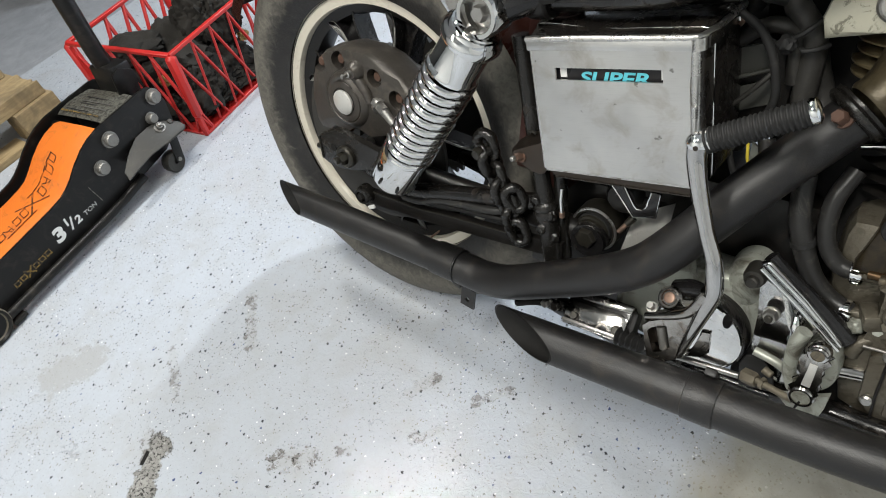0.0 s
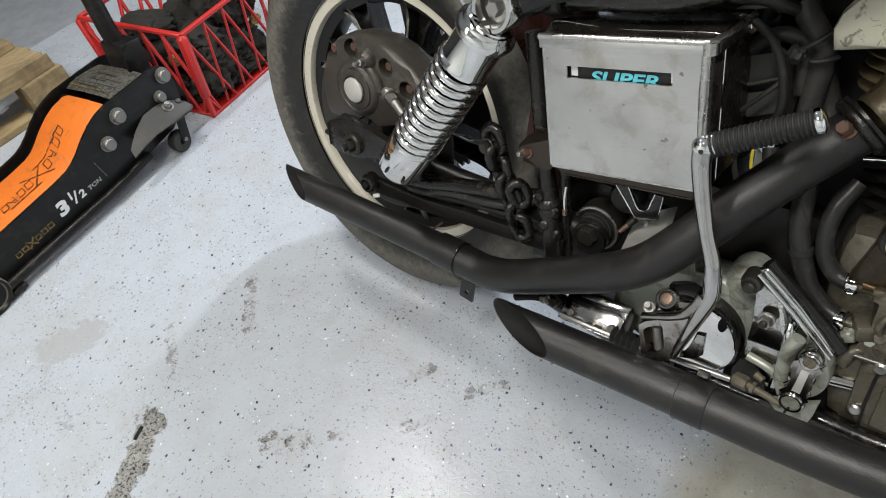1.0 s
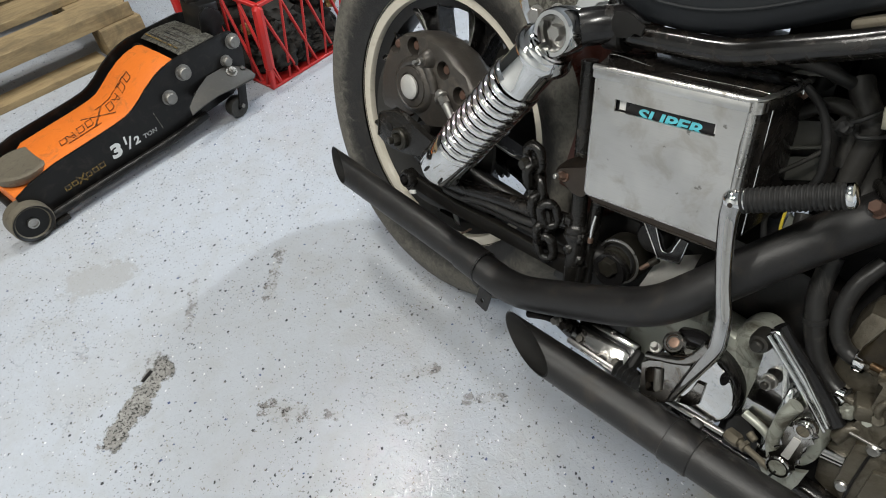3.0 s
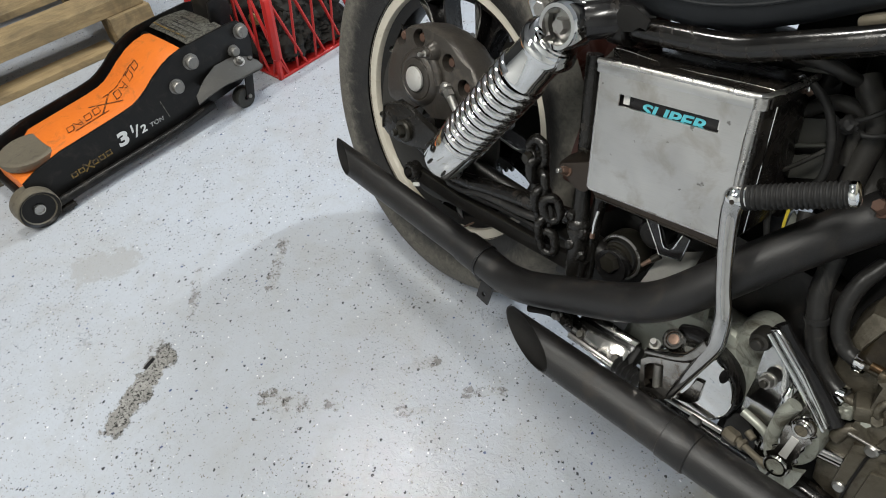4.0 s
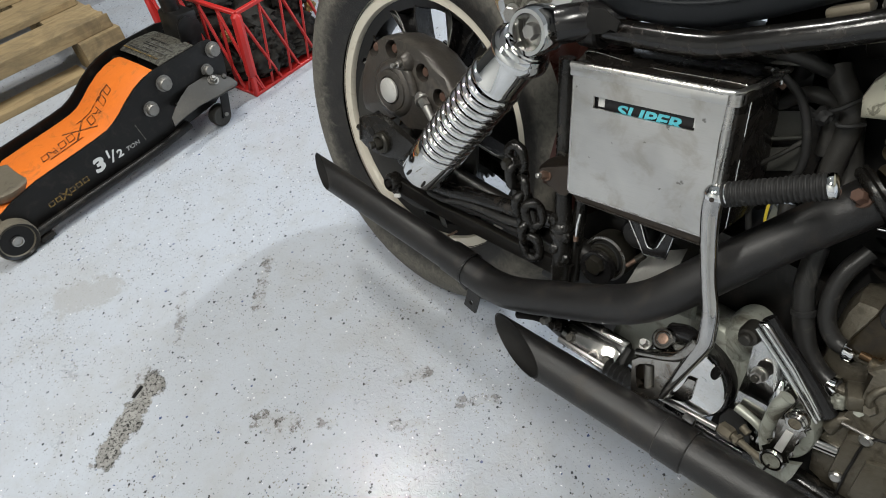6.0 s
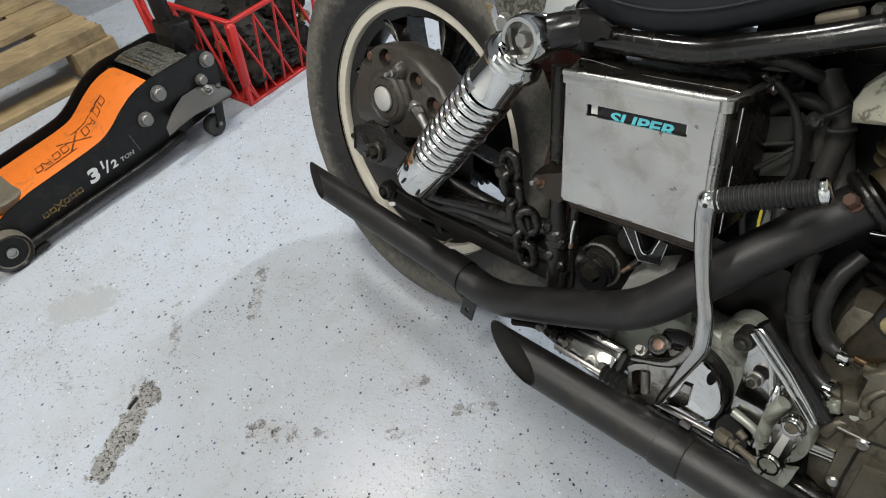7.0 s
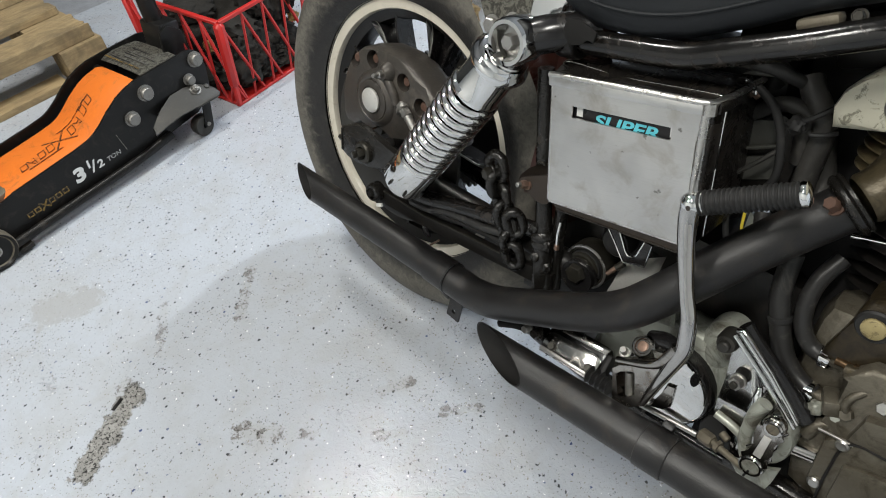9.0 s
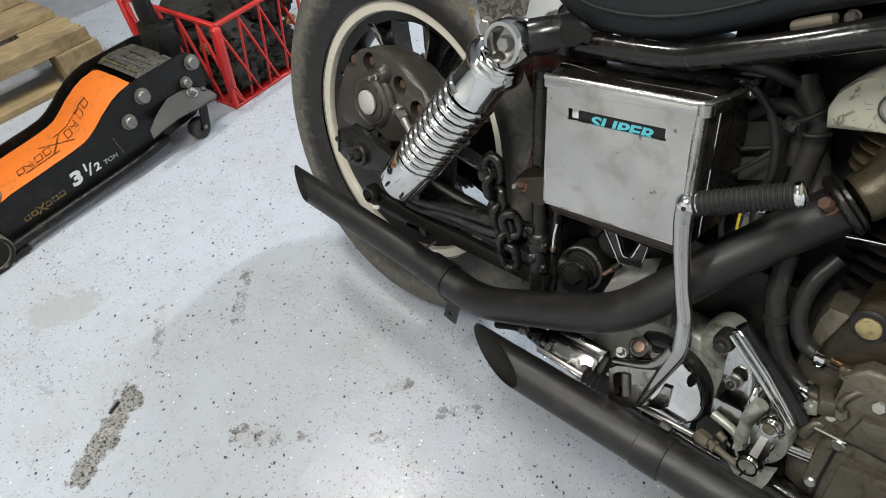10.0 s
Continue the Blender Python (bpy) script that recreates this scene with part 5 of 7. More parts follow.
    seat = part("seat", body, VINYL, bike, "black vinyl seat", angle=70)
    part("seam", hose([(x, -0.1335 + 0.012 * max(0, (x - 0.4)) / 0.45 * 4, z + 0.026) for x, z in low[2:9]], 0.0018, seg=8), VINYL, seat)


def heavy_chain():
    """A short length of grease-caked chain hanging behind the pipe."""
    ch = new("hanging_chain")
    ch.parent = bike
    tagged(ch, "short grease-caked heavy chain")
    spots = [(0.259, 0.412, 8), (0.2655, 0.39, 72), (0.2735, 0.371, -12), (0.2825, 0.352, 76), (0.2905, 0.333, 6), (0.2985, 0.314, 80), (0.307, 0.292, 20), (0.303, 0.345, 34)]
    for k, (x, z, turn) in enumerate(spots):
        loop = []
        for i in range(25):
            a = 2 * math.pi * i / 24
            loop.append((0.0108 * math.cos(a), 0, 0.0118 * math.sin(a) + (0.006 if math.sin(a) > 0 else -0.006), 0.0069 + 0.0011 * math.sin(3 * a + k) * math.cos(2 * a + 2 * k)))
        m = Matrix.Translation((x, -0.119 - 0.002 * (k % 2), z)) @ pose(0, 0, 0, 0, -20, turn)
        part("link", hose([(*(m @ Vector(p[:3])), p[3]) for p in loop], 0.0068, seg=12, smooth=False), GREASE, ch)
    part("shackle_bolt", hexbolt((0.2575, -0.122, 0.406), (0.2535, -0.138, 0.405), 0.0085), OLIVE, ch, "worn shackle bolt")
    part("shackle_head", rod((0.2565, -0.126, 0.4058), (0.2555, -0.13, 0.4055), 0.0125, None, None, 20, 0.001), GREASE, ch)


def gearbox():
    gb = part("gearbox_case", block((0.3, 0.17, 0.27), Matrix.Translation((0.5, 0.045, 0.265)), 0.02), DUSTY_BLACK, bike, "oil-blackened gearbox case")
    # pale kick-start side cover with rounded lobes
    cov = plate([(0.44, 0.2), (0.445, 0.24), (0.465, 0.275), (0.5, 0.297), (0.55, 0.308), (0.6, 0.312), (0.624, 0.306), (0.632, 0.285), (0.625, 0.25), (0.615, 0.2), (0.58, 0.17), (0.5, 0.165), (0.46, 0.175)], 0.045, side(-0.045), 0.012)
    part("kick_cover", cov, PALE_CAST, gb, "pale cast kick-start cover", angle=60)
    lobe = lathe([(0.036, -0.02), (0.034, 0.004), (0.028, 0.012), (0.016, 0.0165), (0, 0.018)], side(-0.075) @ Matrix.Translation((0.6, 0.3, 0)) @ Matrix.Diagonal((0.8, 1.15, 1, 1)), seg=32)
    part("cover_lobe", lobe, PALE_CAST, gb, "rounded pale green-grey lobe")
    # polished round cover with a black rim
    at = side(-0.094) @ Matrix.Translation((0.562, 0.23, 0))
    disc = part("round_cover", lathe([(0.05, -0.02), (0.056, -0.018), (0.057, 0.012), (0.0555, 0.018), (0.052, 0.019)], at, seg=56), GLOSS_BLACK, gb, "polished round cover")
    part("polished_face", lathe([(0.0535, 0.0185), (0.0528, 0.0205), (0.0515, 0.0208), (0.05, 0.0198), (0, 0.0198)], at, seg=56), CHROME, disc, "mirror-bright face")
    # bell-crank side: dark boss, square bolt
    part("dark_boss", lathe([(0.0125, -0.02), (0.0125, -0.004), (0.0105, 0.002), (0.007, 0.003), (0.007, 0.009), (0.0055, 0.0105), (0, 0.0105)], side(-0.116) @ Matrix.Translation((0.6092, 0.3378, 0)), seg=28), JACK_GREY, gb)
    part("guard_fin", plate([(0.615, 0.2), (0.62, 0.216), (0.631, 0.2215), (0.643, 0.214), (0.6545, 0.197), (0.66, 0.175), (0.62, 0.165)], 0.004, side(-0.1), 0.0005), RUBBER, gb)
    # swingarm pivot with its big hexagon
    pv = side(-0.075) @ Matrix.Translation((0.4, 0.308, 0))
    piv = part("pivot_cup", lathe([(0.033, -0.02), (0.033, 0.004), (0.031, 0.007), (0.027, 0.007), (0.026, 0.002), (0.014, 0.002)], pv, seg=40), OLIVE, gb, "steel cup round the pivot bolt")
    part("pivot_ring", lathe([(0.0325, 0.0062), (0.0315, 0.0078), (0.0295, 0.0078), (0.029, 0.0062)], pv, seg=40), SATIN, piv, "bright rubbed rim")
    # dark block added behind the pivot so no pale floor shows through
    part("pivot_gap_filler", block((0.22, 0.05, 0.17), Matrix.Translation((0.375, -0.02, 0.27)), 0.012), DUSTY_BLACK, gb)
    part("pivot_rubber", lathe([(0.026, 0.002), (0.024, 0.009), (0.014, 0.01)], pv, seg=32), RUBBER, piv)
    part("pivot_washer", lathe([(0, 0), (0.0235, 0), (0.0245, 0.003), (0.0225, 0.008), (0.0195, 0.0085), (0.0195, 0.013), (0, 0.013)], axes((0.399, -0.078, 0.307), (0.3988, -0.1, 0.3062)), seg=32), OLIVE, piv, "grease-filmed stepped washer")
    part("pivot_bolt", hexbolt((0.399, -0.088, 0.307), (0.3988, -0.107, 0.3058), 0.0145), OLIVE, piv, "large greasy hexagon bolt")
    # sheet strap and chrome hook under the battery box
    sheet, rows = bmesh.new(), []
    for k in range(9):
        v = k / 8
        dip = -0.074 - 0.021 * math.sin(math.pi * min(1, v * 1.25) * 0.62) + (0.006 * math.sin(math.pi * (v - 0.45) / 0.2) if 0.45 < v < 0.65 else 0)
        row = []
        for i in range(7):
            u = i / 6
            x = (0.4535 + (0.499 - 0.4535) * u) + v * (-0.011 + 0.016 * u)
            z = (0.3465 + (0.377 - 0.3465) * u) * (1 - v) + v * (0.285 + 0.02 * u)
            row.append(sheet.verts.new((x, dip, z)))
        rows.append(row)
    for a, b in zip(rows, rows[1:]):
        for i in range(6):
            sheet.faces.new((a[i], a[i + 1], b[i + 1], b[i]))
    bmesh.ops.solidify(sheet, geom=list(sheet.faces), thickness=0.0025)
    part("strap", sheet, BARE_ALLOY, gb, "bare bent sheet-metal strap", angle=60)
    fork = plate([(0.4317, 0.4), (0.462, 0.3643), (0.4894, 0.372), (0.4915, 0.404), (0.481, 0.404), (0.4765, 0.3825), (0.472, 0.377), (0.4655, 0.3762), (0.461, 0.3805), (0.4465, 0.404)], 0.004, side(-0.104), 0.0008)
    hk = part("hook", fork, GLOSS_BLACK, gb, "glossy black forked hook plate", angle=30)
    part("hook_edge", hose([(0.4465, -0.1085, 0.404), (0.461, -0.1085, 0.3805), (0.4655, -0.1085, 0.3762), (0.472, -0.1085, 0.377), (0.4765, -0.1085, 0.3825), (0.481, -0.1085, 0.404)], 0.0011, smooth=False, seg=8), CHROME, hk, "bright inner edge")
    part("hook_edge", hose([(0.4317, -0.1085, 0.4), (0.462, -0.1085, 0.3643), (0.4894, -0.1085, 0.372), (0.4915, -0.1085, 0.404)], 0.0009, smooth=False, seg=8), CHROME, hk)
    part("side_bracket", plate([(0.5, 0.3), (0.515, 0.35), (0.535, 0.358), (0.545, 0.31)], 0.004, side(-0.1), 0.001), PALE_CAST, gb)
    part("dark_knob", lathe([(0.022, -0.01), (0.022, 0.006), (0.018, 0.011), (0.009, 0.012), (0.009, 0.016), (0, 0.016)], side(-0.08) @ Matrix.Translation((0.438, 0.372, 0)), seg=28), DUSTY_BLACK, gb)
    part("stop_screw_body", rod((0.4585, -0.096, 0.3545), (0.452, -0.1, 0.3455), 0.0048), OLIVE, gb)
    part("stop_screw", rod((0.453, -0.1, 0.347), (0.444, -0.105, 0.334), 0.0034, 0.0028), BRASS, gb, "coppery screw")
    part("clip_wire", hose([(0.3665, -0.11, 0.375), (0.367, -0.112, 0.358), (0.3685, -0.112, 0.341)], 0.0026), CHROME, gb)
    part("clip_tip", rod((0.3685, -0.112, 0.341), (0.369, -0.112, 0.334), 0.0036), BRASS, gb)
    # rear master cylinder with bright reservoir cover and rubber boot
    m = Matrix.Translation((0.43, -0.12, 0.198)) @ pose(0, 0, 0, 50, -3, 0)
    mc = part("master_cylinder", block((0.094, 0.05, 0.03), m @ Matrix.Translation((0, 0.004, -0.02)), 0.006), GLOSS_BLACK, bike, "rear brake master cylinder with a bright cover")
    part("cover", plate([(-0.043, -0.0145), (0.044, -0.0145), (0.0445, 0.008), (0.034, 0.0135), (-0.034, 0.011), (-0.043, 0.006)], 0.005, m @ Matrix.Translation((0, 0, -0.003)), 0.0008), DULL_CHROME, mc, "bright plated cover", angle=30)
    part("cover_flange", block((0.09, 0.005, 0.003), m @ Matrix.Translation((0, -0.0175, -0.001)), 0.0008), BOLT, mc, "bright folded flange")
    part("flange_step", block((0.09, 0.0022, 0.0022), m @ Matrix.Translation((0, -0.0218, -0.004)), 0.0006), SATIN, mc)
    part("upper_bar", plate([(-0.026, 0.0165), (0.046, 0.019), (0.047, 0.028), (-0.02, 0.0275)], 0.006, m @ Matrix.Translation((0, 0, -0.006)), 0.0012), DULL_CHROME, mc, "plated upper half of the body")
    part("end_cap", block((0.01, 0.036, 0.022), m @ Matrix.Translation((0.05, 0.004, -0.012)), 0.004), RUBBER, mc)
    for dx in (-0.0275, 0.0335):
        part("cover_screw", hexbolt(tuple(m @ Vector((dx, -0.0085, 0.002))), tuple(m @ Vector((dx, -0.0085, 0.007))), 0.0058, None, 0.0068), OLIVE, mc, "dull brown screw head")
    rib = [(0, 0)]
    for k in range(5):
        rib += [(0.009, 0.008 * k), (0.0135, 0.008 * k + 0.003), (0.009, 0.008 * k + 0.007)]
    part("boot", lathe([*rib, (0, 0.042)], axes((0.466, -0.13, 0.19), (0.51, -0.13, 0.19)), seg=24), RUBBER, mc, "ribbed rubber boot")
    part("push_rod", rod((0.5, -0.13, 0.19), (0.62, -0.12, 0.195), 0.004), BOLT, mc)


def brake_pedal():
    # channel-section lever: two rolled rims with a trough between, seen along its length
    lv = part("brake_lever", plate([(0.6146, 0.354), (0.6125, 0.3605), (0.6206, 0.3655), (0.6642, 0.331), (0.7085, 0.2915), (0.7075, 0.281), (0.6593, 0.3205)], 0.008, side(-0.108), 0.003), CHROME, bike, "chrome rear brake lever", angle=60)
    part("rolled_rim", hose([(0.614, -0.119, 0.3565), (0.6593, -0.119, 0.3225), (0.7065, -0.119, 0.2835)], 0.0026, smooth=False, seg=12), CHROME, lv)
    part("rolled_rim", hose([(0.619, -0.119, 0.3635), (0.6642, -0.119, 0.3295), (0.7075, -0.119, 0.29)], 0.0022, smooth=False, seg=12), CHROME, lv)
    part("lever_shank", hose([(0.6175, -0.1, 0.3625, 0.0085), (0.636, -0.1, 0.3465, 0.0085), (0.662, -0.1, 0.328, 0.009), (0.692, -0.1, 0.304, 0.01), (0.712, -0.1, 0.286, 0.011)], 0.009, seg=16), GLOSS_BLACK, lv, "glossy black lever shank")
    # mirror-bright bracket, folded along its middle
    fold, rows = bmesh.new(), []
    for edge in (((0.612, -0.096, 0.332), (0.6615, -0.096, 0.301)), ((0.62, -0.1, 0.279), (0.6605, -0.1, 0.283)), ((0.6215, -0.103, 0.252), (0.6615, -0.103, 0.262)), ((0.623, -0.1, 0.226), (0.664, -0.1, 0.22)), ((0.645, -0.092, 0.19), (0.668, -0.092, 0.178))):
        rows.append([fold.verts.new(Vector(edge[0]).lerp(Vector(edge[1]), u / 4)) for u in range(5)])
    for a, b in zip(rows, rows[1:]):
        for u in range(4):
            fold.faces.new((a[u], a[u + 1], b[u + 1], b[u]))
    bmesh.ops.solidify(fold, geom=list(fold.faces), thickness=0.003)
    part("mount_plate", fold, CHROME, lv, "mirror-bright folded bracket", angle=80)
    part("back_plate", plate([(0.66, 0.3), (0.712, 0.285), (0.715, 0.245), (0.705, 0.2), (0.662, 0.19)], 0.006, side(-0.096), 0.001), DULL_CHROME, lv)
    part("plate_nut", hexbolt((0.6352, -0.108, 0.2935), (0.6346, -0.119, 0.2945), 0.0082, None, 0.0095), BOLT, lv, "zinc hexagon nut")
    part("nut_thread", rod((0.6346, -0.119, 0.2945), (0.6342, -0.1235, 0.295), 0.0046, None, None, 16, 0.001), OLIVE, lv)
    clip = hose([(0.6595, -0.118, 0.309, 0.0035), (0.662, -0.123, 0.3, 0.005), (0.6635, -0.123, 0.29, 0.0055), (0.6618, -0.12, 0.2775, 0.0045)], 0.005, seg=14)
    part("bright_clip", clip, CHROME, lv, "bright bent clip")
    # crank arm: a capsule-shaped forging with inset pin ends, a second arm and a drum behind it
    a, b = (0.6923, 0.2952), (0.6902, 0.2302)
    outline = [(a[0] + 0.0122 * math.cos(radians(w)), a[1] + 0.0122 * math.sin(radians(w))) for w in range(-30, 211, 20)]
    outline += [(a[0] - 0.0088, a[1] - 0.02), (b[0] - 0.0082, b[1] + 0.031), (b[0] - 0.0098, b[1] + 0.019)]
    outline += [(b[0] + 0.0146 * math.cos(radians(w)), b[1] + 0.0146 * math.sin(radians(w))) for w in range(140, 401, 20)]
    outline += [(b[0] + 0.0102, b[1] + 0.019), (b[0] + 0.0092, b[1] + 0.031), (a[0] + 0.0086, a[1] - 0.02)]
    ca = part("crank_arm", plate(outline, 0.013, side(-0.137), 0.0045), WORN_CHROME, lv, "dull plated crank arm", angle=70)
    part("arm_trough", plate([(b[0] - 0.004, b[1] + 0.018), (a[0] - 0.0045, a[1] - 0.014), (a[0] + 0.0035, a[1] - 0.014), (b[0] + 0.005, b[1] + 0.018)], 0.002, side(-0.1493), 0.0008), BARE_ALLOY, ca)
    for (x, z), r, mat in ((a, 0.0068, CASTER), (b, 0.0098, PALE_CAST)):
        m = side(-0.15) @ Matrix.Translation((x, z, 0))
        part("pin_collar", lathe([(r + 0.0035, -0.004), (r + 0.0035, 0.001), (r + 0.0022, 0.0024), (r, 0.002), (r, 0)], m, seg=28), DULL_CHROME, ca)
        part("pin_end", lathe([(r, -0.003), (r, 0.0003), (r - 0.0015, 0.0008), (0, 0.0004)], m, seg=24), mat, ca)
    part("clamp_slot", block((0.0022, 0.004, 0.012), pose(b[0] - 0.001, -0.15, b[1] - 0.0125, 0, 12, 0)), SOOT_AND_SHADE, ca)
    part("second_arm", hose([(0.673, -0.128, 0.302, 0.008), (0.669, -0.13, 0.285, 0.0085), (0.6685, -0.131, 0.262, 0.0075), (0.6705, -0.131, 0.242, 0.0075), (0.679, -0.13, 0.222, 0.008)], 0.008, seg=16), PALE_CAST, lv, "pale oxidised second arm")
    part("drum", lathe([(0.021, -0.03), (0.023, -0.028), (0.023, -0.006), (0.0215, -0.001), (0.017, 0.0015), (0, 0.002)], side(-0.126) @ Matrix.Translation((0.697, 0.254, 0)) @ Matrix.Diagonal((0.82, 1.4, 1, 1)), seg=40), PALE_CAST, lv, "pale green-grey cast drum")
    rodm = rod((0.64, -0.122, 0.2015), (0.682, -0.134, 0.205), 0.0042)
    rod((0.6455, -0.1235, 0.2018), (0.65, -0.1248, 0.202), 0.0078, None, rodm, 6)
    part("adjuster_rod", rodm, CASTER, lv, "dusty tan adjuster rod")
    part("adjuster_nut", hexbolt((0.6245, -0.117, 0.197), (0.641, -0.1222, 0.2012), 0.0092), CASTER, lv, "tan square-shouldered adjuster nut")
    part("link_bar", hose([(0.628, -0.108, 0.232), (0.652, -0.11, 0.229), (0.668, -0.11, 0.222)], 0.0055), PALE_CAST, lv)
    part("link_bolt", rod((0.643, -0.112, 0.213), (0.654, -0.115, 0.211), 0.0048, None, None, 12, 0.001), CASTER, lv)
    part("lower_plate", plate([(0.664, 0.203), (0.7, 0.218), (0.7155, 0.231), (0.7145, 0.207), (0.7115, 0.19), (0.69, 0.18)], 0.006, side(-0.126), 0.001), PALE_CAST, lv)
    part("frame_tube", hose([(0.66, -0.1, 0.172), (0.716, -0.11, 0.188), (0.777, -0.115, 0.194), (0.86, -0.11, 0.205)], 0.013, seg=20), FRAME_BLACK, lv, "glossy black lower frame tube")
    part("teal_panel", plate([(0.735, 0.15), (0.7427, 0.187), (0.8, 0.2), (0.8, 0.15)], 0.004, side(-0.07), 0.001), TEAL, lv, "dull teal painted panel")
    part("loose_cable", hose([(0.745, -0.08, 0.2), (0.7552, -0.08, 0.188), (0.7663, -0.08, 0.175), (0.785, -0.08, 0.16)], 0.0022, seg=8), RUBBER, lv)
    # black sheet added behind the linkage, closing the view of the lit floor
    part("floor_gap_sheet", plate([(0.6, 0.12), (0.6, 0.3), (0.73, 0.3), (0.74, 0.12)], 0.003, side(-0.06), 0), SOOT_AND_SHADE, lv)


def engine():
    en = part("engine_case", block((0.26, 0.16, 0.26), Matrix.Translation((0.8, 0.02, 0.28)), 0.025), CAST, bike, "oily cast-aluminium engine case")
    cover = plate([(0.722, 0.2), (0.712, 0.24), (0.718, 0.285), (0.73, 0.3), (0.735, 0.33), (0.72, 0.36), (0.74, 0.385), (0.79, 0.39), (0.93, 0.38), (0.93, 0.19), (0.78, 0.18)], 0.05, side(-0.05), 0.006)
    part("gear_cover", cover, CAST, en, "oil-streaked cast gear cover", angle=50)
    part("cover_step", plate([(0.74, 0.22), (0.735, 0.285), (0.76, 0.3), (0.93, 0.32), (0.93, 0.2), (0.76, 0.2)], 0.012, side(-0.098), 0.003), CAST, en)
    for x, z in ((0.752, 0.292), (0.748, 0.225), (0.79, 0.36)):
        part("cover_screw", lathe([(0.007, 0), (0.007, 0.004), (0.005, 0.006), (0, 0.0055)], side(-0.109) @ Matrix.Translation((x, z, 0)), seg=16), BOLT, en)
    part("drain_knob", rod((0.712, -0.105, 0.246), (0.738, -0.1, 0.248), 0.0085, None, None, 20, 0.002), DULL_CHROME, en)
    # pads, fittings and seams on the cover
    part("cover_pad", plate([(0.752, 0.3), (0.757, 0.335), (0.79, 0.345), (0.86, 0.345), (0.86, 0.305)], 0.016, side(-0.096), 0.004), CAST, en)
    part("cover_pad", plate([(0.765, 0.215), (0.762, 0.27), (0.785, 0.28), (0.86, 0.29), (0.86, 0.215)], 0.008, side(-0.109), 0.003), CAST, en)
    part("cover_seam", hose([(0.757, -0.1125, 0.2), (0.753, -0.1125, 0.25), (0.757, -0.112, 0.298), (0.8, -0.112, 0.305)], 0.0016, seg=8), DUSTY_BLACK, en)
    for x, y, z, r, mat in ((0.742, -0.1, 0.322, 0.0075, CAST), (0.735, -0.094, 0.308, 0.0065, PALE_CAST), (0.766, -0.1, 0.352, 0.0075, BOLT)):
        part("fitting", hexbolt((x, y + 0.012, z - 0.003), (x - 0.002, y - 0.006, z + 0.002), r, None, r * 1.3), mat, en, "oily pipe fitting")
    part("oil_line", hose([(0.742, -0.1, 0.322), (0.735, -0.104, 0.335), (0.74, -0.1, 0.35), (0.755, -0.09, 0.362)], 0.0042), CAST, en)
    part("union_block", block((0.026, 0.03, 0.02), pose(0.7265, -0.088, 0.319, 0, -14, 20), 0.004), CAST, en, "dull cast union block")
    part("brass_pipe", hose([(0.708, -0.078, 0.3612, 0.0058), (0.7172, -0.08, 0.3626, 0.0052), (0.7365, -0.082, 0.3623, 0.0055), (0.758, -0.085, 0.3636, 0.006), (0.79, -0.085, 0.367, 0.006)], 0.0055, seg=16), BROWN_PIPE, en, "oil-browned brass pipe")
    part("pipe_nut", hexbolt((0.7235, -0.081, 0.3626), (0.7305, -0.0815, 0.3625), 0.0085), BROWN_PIPE, en)
    part("brass_ring", lathe([(0.0035, -0.003), (0.0062, -0.003), (0.0062, 0.003), (0.0035, 0.003)], axes((0.7099, -0.1, 0.292), (0.714, -0.11, 0.296)), seg=20, closed=True), GOLD, en, "small brass ring")
    part("grey_plug", heap_mesh((0.0085, 0.008, 0.008), 2.7, pose(0.713, -0.095, 0.305)), PALE_CAST, en)
    part("bright_screw", lathe([(0.0058, 0), (0.0058, 0.003), (0.004, 0.0055), (0, 0.006)], axes((0.7177, -0.096, 0.2794), (0.7165, -0.11, 0.281)), seg=18), CHROME, en, "bright round screw head")
    part("cover_boss", lathe([(0.021, -0.04), (0.021, 0.002), (0.018, 0.0055), (0, 0.006)], axes((0.782, -0.09, 0.33), (0.765, -0.112, 0.345)), seg=32), CAST, en, "round boss on the cover")
    part("cover_edge", hose([(0.7259, -0.1115, 0.2955), (0.742, -0.1115, 0.297), (0.7605, -0.1115, 0.2985)], 0.0018, seg=10), JACK_BOLT, en, "rubbed edge")
    # tappet block and oil-stained lump above the cover
    part("tappet_block", plate([(0.69, 0.36), (0.7, 0.4), (0.705, 0.445), (0.74, 0.46), (0.86, 0.46), (0.86, 0.36), (0.75, 0.35)], 0.05, side(-0.03), 0.008), STAINED, en, "brown oil-stained casting", angle=50)
    part("cap_body", rod((0.722, -0.055, 0.42), (0.722, -0.082, 0.418), 0.019, None, None, 28, 0.002), RUBBER, en)
    part("timing_cap", lathe([(0.0118, 0), (0.0118, 0.003), (0.0098, 0.0042), (0, 0.0042)], axes((0.722, -0.082, 0.418), (0.722, -0.1, 0.417)), seg=28), CREAM_CAP, en, "yellowed round cap")
    part("oil_pipe", hose([(0.72, -0.085, 0.36), (0.75, -0.09, 0.368), (0.8, -0.09, 0.372)], 0.008), OILY, en)
    # hose barbs and clips
    for a, b in (((0.697, -0.068, 0.352), (0.725, -0.07, 0.358)), ((0.7, -0.076, 0.305), (0.728, -0.078, 0.31))):
        part("barb", rod(a, b, 0.0075, 0.01), CAST, en)
        part("barb_nut", hexbolt(b, tuple(Vector(b) + Vector((0.012, 0, 0.002))), 0.012), CAST, en)
        clip = lathe([(0.0125, -0.005), (0.0135, -0.004), (0.0135, 0.004), (0.0125, 0.005)], axes(a, b), seg=24)
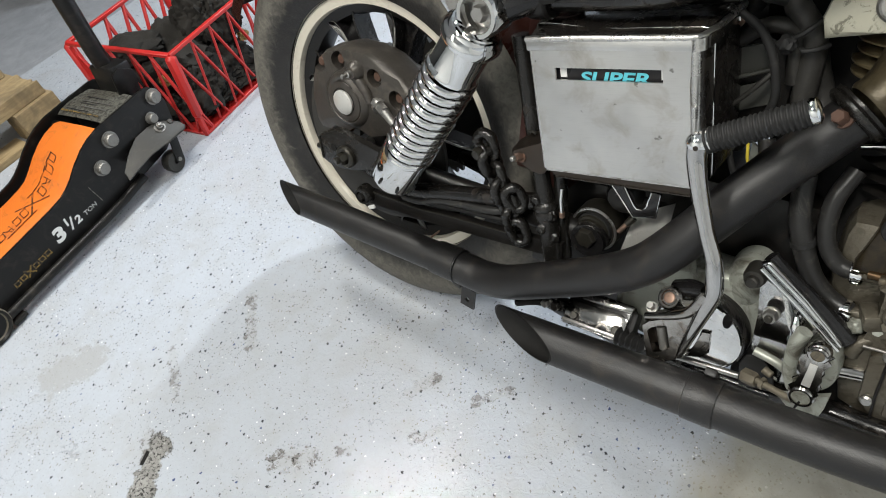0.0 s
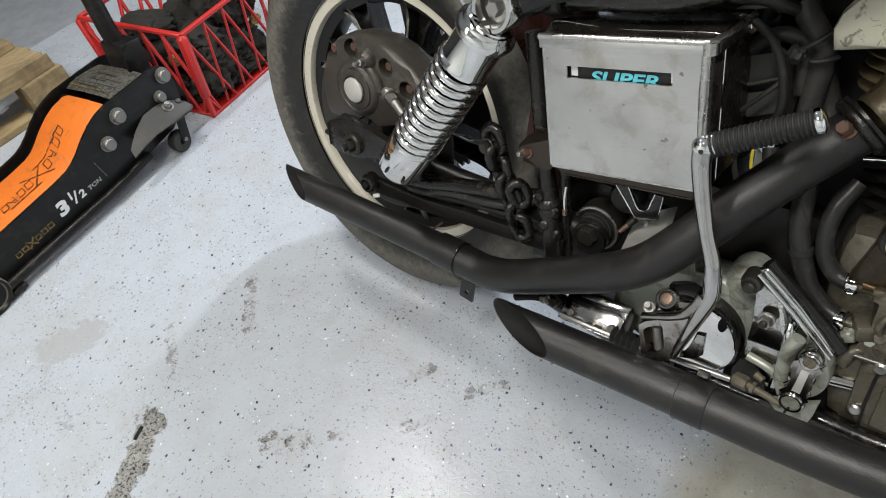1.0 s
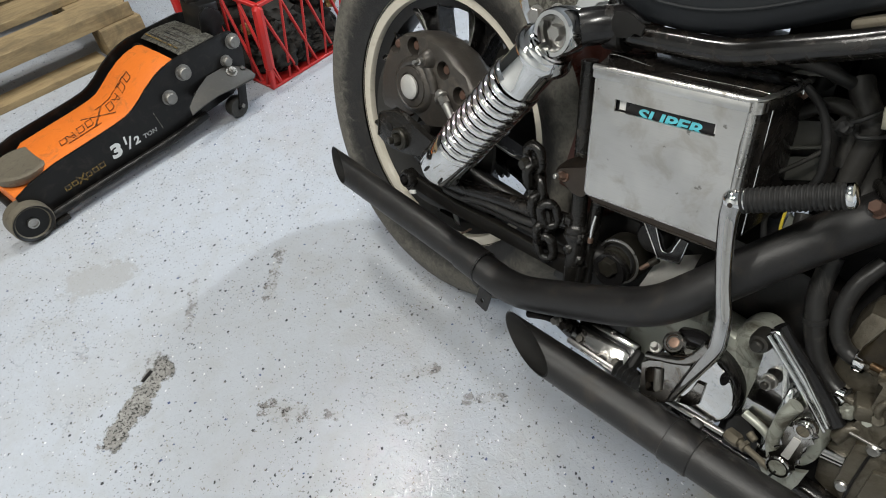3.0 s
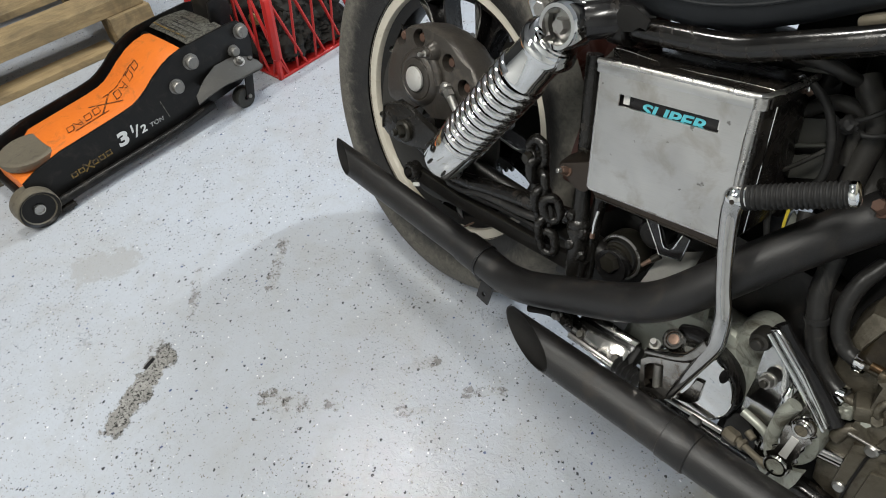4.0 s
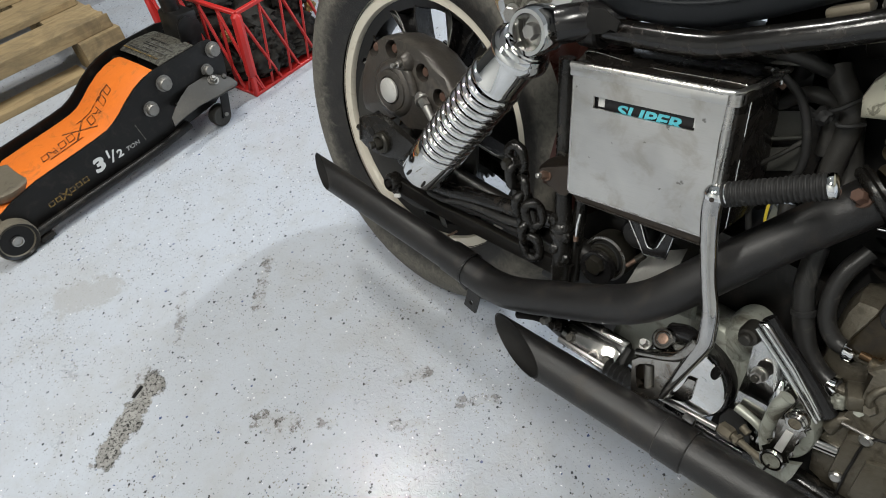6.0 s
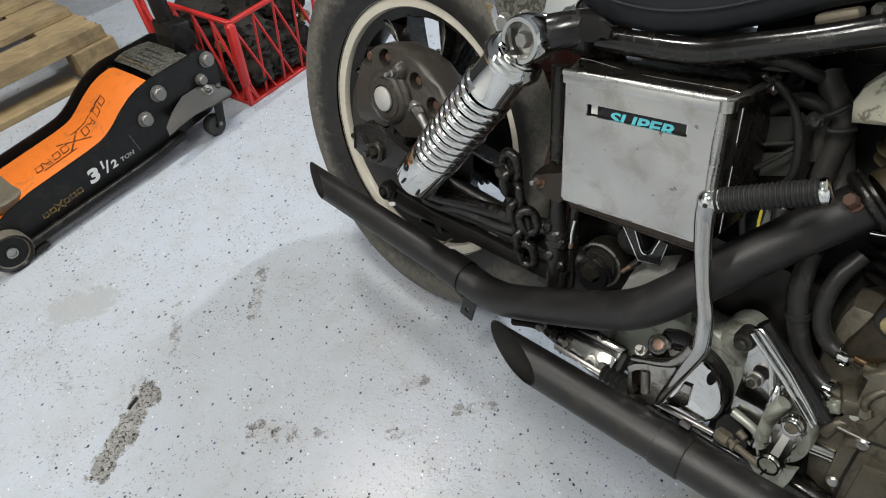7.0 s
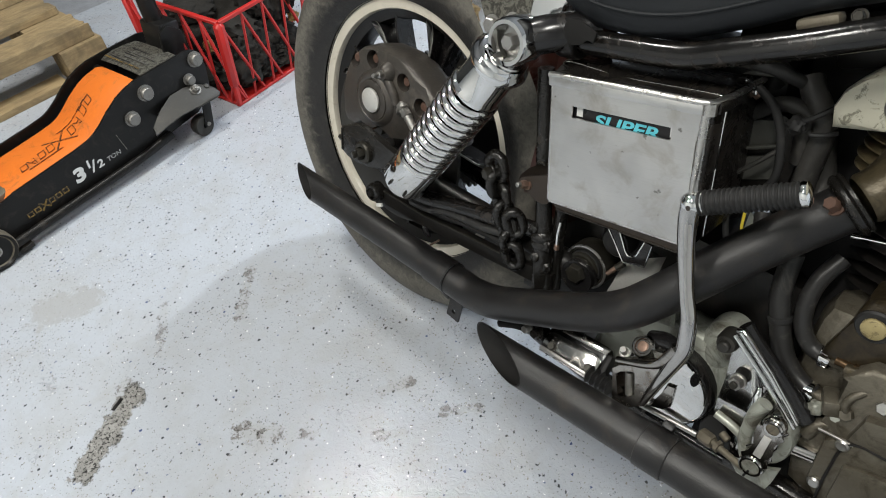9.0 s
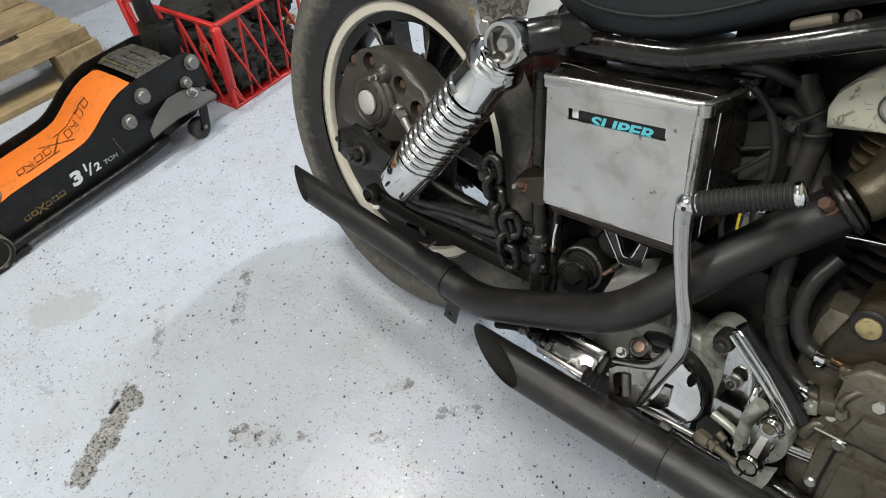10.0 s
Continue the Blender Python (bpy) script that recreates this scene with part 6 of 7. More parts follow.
        block((0.012, 0.008, 0.009), Matrix.Translation(Vector(a) + Vector((0, -0.013, 0.004))), 0.002, clip)
        part("hose_clip", clip, CHROME, en, "bright hose clip")
    part("elbow", hose([(0.735, -0.09, 0.295), (0.722, -0.098, 0.285), (0.718, -0.1, 0.27)], 0.008), CAST, en)
    part("oil_hose", hose([(0.622, -0.05, 0.44), (0.628, -0.062, 0.4), (0.637, -0.066, 0.375), (0.647, -0.067, 0.35), (0.66, -0.069, 0.328), (0.68, -0.073, 0.312), (0.703, -0.077, 0.305)], 0.0115), HOSE, en, "grey rubber oil hose")
    part("hose_band", lathe([(0.0118, -0.004), (0.0132, -0.003), (0.0132, 0.003), (0.0118, 0.004)], axes((0.6395, -0.066, 0.368), (0.647, -0.067, 0.35)), seg=24), RUBBER, en)
    part("oil_hose", hose([(0.665, -0.035, 0.45), (0.656, -0.052, 0.424), (0.656, -0.06, 0.395), (0.664, -0.063, 0.368), (0.68, -0.065, 0.352), (0.7, -0.068, 0.352)], 0.0095), HOSE, en, "grey rubber oil hose")
    # rear cylinder with fins
    cyl = part("rear_cylinder", rod((0.735, 0.03, 0.38), (0.71, 0.03, 0.57), 0.052, None, None, 32), DUSTY_BLACK, en, "finned cast cylinder")
    for k in range(9):
        z = 0.43 + 0.016 * k
        x = 0.735 - (z - 0.38) * 0.13
        m = Matrix.Translation((x, 0.03, z)) @ pose(0, 0, 0, 0, -7, 0)
        part("fin", lathe([(0.05, -0.0012), (0.074, -0.001), (0.0755, 0), (0.074, 0.001), (0.05, 0.0012)], m, seg=40), DUSTY_BLACK, cyl)
    # exhaust port stub
    port = lathe([(0.024, 0), (0.0262, 0.004), (0.0255, 0.01), (0.0265, 0.017), (0.0285, 0.024), (0.0318, 0.033), (0.036, 0.042), (0.042, 0.055)], axes((0.659, -0.058, 0.528), (0.7, -0.02, 0.575)), seg=36)
    part("exhaust_port", port, OILY, en, "oil-stained exhaust port")
    # head fins and the peeling rocker cover
    for k in range(5):
        m = Matrix.Translation((0.705, 0.028, 0.5455 + 0.0118 * k)) @ pose(0, 0, 0, -4, -8, 0)
        r = 0.081 + 0.002 * (k % 2)
        part("head_fin", lathe([(0.045, -0.0024), (r - 0.002, -0.0016), (r, -0.0008), (r, 0.0008), (r - 0.002, 0.0016), (0.045, 0.0024)], m, seg=56), FIN, cyl, "oil-browned fin of the cylinder head")
    part("head_core", rod((0.71, 0.028, 0.53), (0.7, 0.028, 0.61), 0.06, None, None, 32), SOOT_AND_SHADE, cyl)
    rock = plate([(0.604, 0.58), (0.598, 0.6), (0.602, 0.618), (0.615, 0.634), (0.635, 0.648), (0.67, 0.66), (0.72, 0.672), (0.85, 0.69), (0.85, 0.625), (0.66, 0.595)], 0.07, side(0.02), 0.008)
    rk = part("rocker_cover", rock, PEELING, en, "grey rocker cover with flaking paint", angle=50)
    part("rocker_plug", lathe([(0.016, 0), (0.016, 0.004), (0.0135, 0.006), (0.012, 0.004), (0, 0.004)], side(-0.05) @ Matrix.Translation((0.655, 0.62, 0)), seg=28), BOLT, rk)


def between():
    """Dark parts, hoses and wires between the battery box and the engine."""
    tank = part("oil_tank", block((0.21, 0.13, 0.19), Matrix.Translation((0.44, 0.065, 0.505)), 0.02), DUSTY_BLACK, bike, "black oil tank behind the battery box")
    part("tank_neck", rod((0.52, 0.02, 0.57), (0.52, 0.02, 0.62), 0.02), DUSTY_BLACK, tank)
    # both bodies are near-black: the cavity's shade is put into their colour
    part("intake_body", block((0.15, 0.1, 0.3), pose(0.625, 0.075, 0.53, 0, -6, 0), 0.02), SOOT_AND_SHADE, bike, "intake body, coloured near-black for the shade around it")
    part("pushrod_housing", block((0.09, 0.06, 0.2), pose(0.655, 0.02, 0.37, 0, -8, 0), 0.015), SOOT_AND_SHADE, bike)
    part("chrome_rod", rod((0.66, -0.02, 0.47), (0.75, -0.02, 0.49), 0.003), CHROME, bike)
    # moulded housing with a ledge and a pair of straps across its face
    can = part("starter_housing", plate([(0.505, 0.545), (0.517, 0.556), (0.552, 0.568), (0.572, 0.56), (0.584, 0.53), (0.582, 0.49), (0.55, 0.468), (0.512, 0.478)], 0.05, side(0.03), 0.008), DUSTY_BLACK, bike, "dusty black moulded housing", angle=50)
    part("upper_face", plate([(0.5263, 0.523), (0.519, 0.552), (0.5489, 0.5625), (0.5625, 0.5395)], 0.006, side(-0.022), 0.002), HOUSING, can, "grey-green dusty face")
    part("ledge", hose([(0.5255, -0.031, 0.5215), (0.543, -0.033, 0.53), (0.562, -0.031, 0.5385)], 0.0024, seg=10), HOUSING, can)
    part("lower_face", plate([(0.5259, 0.5085), (0.5633, 0.526), (0.571, 0.499), (0.5332, 0.482)], 0.006, side(-0.018), 0.002), HOUSING, can)
    part("strap", hose([(0.512, -0.045, 0.53), (0.5162, -0.046, 0.5212), (0.524, -0.047, 0.511), (0.5327, -0.047, 0.5047)], 0.0022, seg=10), DUST_HOSE, can)
    part("strap", hose([(0.534, -0.046, 0.4995), (0.55, -0.048, 0.519), (0.5664, -0.046, 0.5403)], 0.0026, seg=10), DUST_HOSE, can)
    part("vent_hose", hose([(0.508, -0.02, 0.551), (0.5143, -0.025, 0.5577), (0.5269, -0.026, 0.5643), (0.5396, -0.027, 0.5752), (0.555, -0.027, 0.5823), (0.5706, -0.026, 0.5798), (0.5769, -0.024, 0.5696), (0.5792, -0.022, 0.5491), (0.5827, -0.02, 0.5239)], 0.0085), DUST_HOSE, bike, "grey looped vent hose")
    part("breather_tube", hose([(0.562, -0.012, 0.61), (0.5698, -0.018, 0.5998), (0.5808, -0.02, 0.5883), (0.5905, -0.02, 0.5753), (0.5943, -0.02, 0.5557), (0.5949, -0.02, 0.5341), (0.596, -0.02, 0.505), (0.604, -0.025, 0.46)], 0.0125), DUST_HOSE, bike, "dusty rubber breather tube")
    part("drain_tube", hose([(0.592, 0.0, 0.56), (0.6, 0.0, 0.535), (0.6103, 0.0, 0.5066), (0.618, -0.02, 0.46)], 0.011), DUST_HOSE, bike)
    for path in ([(0.5719, -0.043, 0.5733), (0.5838, -0.046, 0.5818), (0.592, -0.044, 0.5895), (0.5985, -0.035, 0.5955)], [(0.586, -0.04, 0.566), (0.5899, -0.043, 0.5656), (0.6, -0.04, 0.568), (0.6083, -0.03, 0.5706)]):
        part("cable_tie", hose(path, 0.0027, seg=10), RUBBER, bike, "black cable tie")
    part("tie_knot", heap_mesh((0.009, 0.008, 0.009), 4.4, pose(0.573, -0.045, 0.571)), RUBBER, bike)
    part("flap", plate([(0.5041, 0.6025), (0.512, 0.6085), (0.5342, 0.611), (0.5345, 0.6085), (0.515, 0.6045)], 0.004, side(-0.038), 0.0008), HOUSING, bike, "dusty rubber flap")
    part("stub_cylinder", rod((0.5287, -0.015, 0.6125), (0.547, -0.02, 0.605), 0.0075, None, None, 18, 0.001), HOUSING, bike)
    part("cable", hose([(0.526, -0.048, 0.596), (0.5412, -0.05, 0.5883), (0.5527, -0.051, 0.578), (0.5646, -0.051, 0.5573), (0.5732, -0.05, 0.5282), (0.5729, -0.048, 0.5054), (0.56, -0.042, 0.48)], 0.0046), RUBBER, bike, "thick black battery cable")
    part("cable", hose([(0.51, -0.05, 0.598), (0.505, -0.04, 0.575), (0.508, -0.035, 0.54), (0.5, -0.03, 0.51)], 0.0065), RUBBER, bike, "thick black battery cable")
    part("cable_lug", hose([(0.512, -0.05, 0.6), (0.518, -0.049, 0.597), (0.526, -0.047, 0.59)], 0.0055), CHROME, bike, "bright cable lug")
    part("cable_end", block((0.007, 0.007, 0.009), pose(0.528, -0.048, 0.589, 20, 30, 0), 0.0015), BRASS, bike)
    part("yellow_wire", hose([(0.556, -0.04, 0.46), (0.56, -0.045, 0.44), (0.566, -0.045, 0.425), (0.568, -0.04, 0.4)], 0.0018, seg=8), YELLOW, bike, "thin yellow wire")
    part("black_lead", hose([(0.54, -0.03, 0.47), (0.54, -0.045, 0.445), (0.55, -0.05, 0.42), (0.556, -0.04, 0.39)], 0.0035), RUBBER, bike)
    part("stub_tube", rod((0.572, -0.03, 0.46), (0.59, -0.05, 0.41), 0.009), HOSE, bike)
    part("strut_plate", plate([(0.555, 0.445), (0.575, 0.43), (0.6, 0.44), (0.59, 0.4), (0.555, 0.395)], 0.004, side(-0.01), 0), PALE_CAST, bike, "pale bracket plate")
    part("cross_hose", hose([(0.5, -0.05, 0.617), (0.53, -0.045, 0.618), (0.55, -0.03, 0.61), (0.57, -0.01, 0.6)], 0.007), HOSE, bike)
    part("coil_cover", block((0.12, 0.05, 0.06), pose(0.62, 0.04, 0.66, 0, -18, 0), 0.01), DUSTY_BLACK, bike)
    # black sheet added to block the bright background between seat and rail
    part("seat_gap_blocker", plate([(0.44, 0.585), (0.44, 0.655), (0.58, 0.7), (0.8, 0.76), (0.8, 0.6)], 0.004, side(0.1), 0), SOOT_AND_SHADE, bike, "black sheet added to close the gap under the seat")
    part("rail_clamp", block((0.036, 0.02, 0.01), pose(0.5725, -0.1, 0.684, 0, -24, 0), 0.004), CASTER, bike, "tan corroded bracket on the rail")
    part("seat_bolt", hexbolt((0.5993, -0.095, 0.694), (0.5993, -0.104, 0.696), 0.0048, None, 0.0066), OLIVE, bike)


frame_and_seat()
heavy_chain()
gearbox()
brake_pedal()
engine()
between()


# ---- trolley jack ----
JACK = Matrix(((-0.1378, -0.9905, 0, -0.749), (0.9905, -0.1378, 0, -0.588), (0, 0, 1, 0), (0, 0, 0, 1)))  # x to its rear, y to its far side


def upright(v):
    """A plane along the jack: outline x stays x, outline y becomes height, thickness goes towards the bike."""
    return Matrix(((1, 0, 0, 0), (0, 0, -1, v), (0, 1, 0, 0), (0, 0, 0, 1)))


def trolley_jack():
    jack = thing("trolley_jack", JACK, "orange and black steel trolley jack, scuffed, on the floor", "trolley jack")
    top = [(0.03, 0.105), (0.074, 0.121), (0.135, 0.131), (0.209, 0.135), (0.295, 0.14), (0.33, 0.144), (0.352, 0.15), (0.375, 0.163), (0.403, 0.181), (0.438, 0.199), (0.465, 0.208), (0.499, 0.214), (0.559, 0.215), (0.65, 0.215), (0.67, 0.21), (0.684, 0.195), (0.691, 0.155), (0.678, 0.085), (0.62, 0.05)]
    low = [(0.49, 0.04), (0.39, 0.032), (0.22, 0.03), (0.07, 0.028), (0.03, 0.04)]
    right = part("side_plate", plate(top + low, 0.007, upright(0.037), 0.0012), JACK_BLACK, jack, "black enamelled side plate", smooth=True, angle=30)
    part("side_plate", plate(top + low, 0.007, Matrix.Translation((0, 0.248, 0)) @ upright(0.0), 0.0012), JACK_BLACK, jack)
    # tie rail along the foot of each plate
    part("foot_rail", hose([(0.06, 0.018, 0.03), (0.2, 0.018, 0.033), (0.4, 0.018, 0.036), (0.52, 0.02, 0.045)], 0.011, seg=12), JACK_BLACK, jack)
    part("foot_rail", hose([(0.06, 0.262, 0.03), (0.4, 0.262, 0.036), (0.52, 0.26, 0.045)], 0.011, seg=12), JACK_BLACK, jack)
    # orange lifting-arm cover, a bent sheet
    sheet, rows = bmesh.new(), []
    for u, z in ((0.1, 0.098), (0.135, 0.121), (0.209, 0.1255), (0.295, 0.1305), (0.33, 0.1345), (0.352, 0.1405), (0.375, 0.1535), (0.403, 0.1715), (0.438, 0.1895), (0.465, 0.1985), (0.499, 0.2035), (0.51, 0.2)):
        rows.append([sheet.verts.new((u, v, z + d)) for v, d in ((0.042, -0.02), (0.043, -0.003), (0.047, 0), (0.125, 0.002), (0.205, 0), (0.218, -0.004), (0.22, -0.025))])
    for a, b in zip(rows, rows[1:]):
        for k in range(6):
            sheet.faces.new((a[k], a[k + 1], b[k + 1], b[k]))
    arm = part("lifting_arm", sheet, ORANGE, jack, "scuffed orange lifting arm", angle=60)
    # worn brand mark on the arm, as plain strokes
    for k, (u, v, length, turn) in enumerate(((0.196, 0.105, 0.024, 10), (0.22, 0.107, 0.026, -15), (0.246, 0.11, 0.028, 20), (0.271, 0.113, 0.03, -20), (0.3, 0.118, 0.09, 48), (0.3, 0.118, 0.08, -40), (0.338, 0.122, 0.034, 15), (0.362, 0.126, 0.03, -10), (0.388, 0.13, 0.032, 12), (0.412, 0.134, 0.03, -8))):
        us, zs = (0.135, 0.209, 0.295, 0.33, 0.352, 0.375, 0.403, 0.438), (0.121, 0.1255, 0.1305, 0.1345, 0.1405, 0.1535, 0.1715, 0.1895)
        z = float(np.interp(u, us, zs)) + 0.0028
        slope = math.degrees(math.atan2(float(np.interp(u + 0.01, us, zs)) - float(np.interp(u - 0.01, us, zs)), 0.02))
        here = Matrix.Translation((u, v, z)) @ pose(0, 0, 0, 0, -slope, 0)
        if length > 0.05:
            part("print_stroke", block((0.004, length, 0.0008), here @ pose(0, 0, 0, 0, 0, turn)), DIM_PRINT, arm, "worn dark print")
        else:
            w, h = 0.0095, length * 0.5
            lean_ = lambda pts: [(x + 0.25 * y, y) for x, y in pts]
            if k in (1, 7):
                for turn2, off in ((22, -0.005), (-8, 0.006), (90, 0.0)):
                    part("print_stroke", block((0.0022, length * (0.5 if turn2 == 90 else 1), 0.0008), here @ pose(off, 0, 0, 0, 0, turn2)), DIM_PRINT, arm)
            else:
                part("print_stroke", ring_plate(lean_([(-w, -h), (w * 0.6, -h), (w, -h * 0.6), (w, h), (-w, h)]), lean_([(-w + 0.0025, -h + 0.0025), (w * 0.5, -h + 0.0025), (w - 0.0025, -h * 0.55), (w - 0.0025, h - 0.0025), (-w + 0.0025, h - 0.0025)]), 0.0006, here), DIM_PRINT, arm)
    for v, u0, u1 in ((0.086, 0.2, 0.29), (0.15, 0.31, 0.41)):
        for k in range(6):
            u = u0 + (u1 - u0) * (k + 0.5) / 6
            z = float(np.interp(u, us, zs)) + 0.003
            slope = math.degrees(math.atan2(float(np.interp(u + 0.01, us, zs)) - float(np.interp(u - 0.01, us, zs)), 0.02))
            part("print_stroke", block(((u1 - u0) / 6.2, 0.0028, 0.0008), Matrix.Translation((u, v, z)) @ pose(0, 0, 0, 0, -slope, 0)), DIM_PRINT, arm)
    part("arm_head", block((0.12, 0.15, 0.045), Matrix.Translation((0.09, 0.125, 0.072)), 0.01), ORANGE, jack, "orange arm end under the saddle")
    ring = lathe([(0, 0.1), (0.055, 0.1), (0.066, 0.106), (0.069, 0.115), (0.067, 0.124), (0.06, 0.127), (0.056, 0.1262), (0, 0.126)], Matrix.Translation((0.095, 0.135, -0.006)), seg=48)
    part("saddle", ring, CASTER, jack, "grey-brown round saddle with a worn rim")
    # front roller
    roll = lathe([(0.02, 0.012), (0.034, 0.011), (0.0435, 0.0018), (0.0465, 0.003), (0.0475, 0.008), (0.0475, 0.046), (0.045, 0.05), (0.015, 0.05)], Matrix.Translation((0.026, 0.0, 0.0475)) @ pose(0, 0, 0, -90, 0, 0), seg=48)
    ro = part("front_roller", roll, CASTER, jack, "dusty steel front roller")
    part("roller_recess", lathe([(0.0445, 0.0), (0.0425, 0.001), (0.037, 0.009), (0.014, 0.009)], Matrix.Translation((0.026, 0.0, 0.0475)) @ pose(0, 0, 0, -90, 0, 0), seg=40), JACK_BLACK, ro)
    part("roller_axle", lathe([(0.0125, 0.009), (0.0125, 0.003), (0.0095, 0.002), (0.009, 0.006), (0, 0.006)], Matrix.Translation((0.026, 0.0, 0.0475)) @ pose(0, 0, 0, -90, 0, 0), seg=28), BOLT, ro)
    part("front_roller", lathe([(0.015, 0), (0.0475, 0.002), (0.0475, 0.044), (0.015, 0.046)], Matrix.Translation((0.026, 0.25, 0.0475)) @ pose(0, 0, 0, -90, 0, 0), seg=40), CASTER, jack)
    part("front_axle", rod((0.026, 0.045, 0.0475), (0.026, 0.26, 0.0475), 0.011), JACK_BLACK, jack)
    part("toe_plate", block((0.035, 0.03, 0.012), Matrix.Translation((0.082, 0.02, 0.012)), 0.002), JACK_BLACK, jack)
    # bolts through the plates
    for (u, z), r in zip(((0.508, 0.174), (0.449, 0.134), (0.667, 0.184), (0.63, 0.145)), (0.0165, 0.0155, 0.0165, 0.0125)):
        b = lathe([(r * 1.25, 0), (r * 1.25, 0.003), (r, 0.0035), (r, 0.013), (r * 0.85, 0.016), (0, 0.016)], upright(0.03) @ Matrix.Translation((u, z, 0)), seg=28)
        part("pivot_bolt", b, JACK_BOLT, jack, "bare steel pivot bolt")
    # rear: swivel bracket, roller, sticker plate, handle socket and handle
    # bare sheet flap sloping out from the side plate, over the rear roller
    slope = Matrix(((1, 0, 0, 0), (0, -0.8, -0.6, 0.028), (0, -0.6, 0.8, 0.13), (0, 0, 0, 1)))
    fan = plate([(0.462, 0.067), (0.471, 0.044), (0.497, 0.028), (0.521, 0.015), (0.563, -0.002), (0.606, -0.001), (0.636, 0.004), (0.655, 0.022), (0.669, 0.039), (0.673, 0.058), (0.66, 0.062), (0.64, 0.06), (0.597, 0.061), (0.549, 0.057), (0.498, 0.061)], 0.005, slope, 0.0012)
    fb = part("swivel_bracket", fan, JACK_GREY, jack, "bare grey swivel bracket")
    part("bracket_lip", hose([(*(slope @ Vector((x, y, 0.001))), r) for x, y, r in ((0.597, 0.061, 0.003), (0.64, 0.061, 0.0045), (0.662, 0.062, 0.004), (0.673, 0.056, 0.003))], 0.004, seg=10), JACK_GREY, fb)
    tip = lambda x, y, z: tuple(slope @ Vector((x, y, z)))
    part("swivel_nut", hexbolt(tip(0.626, 0.02, 0.004), tip(0.626, 0.02, 0.016), 0.0105, None, 0.0145), JACK_BOLT, fb)
    part("swivel_stud", rod(tip(0.626, 0.02, 0.014), tip(0.626, 0.02, 0.021), 0.0055, None, None, 14, 0.001), JACK_BOLT, fb)
    part("rivet", lathe([(0.007, 0), (0.006, 0.003), (0, 0.0042)], slope @ Matrix.Translation((0.656, 0.027, 0.005)), seg=16), JACK_GREY, fb)
    part("bracket_web", block((0.16, 0.03, 0.012), pose(0.59, 0.018, 0.105), 0.003), JACK_BLACK, fb)
    for v in (0.012, 0.27):
        rr = part("rear_roller", lathe([(0.006, -0.014), (0.026, -0.014), (0.0285, -0.011), (0.0285, 0.011), (0.026, 0.014), (0.006, 0.014)], Matrix.Translation((0.603, v - 0.006, 0.0285)) @ pose(0, 0, 0, -90, 0, 0), seg=32), JACK_GREY, jack, "small black rear roller")
        part("fork", block((0.026, 0.004, 0.07), pose(0.622, v - 0.022, 0.058, 0, 14, 0), 0.0015), JACK_BLACK, rr)
        part("fork_pin", rod((0.612, v - 0.027, 0.0315), (0.612, v - 0.017, 0.0315), 0.0055), JACK_BOLT, rr)
    bridge, rows = bmesh.new(), []
    for u, z in ((0.53, 0.2), (0.545, 0.206), (0.57, 0.208), (0.61, 0.205), (0.64, 0.2)):
        rows.append([bridge.verts.new((u, v, z + 0.004 * math.sin(math.pi * k / 5))) for k, v in enumerate(np.linspace(0.042, 0.24, 6))])
    for a, b in zip(rows, rows[1:]):
        for k in range(5):
            bridge.faces.new((a[k], a[k + 1], b[k + 1], b[k]))
    br = part("label_plate", bridge, STICKER, jack, "worn printed label plate")
    for k, (u, v, wide, long) in enumerate(((0.541, 0.15, 0.004, 0.15), (0.549, 0.17, 0.002, 0.09), (0.563, 0.12, 0.0035, 0.1), (0.574, 0.155, 0.002, 0.06), (0.584, 0.13, 0.003, 0.12), (0.6, 0.15, 0.002, 0.08))):
        part("label_bar", block((wide, long, 0.0006), Matrix.Translation((u, v, 0.2135 - 0.06 * abs(u - 0.57))) @ pose(0, 0, 0, 0, (u - 0.57) * 150, 0)), OCHRE if k == 0 else (LABEL_BLACK if k % 2 else JACK_BOLT), br)
    part("cross_tube", rod((0.51, 0.04, 0.183), (0.51, 0.245, 0.183), 0.012), JACK_BLACK, jack)
    part("pump_block", block((0.12, 0.16, 0.09), Matrix.Translation((0.61, 0.14, 0.13)), 0.008), JACK_BLACK, jack)
    sock = block((0.06, 0.09, 0.1), pose(0.672, 0.15, 0.215, 0, 8, 0), 0.008)
    so = part("handle_socket", sock, JACK_BLACK, jack, "black handle socket")
    part("socket_yoke", plate([(0.63, 0.2), (0.64, 0.25), (0.665, 0.262), (0.7, 0.235), (0.7, 0.2)], 0.008, upright(0.105), 0.002), JACK_BLACK, so)
    part("handle", hose([(0.672, 0.16, 0.2), (0.672, 0.16, 0.3), (0.69, 0.16, 0.6), (0.71, 0.16, 0.95)], 0.0225, smooth=False, seg=20), JACK_BLACK, jack, "black tubular handle")
    # capacity lettering and the ochre brand mark as plain strokes
    face = Matrix(((-1, 0, 0, 0), (0, 0, -1, 0.0295), (0, 1, 0, 0), (0, 0, 0, 1)))
    flip = Matrix(((1, 0, 0, 0), (0, 0, -1, 0.0295), (0, 1, 0, 0), (0, 0, 0, 1)))
    lettering("3", 0.046, flip @ Matrix.Translation((0.256, 0.067, 0)), WHITE, right, "lettering", "white capacity lettering", 0.1, 1.3, 0.0022)
    lettering("1", 0.028, flip @ Matrix.Translation((0.293, 0.084, 0)), WHITE, right, "lettering", "", 0.1, 1.1, 0.0009)
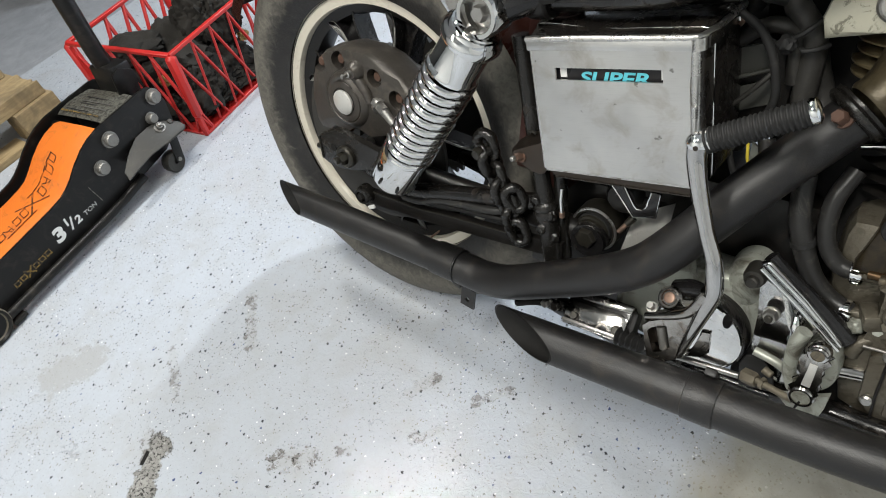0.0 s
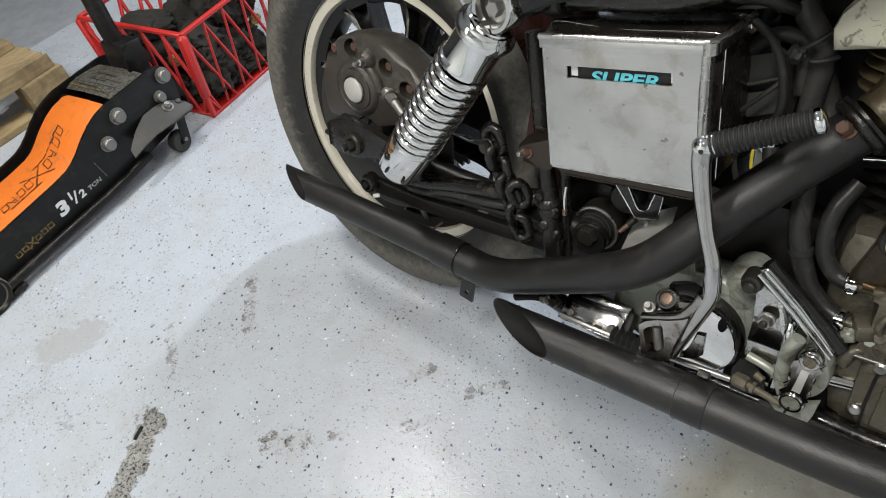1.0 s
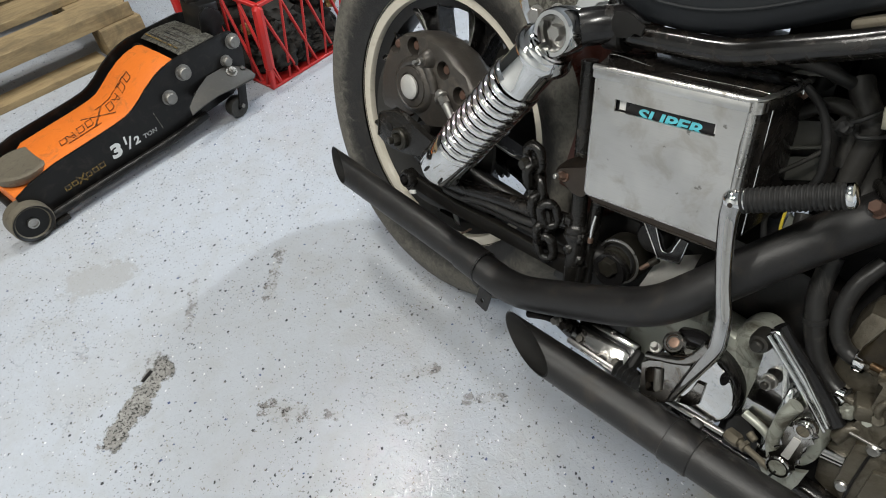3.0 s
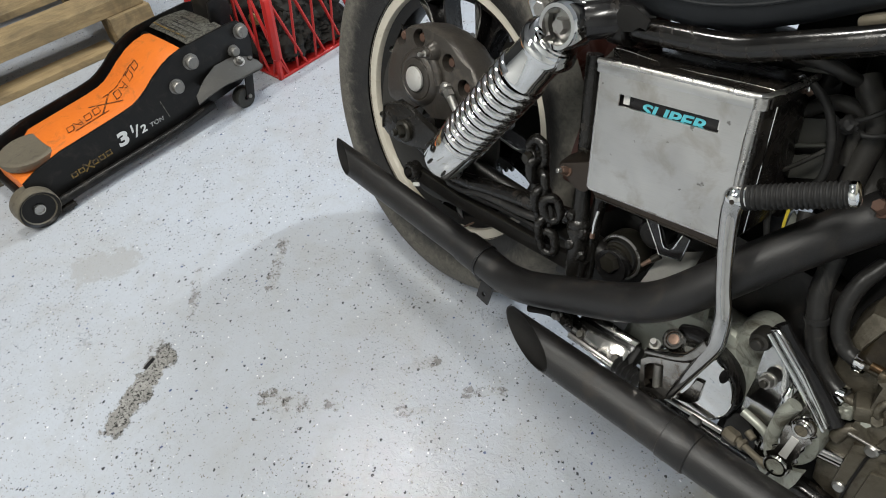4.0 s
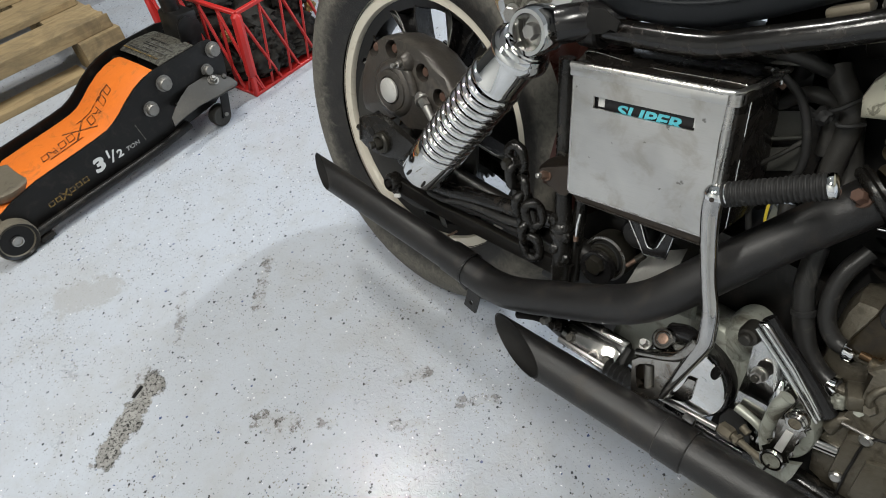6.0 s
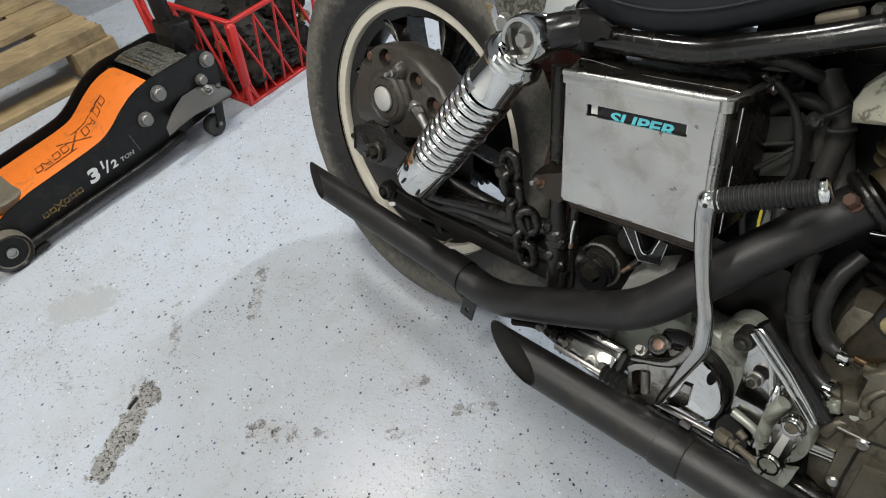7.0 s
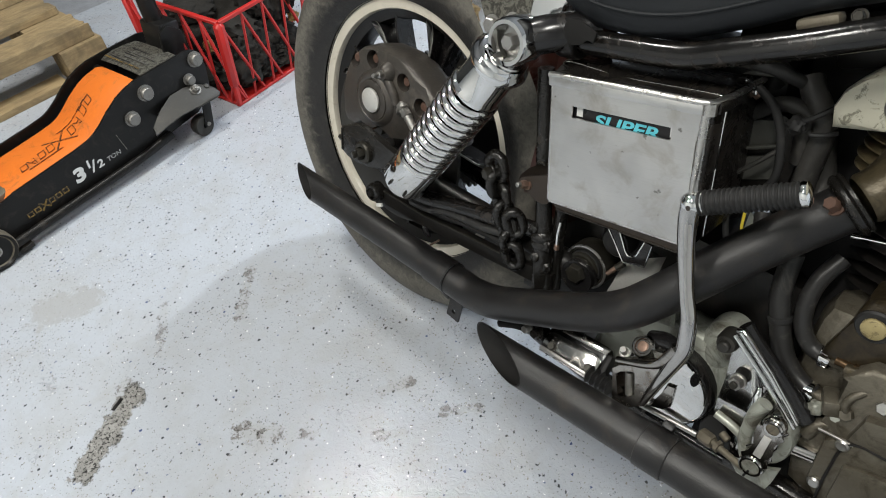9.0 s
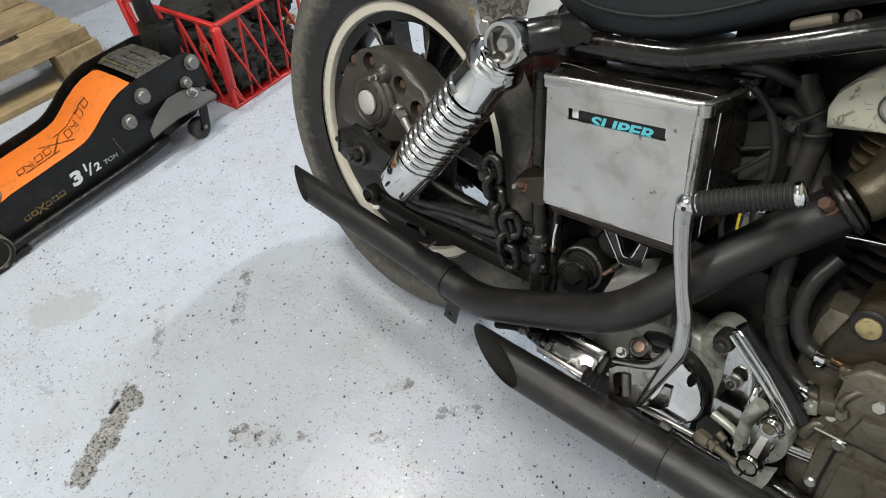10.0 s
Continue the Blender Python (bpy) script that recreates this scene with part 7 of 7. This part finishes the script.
    lettering("/", 0.04, flip @ Matrix.Translation((0.302, 0.069, 0)), WHITE, right, "lettering", "", 0.15, 1.1, 0.0008)
    lettering("2", 0.027, flip @ Matrix.Translation((0.32, 0.07, 0)), WHITE, right, "lettering", "", 0.1, 1.15, 0.0009)
    lettering("TON", 0.0155, flip @ Matrix.Translation((0.346, 0.072, 0)), WORN_PRINT, right, "lettering", "", 0.1, 1.15, 0.0004)
    for k in range(6):
        x, w, h = 0.134 + 0.0185 * k, 0.0075, 0.0068
        if k == 2:
            for turn in (-45, 45):
                part("print_stroke", block((0.004, 0.03, 0.0006), flip @ Matrix.Translation((x, 0.066, 0)) @ pose(0, 0, 0, 0, 0, turn)), OCHRE, right, "ochre print stroke")
        else:
            part("print_stroke", ring_plate([(-w, -h), (w, -h), (w, h), (-w, h)], [(-w + 0.003, -h + 0.003), (w - 0.003, -h + 0.003), (w - 0.003, h - 0.003), (-w + 0.003, h - 0.003)], 0.0006, flip @ Matrix.Translation((x, 0.064 + 0.001 * k, 0))), OCHRE, right)
    part("scratch", block((0.002, 0.0005, 0.05), flip @ Matrix.Translation((0.398, 0.095, 0)) @ pose(0, 0, 0, 90, 0, 0) @ pose(0, 0, 0, 0, 8, 0)), STICKER, right, "bare scratch in the enamel")


# ---- red crate and what lies in it ----
CRATE = Matrix(((-0.1378, -0.9905, 0, -0.872), (0.9905, -0.1378, 0, 0.145), (0, 0, 1, 0), (0, 0, 0, 1)))
CL, CW, CH, FLARE = 0.36, 0.375, 0.25, 0.025


def red_crate():
    cr = thing("plastic_crate", CRATE, "red plastic lattice crate filled with black clothes", "crate")

    def at(u, v, z):
        """Place on the crate, whose walls lean out towards the rim."""
        k = FLARE * z / CH
        return (0.008 * z / CH + u * CL, 0.004 - k + v * (CW + 2 * k), z)

    def bar(name, a, b, w, words=""):
        a, b = Vector(at(*a)), Vector(at(*b))
        return part(name, block((w, w * 0.75, (b - a).length), axes(a, b) @ Matrix.Translation((0, 0, (b - a).length / 2)), w * 0.15, segments=1), RED, cr, words)

    for u in (0, 1):
        for v in (0, 1):
            # wide bevelled post, forked into two legs at its foot
            a, b = Vector(at(u, v, 0.062)), Vector(at(u, v, CH))
            part("corner_post", block((0.028, 0.028, (b - a).length), axes(a, b) @ Matrix.Translation((0, 0, (b - a).length / 2)), 0.0085, segments=1), RED, cr)
            inu, inv = (0.03 if u == 0 else -0.03) / CL, (0.03 if v == 0 else -0.03) / CW
            bar("post_leg", (u, v, 0.0), (u, v, 0.066), 0.016)
            for du, dv in ((inu, 0), (0, inv)):
                bar("post_leg", (u + du, v + dv, 0.0), (u + du * 0.35, v + dv * 0.35, 0.066), 0.009)
    for z, w in ((CH, 0.014), (0.004, 0.012)):
        for a, b in (((0, 0), (1, 0)), ((1, 0), (1, 1)), ((1, 1), (0, 1)), ((0, 1), (0, 0))):
            bar("rim_bar" if z > 0.1 else "foot_bar", (*a, z), (*b, z), w)
    for wall in range(4):
        def spot(t, z):
            return ((t, 0, z), (1, t, z), (t, 1, z), (0, t, z))[wall]
        n, run = 5, 1.35
        for k in range(-2, n + 1):
            # clipped where it would pass a corner post
            t0, t1, z0, z1 = k / n, (k + run) / n, CH, 0.006
            if t0 < 0:
                z0, t0 = z0 + (z1 - z0) * (0 - t0) / (t1 - t0), 0
            if t1 > 1:
                z1, t1 = z0 + (z1 - z0) * (1 - t0) / (t1 - t0), 1
            if t1 - t0 < 0.03:
                continue
            a, b = (t0, t1) if wall < 2 else (1 - t0, 1 - t1)
            bar("lattice_bar", spot(a, z0), spot(b, z1), 0.011 if wall in (1, 2) else 0.0085)
        for k in range(1, n):
            foot, head = (k - 0.12) / n, (k + 0.08) / n
            if wall > 1:
                foot, head = 1 - foot, 1 - head
            bar("upright_bar", spot(foot, 0.006), spot(head, CH), 0.011 if wall in (1, 2) else 0.0085)
    part("base", block((CL - 0.012, CW - 0.012, 0.004), Matrix.Translation((CL / 2, CW / 2 + 0.004, 0.006))), RED, cr)


def heap(name, m, size, seed, material, words, category, folds=5.0, deep=0.25):
    bm = bmesh.new()
    bmesh.ops.create_icosphere(bm, subdivisions=5, radius=1.0)
    for v in bm.verts:
        p = v.co.copy()
        w = noise.noise(p * 1.3 + Vector((seed, 0, 0))) * deep * 1.3 + abs(noise.noise(p * folds + Vector((0, seed, 0)))) * deep * 0.7 - abs(math.sin(p.x * folds * 1.6 + 3 * noise.noise(p * 2 + Vector((seed, 0, 0))))) * deep * 0.25
        w += deep * (0.3 * abs(noise.noise(p * folds * 2.2 + Vector((seed, seed, 0)))) - 0.14 * abs(math.sin(p.y * folds * 2.6 + p.x * folds + 4 * noise.noise(p * 1.7 + Vector((0, 0, seed))))))
        crease = p.x * 0.8 + p.y * 0.5 + p.z * 0.4 + 0.55 * noise.noise(p * 1.4 + Vector((seed, 2.0, 0)))
        w += deep * (0.34 * abs(math.sin(crease * folds * 1.7)) ** 0.6 - 0.2)
        round_ = math.atan2(p.y, p.x) * folds * 1.3 + 2.5 * noise.noise(p * 1.6 + Vector((seed, 0, 4.0)))
        w += deep * 0.45 * (abs(math.sin(round_)) - 0.5) * (1 - abs(p.z) * 0.5)
        v.co = p * (1 + w)
        v.co = Vector((v.co.x * size[0], v.co.y * size[1], v.co.z * size[2]))
        v.co.z = max(v.co.z, -size[2] * 0.8)
    ob = part(name, bm, material, None, words, angle=60)
    ob.matrix_world = m
    return tagged(ob, words, category)


# ---- pallet ----
PALLET = Matrix(((0.998, -0.06, 0, -1.43), (0.06, 0.998, 0, 0.025), (0, 0, 1, 0), (0, 0, 0, 1)))


def wooden_pallet():
    pal = thing("wooden_pallet", PALLET, "weathered rough-sawn wooden pallet with a splintered end", "pallet")

    def board(name, x0, x1, y0, y1, z0, z1, ragged=0.0):
        bm = bmesh.new()
        n = 14
        rnd = random.Random(int(abs(x0 * 1000) + abs(y0 * 100) + z0 * 1000))
        outline = [(x0, y0), (x1, y0)]
        for k in range(n + 1):
            t = k / n
            outline.append((x1 + (x0 - x1) * t, y1 - ragged * rnd.random() * (1 - abs(2 * t - 1) * 0.3)))
        plate(outline, z1 - z0, Matrix.Translation((0, 0, z0)), 0.002, bm)
        return part(name, bm, WOOD, pal, smooth=False)

    board("front_board", -0.152, -0.03, -1.2, -0.005, 0.1, 0.144, 0.022)
    for x0 in (-0.388, -0.62, -0.85):
        board("top_board", x0, x0 + 0.145, -1.2, -0.005, 0.122, 0.144, 0.014)
    for y0 in (-0.145, -0.67, -1.2):
        board("stringer_board", -0.86, -0.154, y0, y0 + 0.145, 0.1, 0.121)
    for x0, x1 in ((-0.088, -0.008), (-0.455, -0.36), (-0.8, -0.7)):
        board("bottom_board", x0, x1, -1.2, -0.15, 0.0, 0.02)
        for y0 in (-0.13, -0.65, -1.18):
            board("pallet_block", x0 - 0.02, x0 + 0.075, y0, y0 + 0.135, 0.021 if y0 < -0.2 else 0.0, 0.0995, 0.004)


trolley_jack()
red_crate()
inside = lambda u, v, z, rz=0: CRATE @ pose(u, v, z, 0, 0, rz)
heap("black_jacket", inside(0.19, 0.2, 0.09), (0.15, 0.16, 0.1), 3.1, CLOTH, "crumpled black jacket stuffed into the crate", "jacket", 5.0, 0.3)
heap("black_trousers", inside(0.27, 0.13, 0.2, 25), (0.075, 0.085, 0.085), 8.4, CLOTH, "bunched black trousers on top of the crate", "trousers", 7.0, 0.3)
heap("cloth_cap", inside(0.1, 0.27, 0.19, 10), (0.07, 0.085, 0.035), 5.7, CLOTH, "flat black cap lying on the heap", "cap", 3.0, 0.22)
# flat cloth added over the red base, in place of the shade inside
heap("dark_base_cover", inside(0.18, 0.19, 0.042, 0), (0.175, 0.185, 0.05), 9.3, CLOTH, "flat black cloth added to darken the bottom of the crate", "rag", 6.0, 0.22)
heap("black_glove", inside(0.13, 0.09, 0.075, 40), (0.1, 0.075, 0.07), 1.9, CLOTH, "dusty black glove in the crate", "glove", 5.0, 0.3)
heap("gold_foil", inside(0.03, 0.1, 0.145, 40), (0.012, 0.014, 0.017), 6.2, GOLD, "crumpled gold foil scrap inside the crate", "foil", 6.0, 0.4)
heap("gold_foil", inside(0.3, 0.05, 0.12, 10), (0.016, 0.012, 0.016), 2.2, GOLD, "crumpled gold foil scrap inside the crate", "foil", 6.0, 0.4)
heap("plastic_bag", inside(0.345, 0.13, 0.19, 10), (0.022, 0.03, 0.035), 4.2, STICKER, "pale crumpled plastic bag in the crate", "plastic bag", 6.0, 0.4)
wooden_pallet()


def storage_box():
    ob = thing("storage_box", pose(-2.75, 0.95, 0, 0, 0, 12), "black plastic storage box on the darker far floor", "storage box")
    part("box_body", block((0.75, 0.85, 0.4), Matrix.Translation((0, 0, 0.215)), 0.05), RUBBER, ob)
    part("box_lid", block((0.8, 0.9, 0.06), Matrix.Translation((0, 0, 0.44)), 0.02), RUBBER, ob)
    for x in (-0.3, 0.3):
        for y in (-0.36, 0.36):
            part("foot", rod((x, y, 0), (x, y, 0.03), 0.04), RUBBER, ob)


storage_box()
chip = part("plastic_chip", block((0.006, 0.026, 0.003), Matrix.Translation((0, 0, 0.0015)), 0.0008), JACK_BLACK)
chip.matrix_world = pose(-0.209, -0.557, 0, 0, 0, 24)
tagged(chip, "thin black plastic sliver lying on the worn patch", "plastic chip")
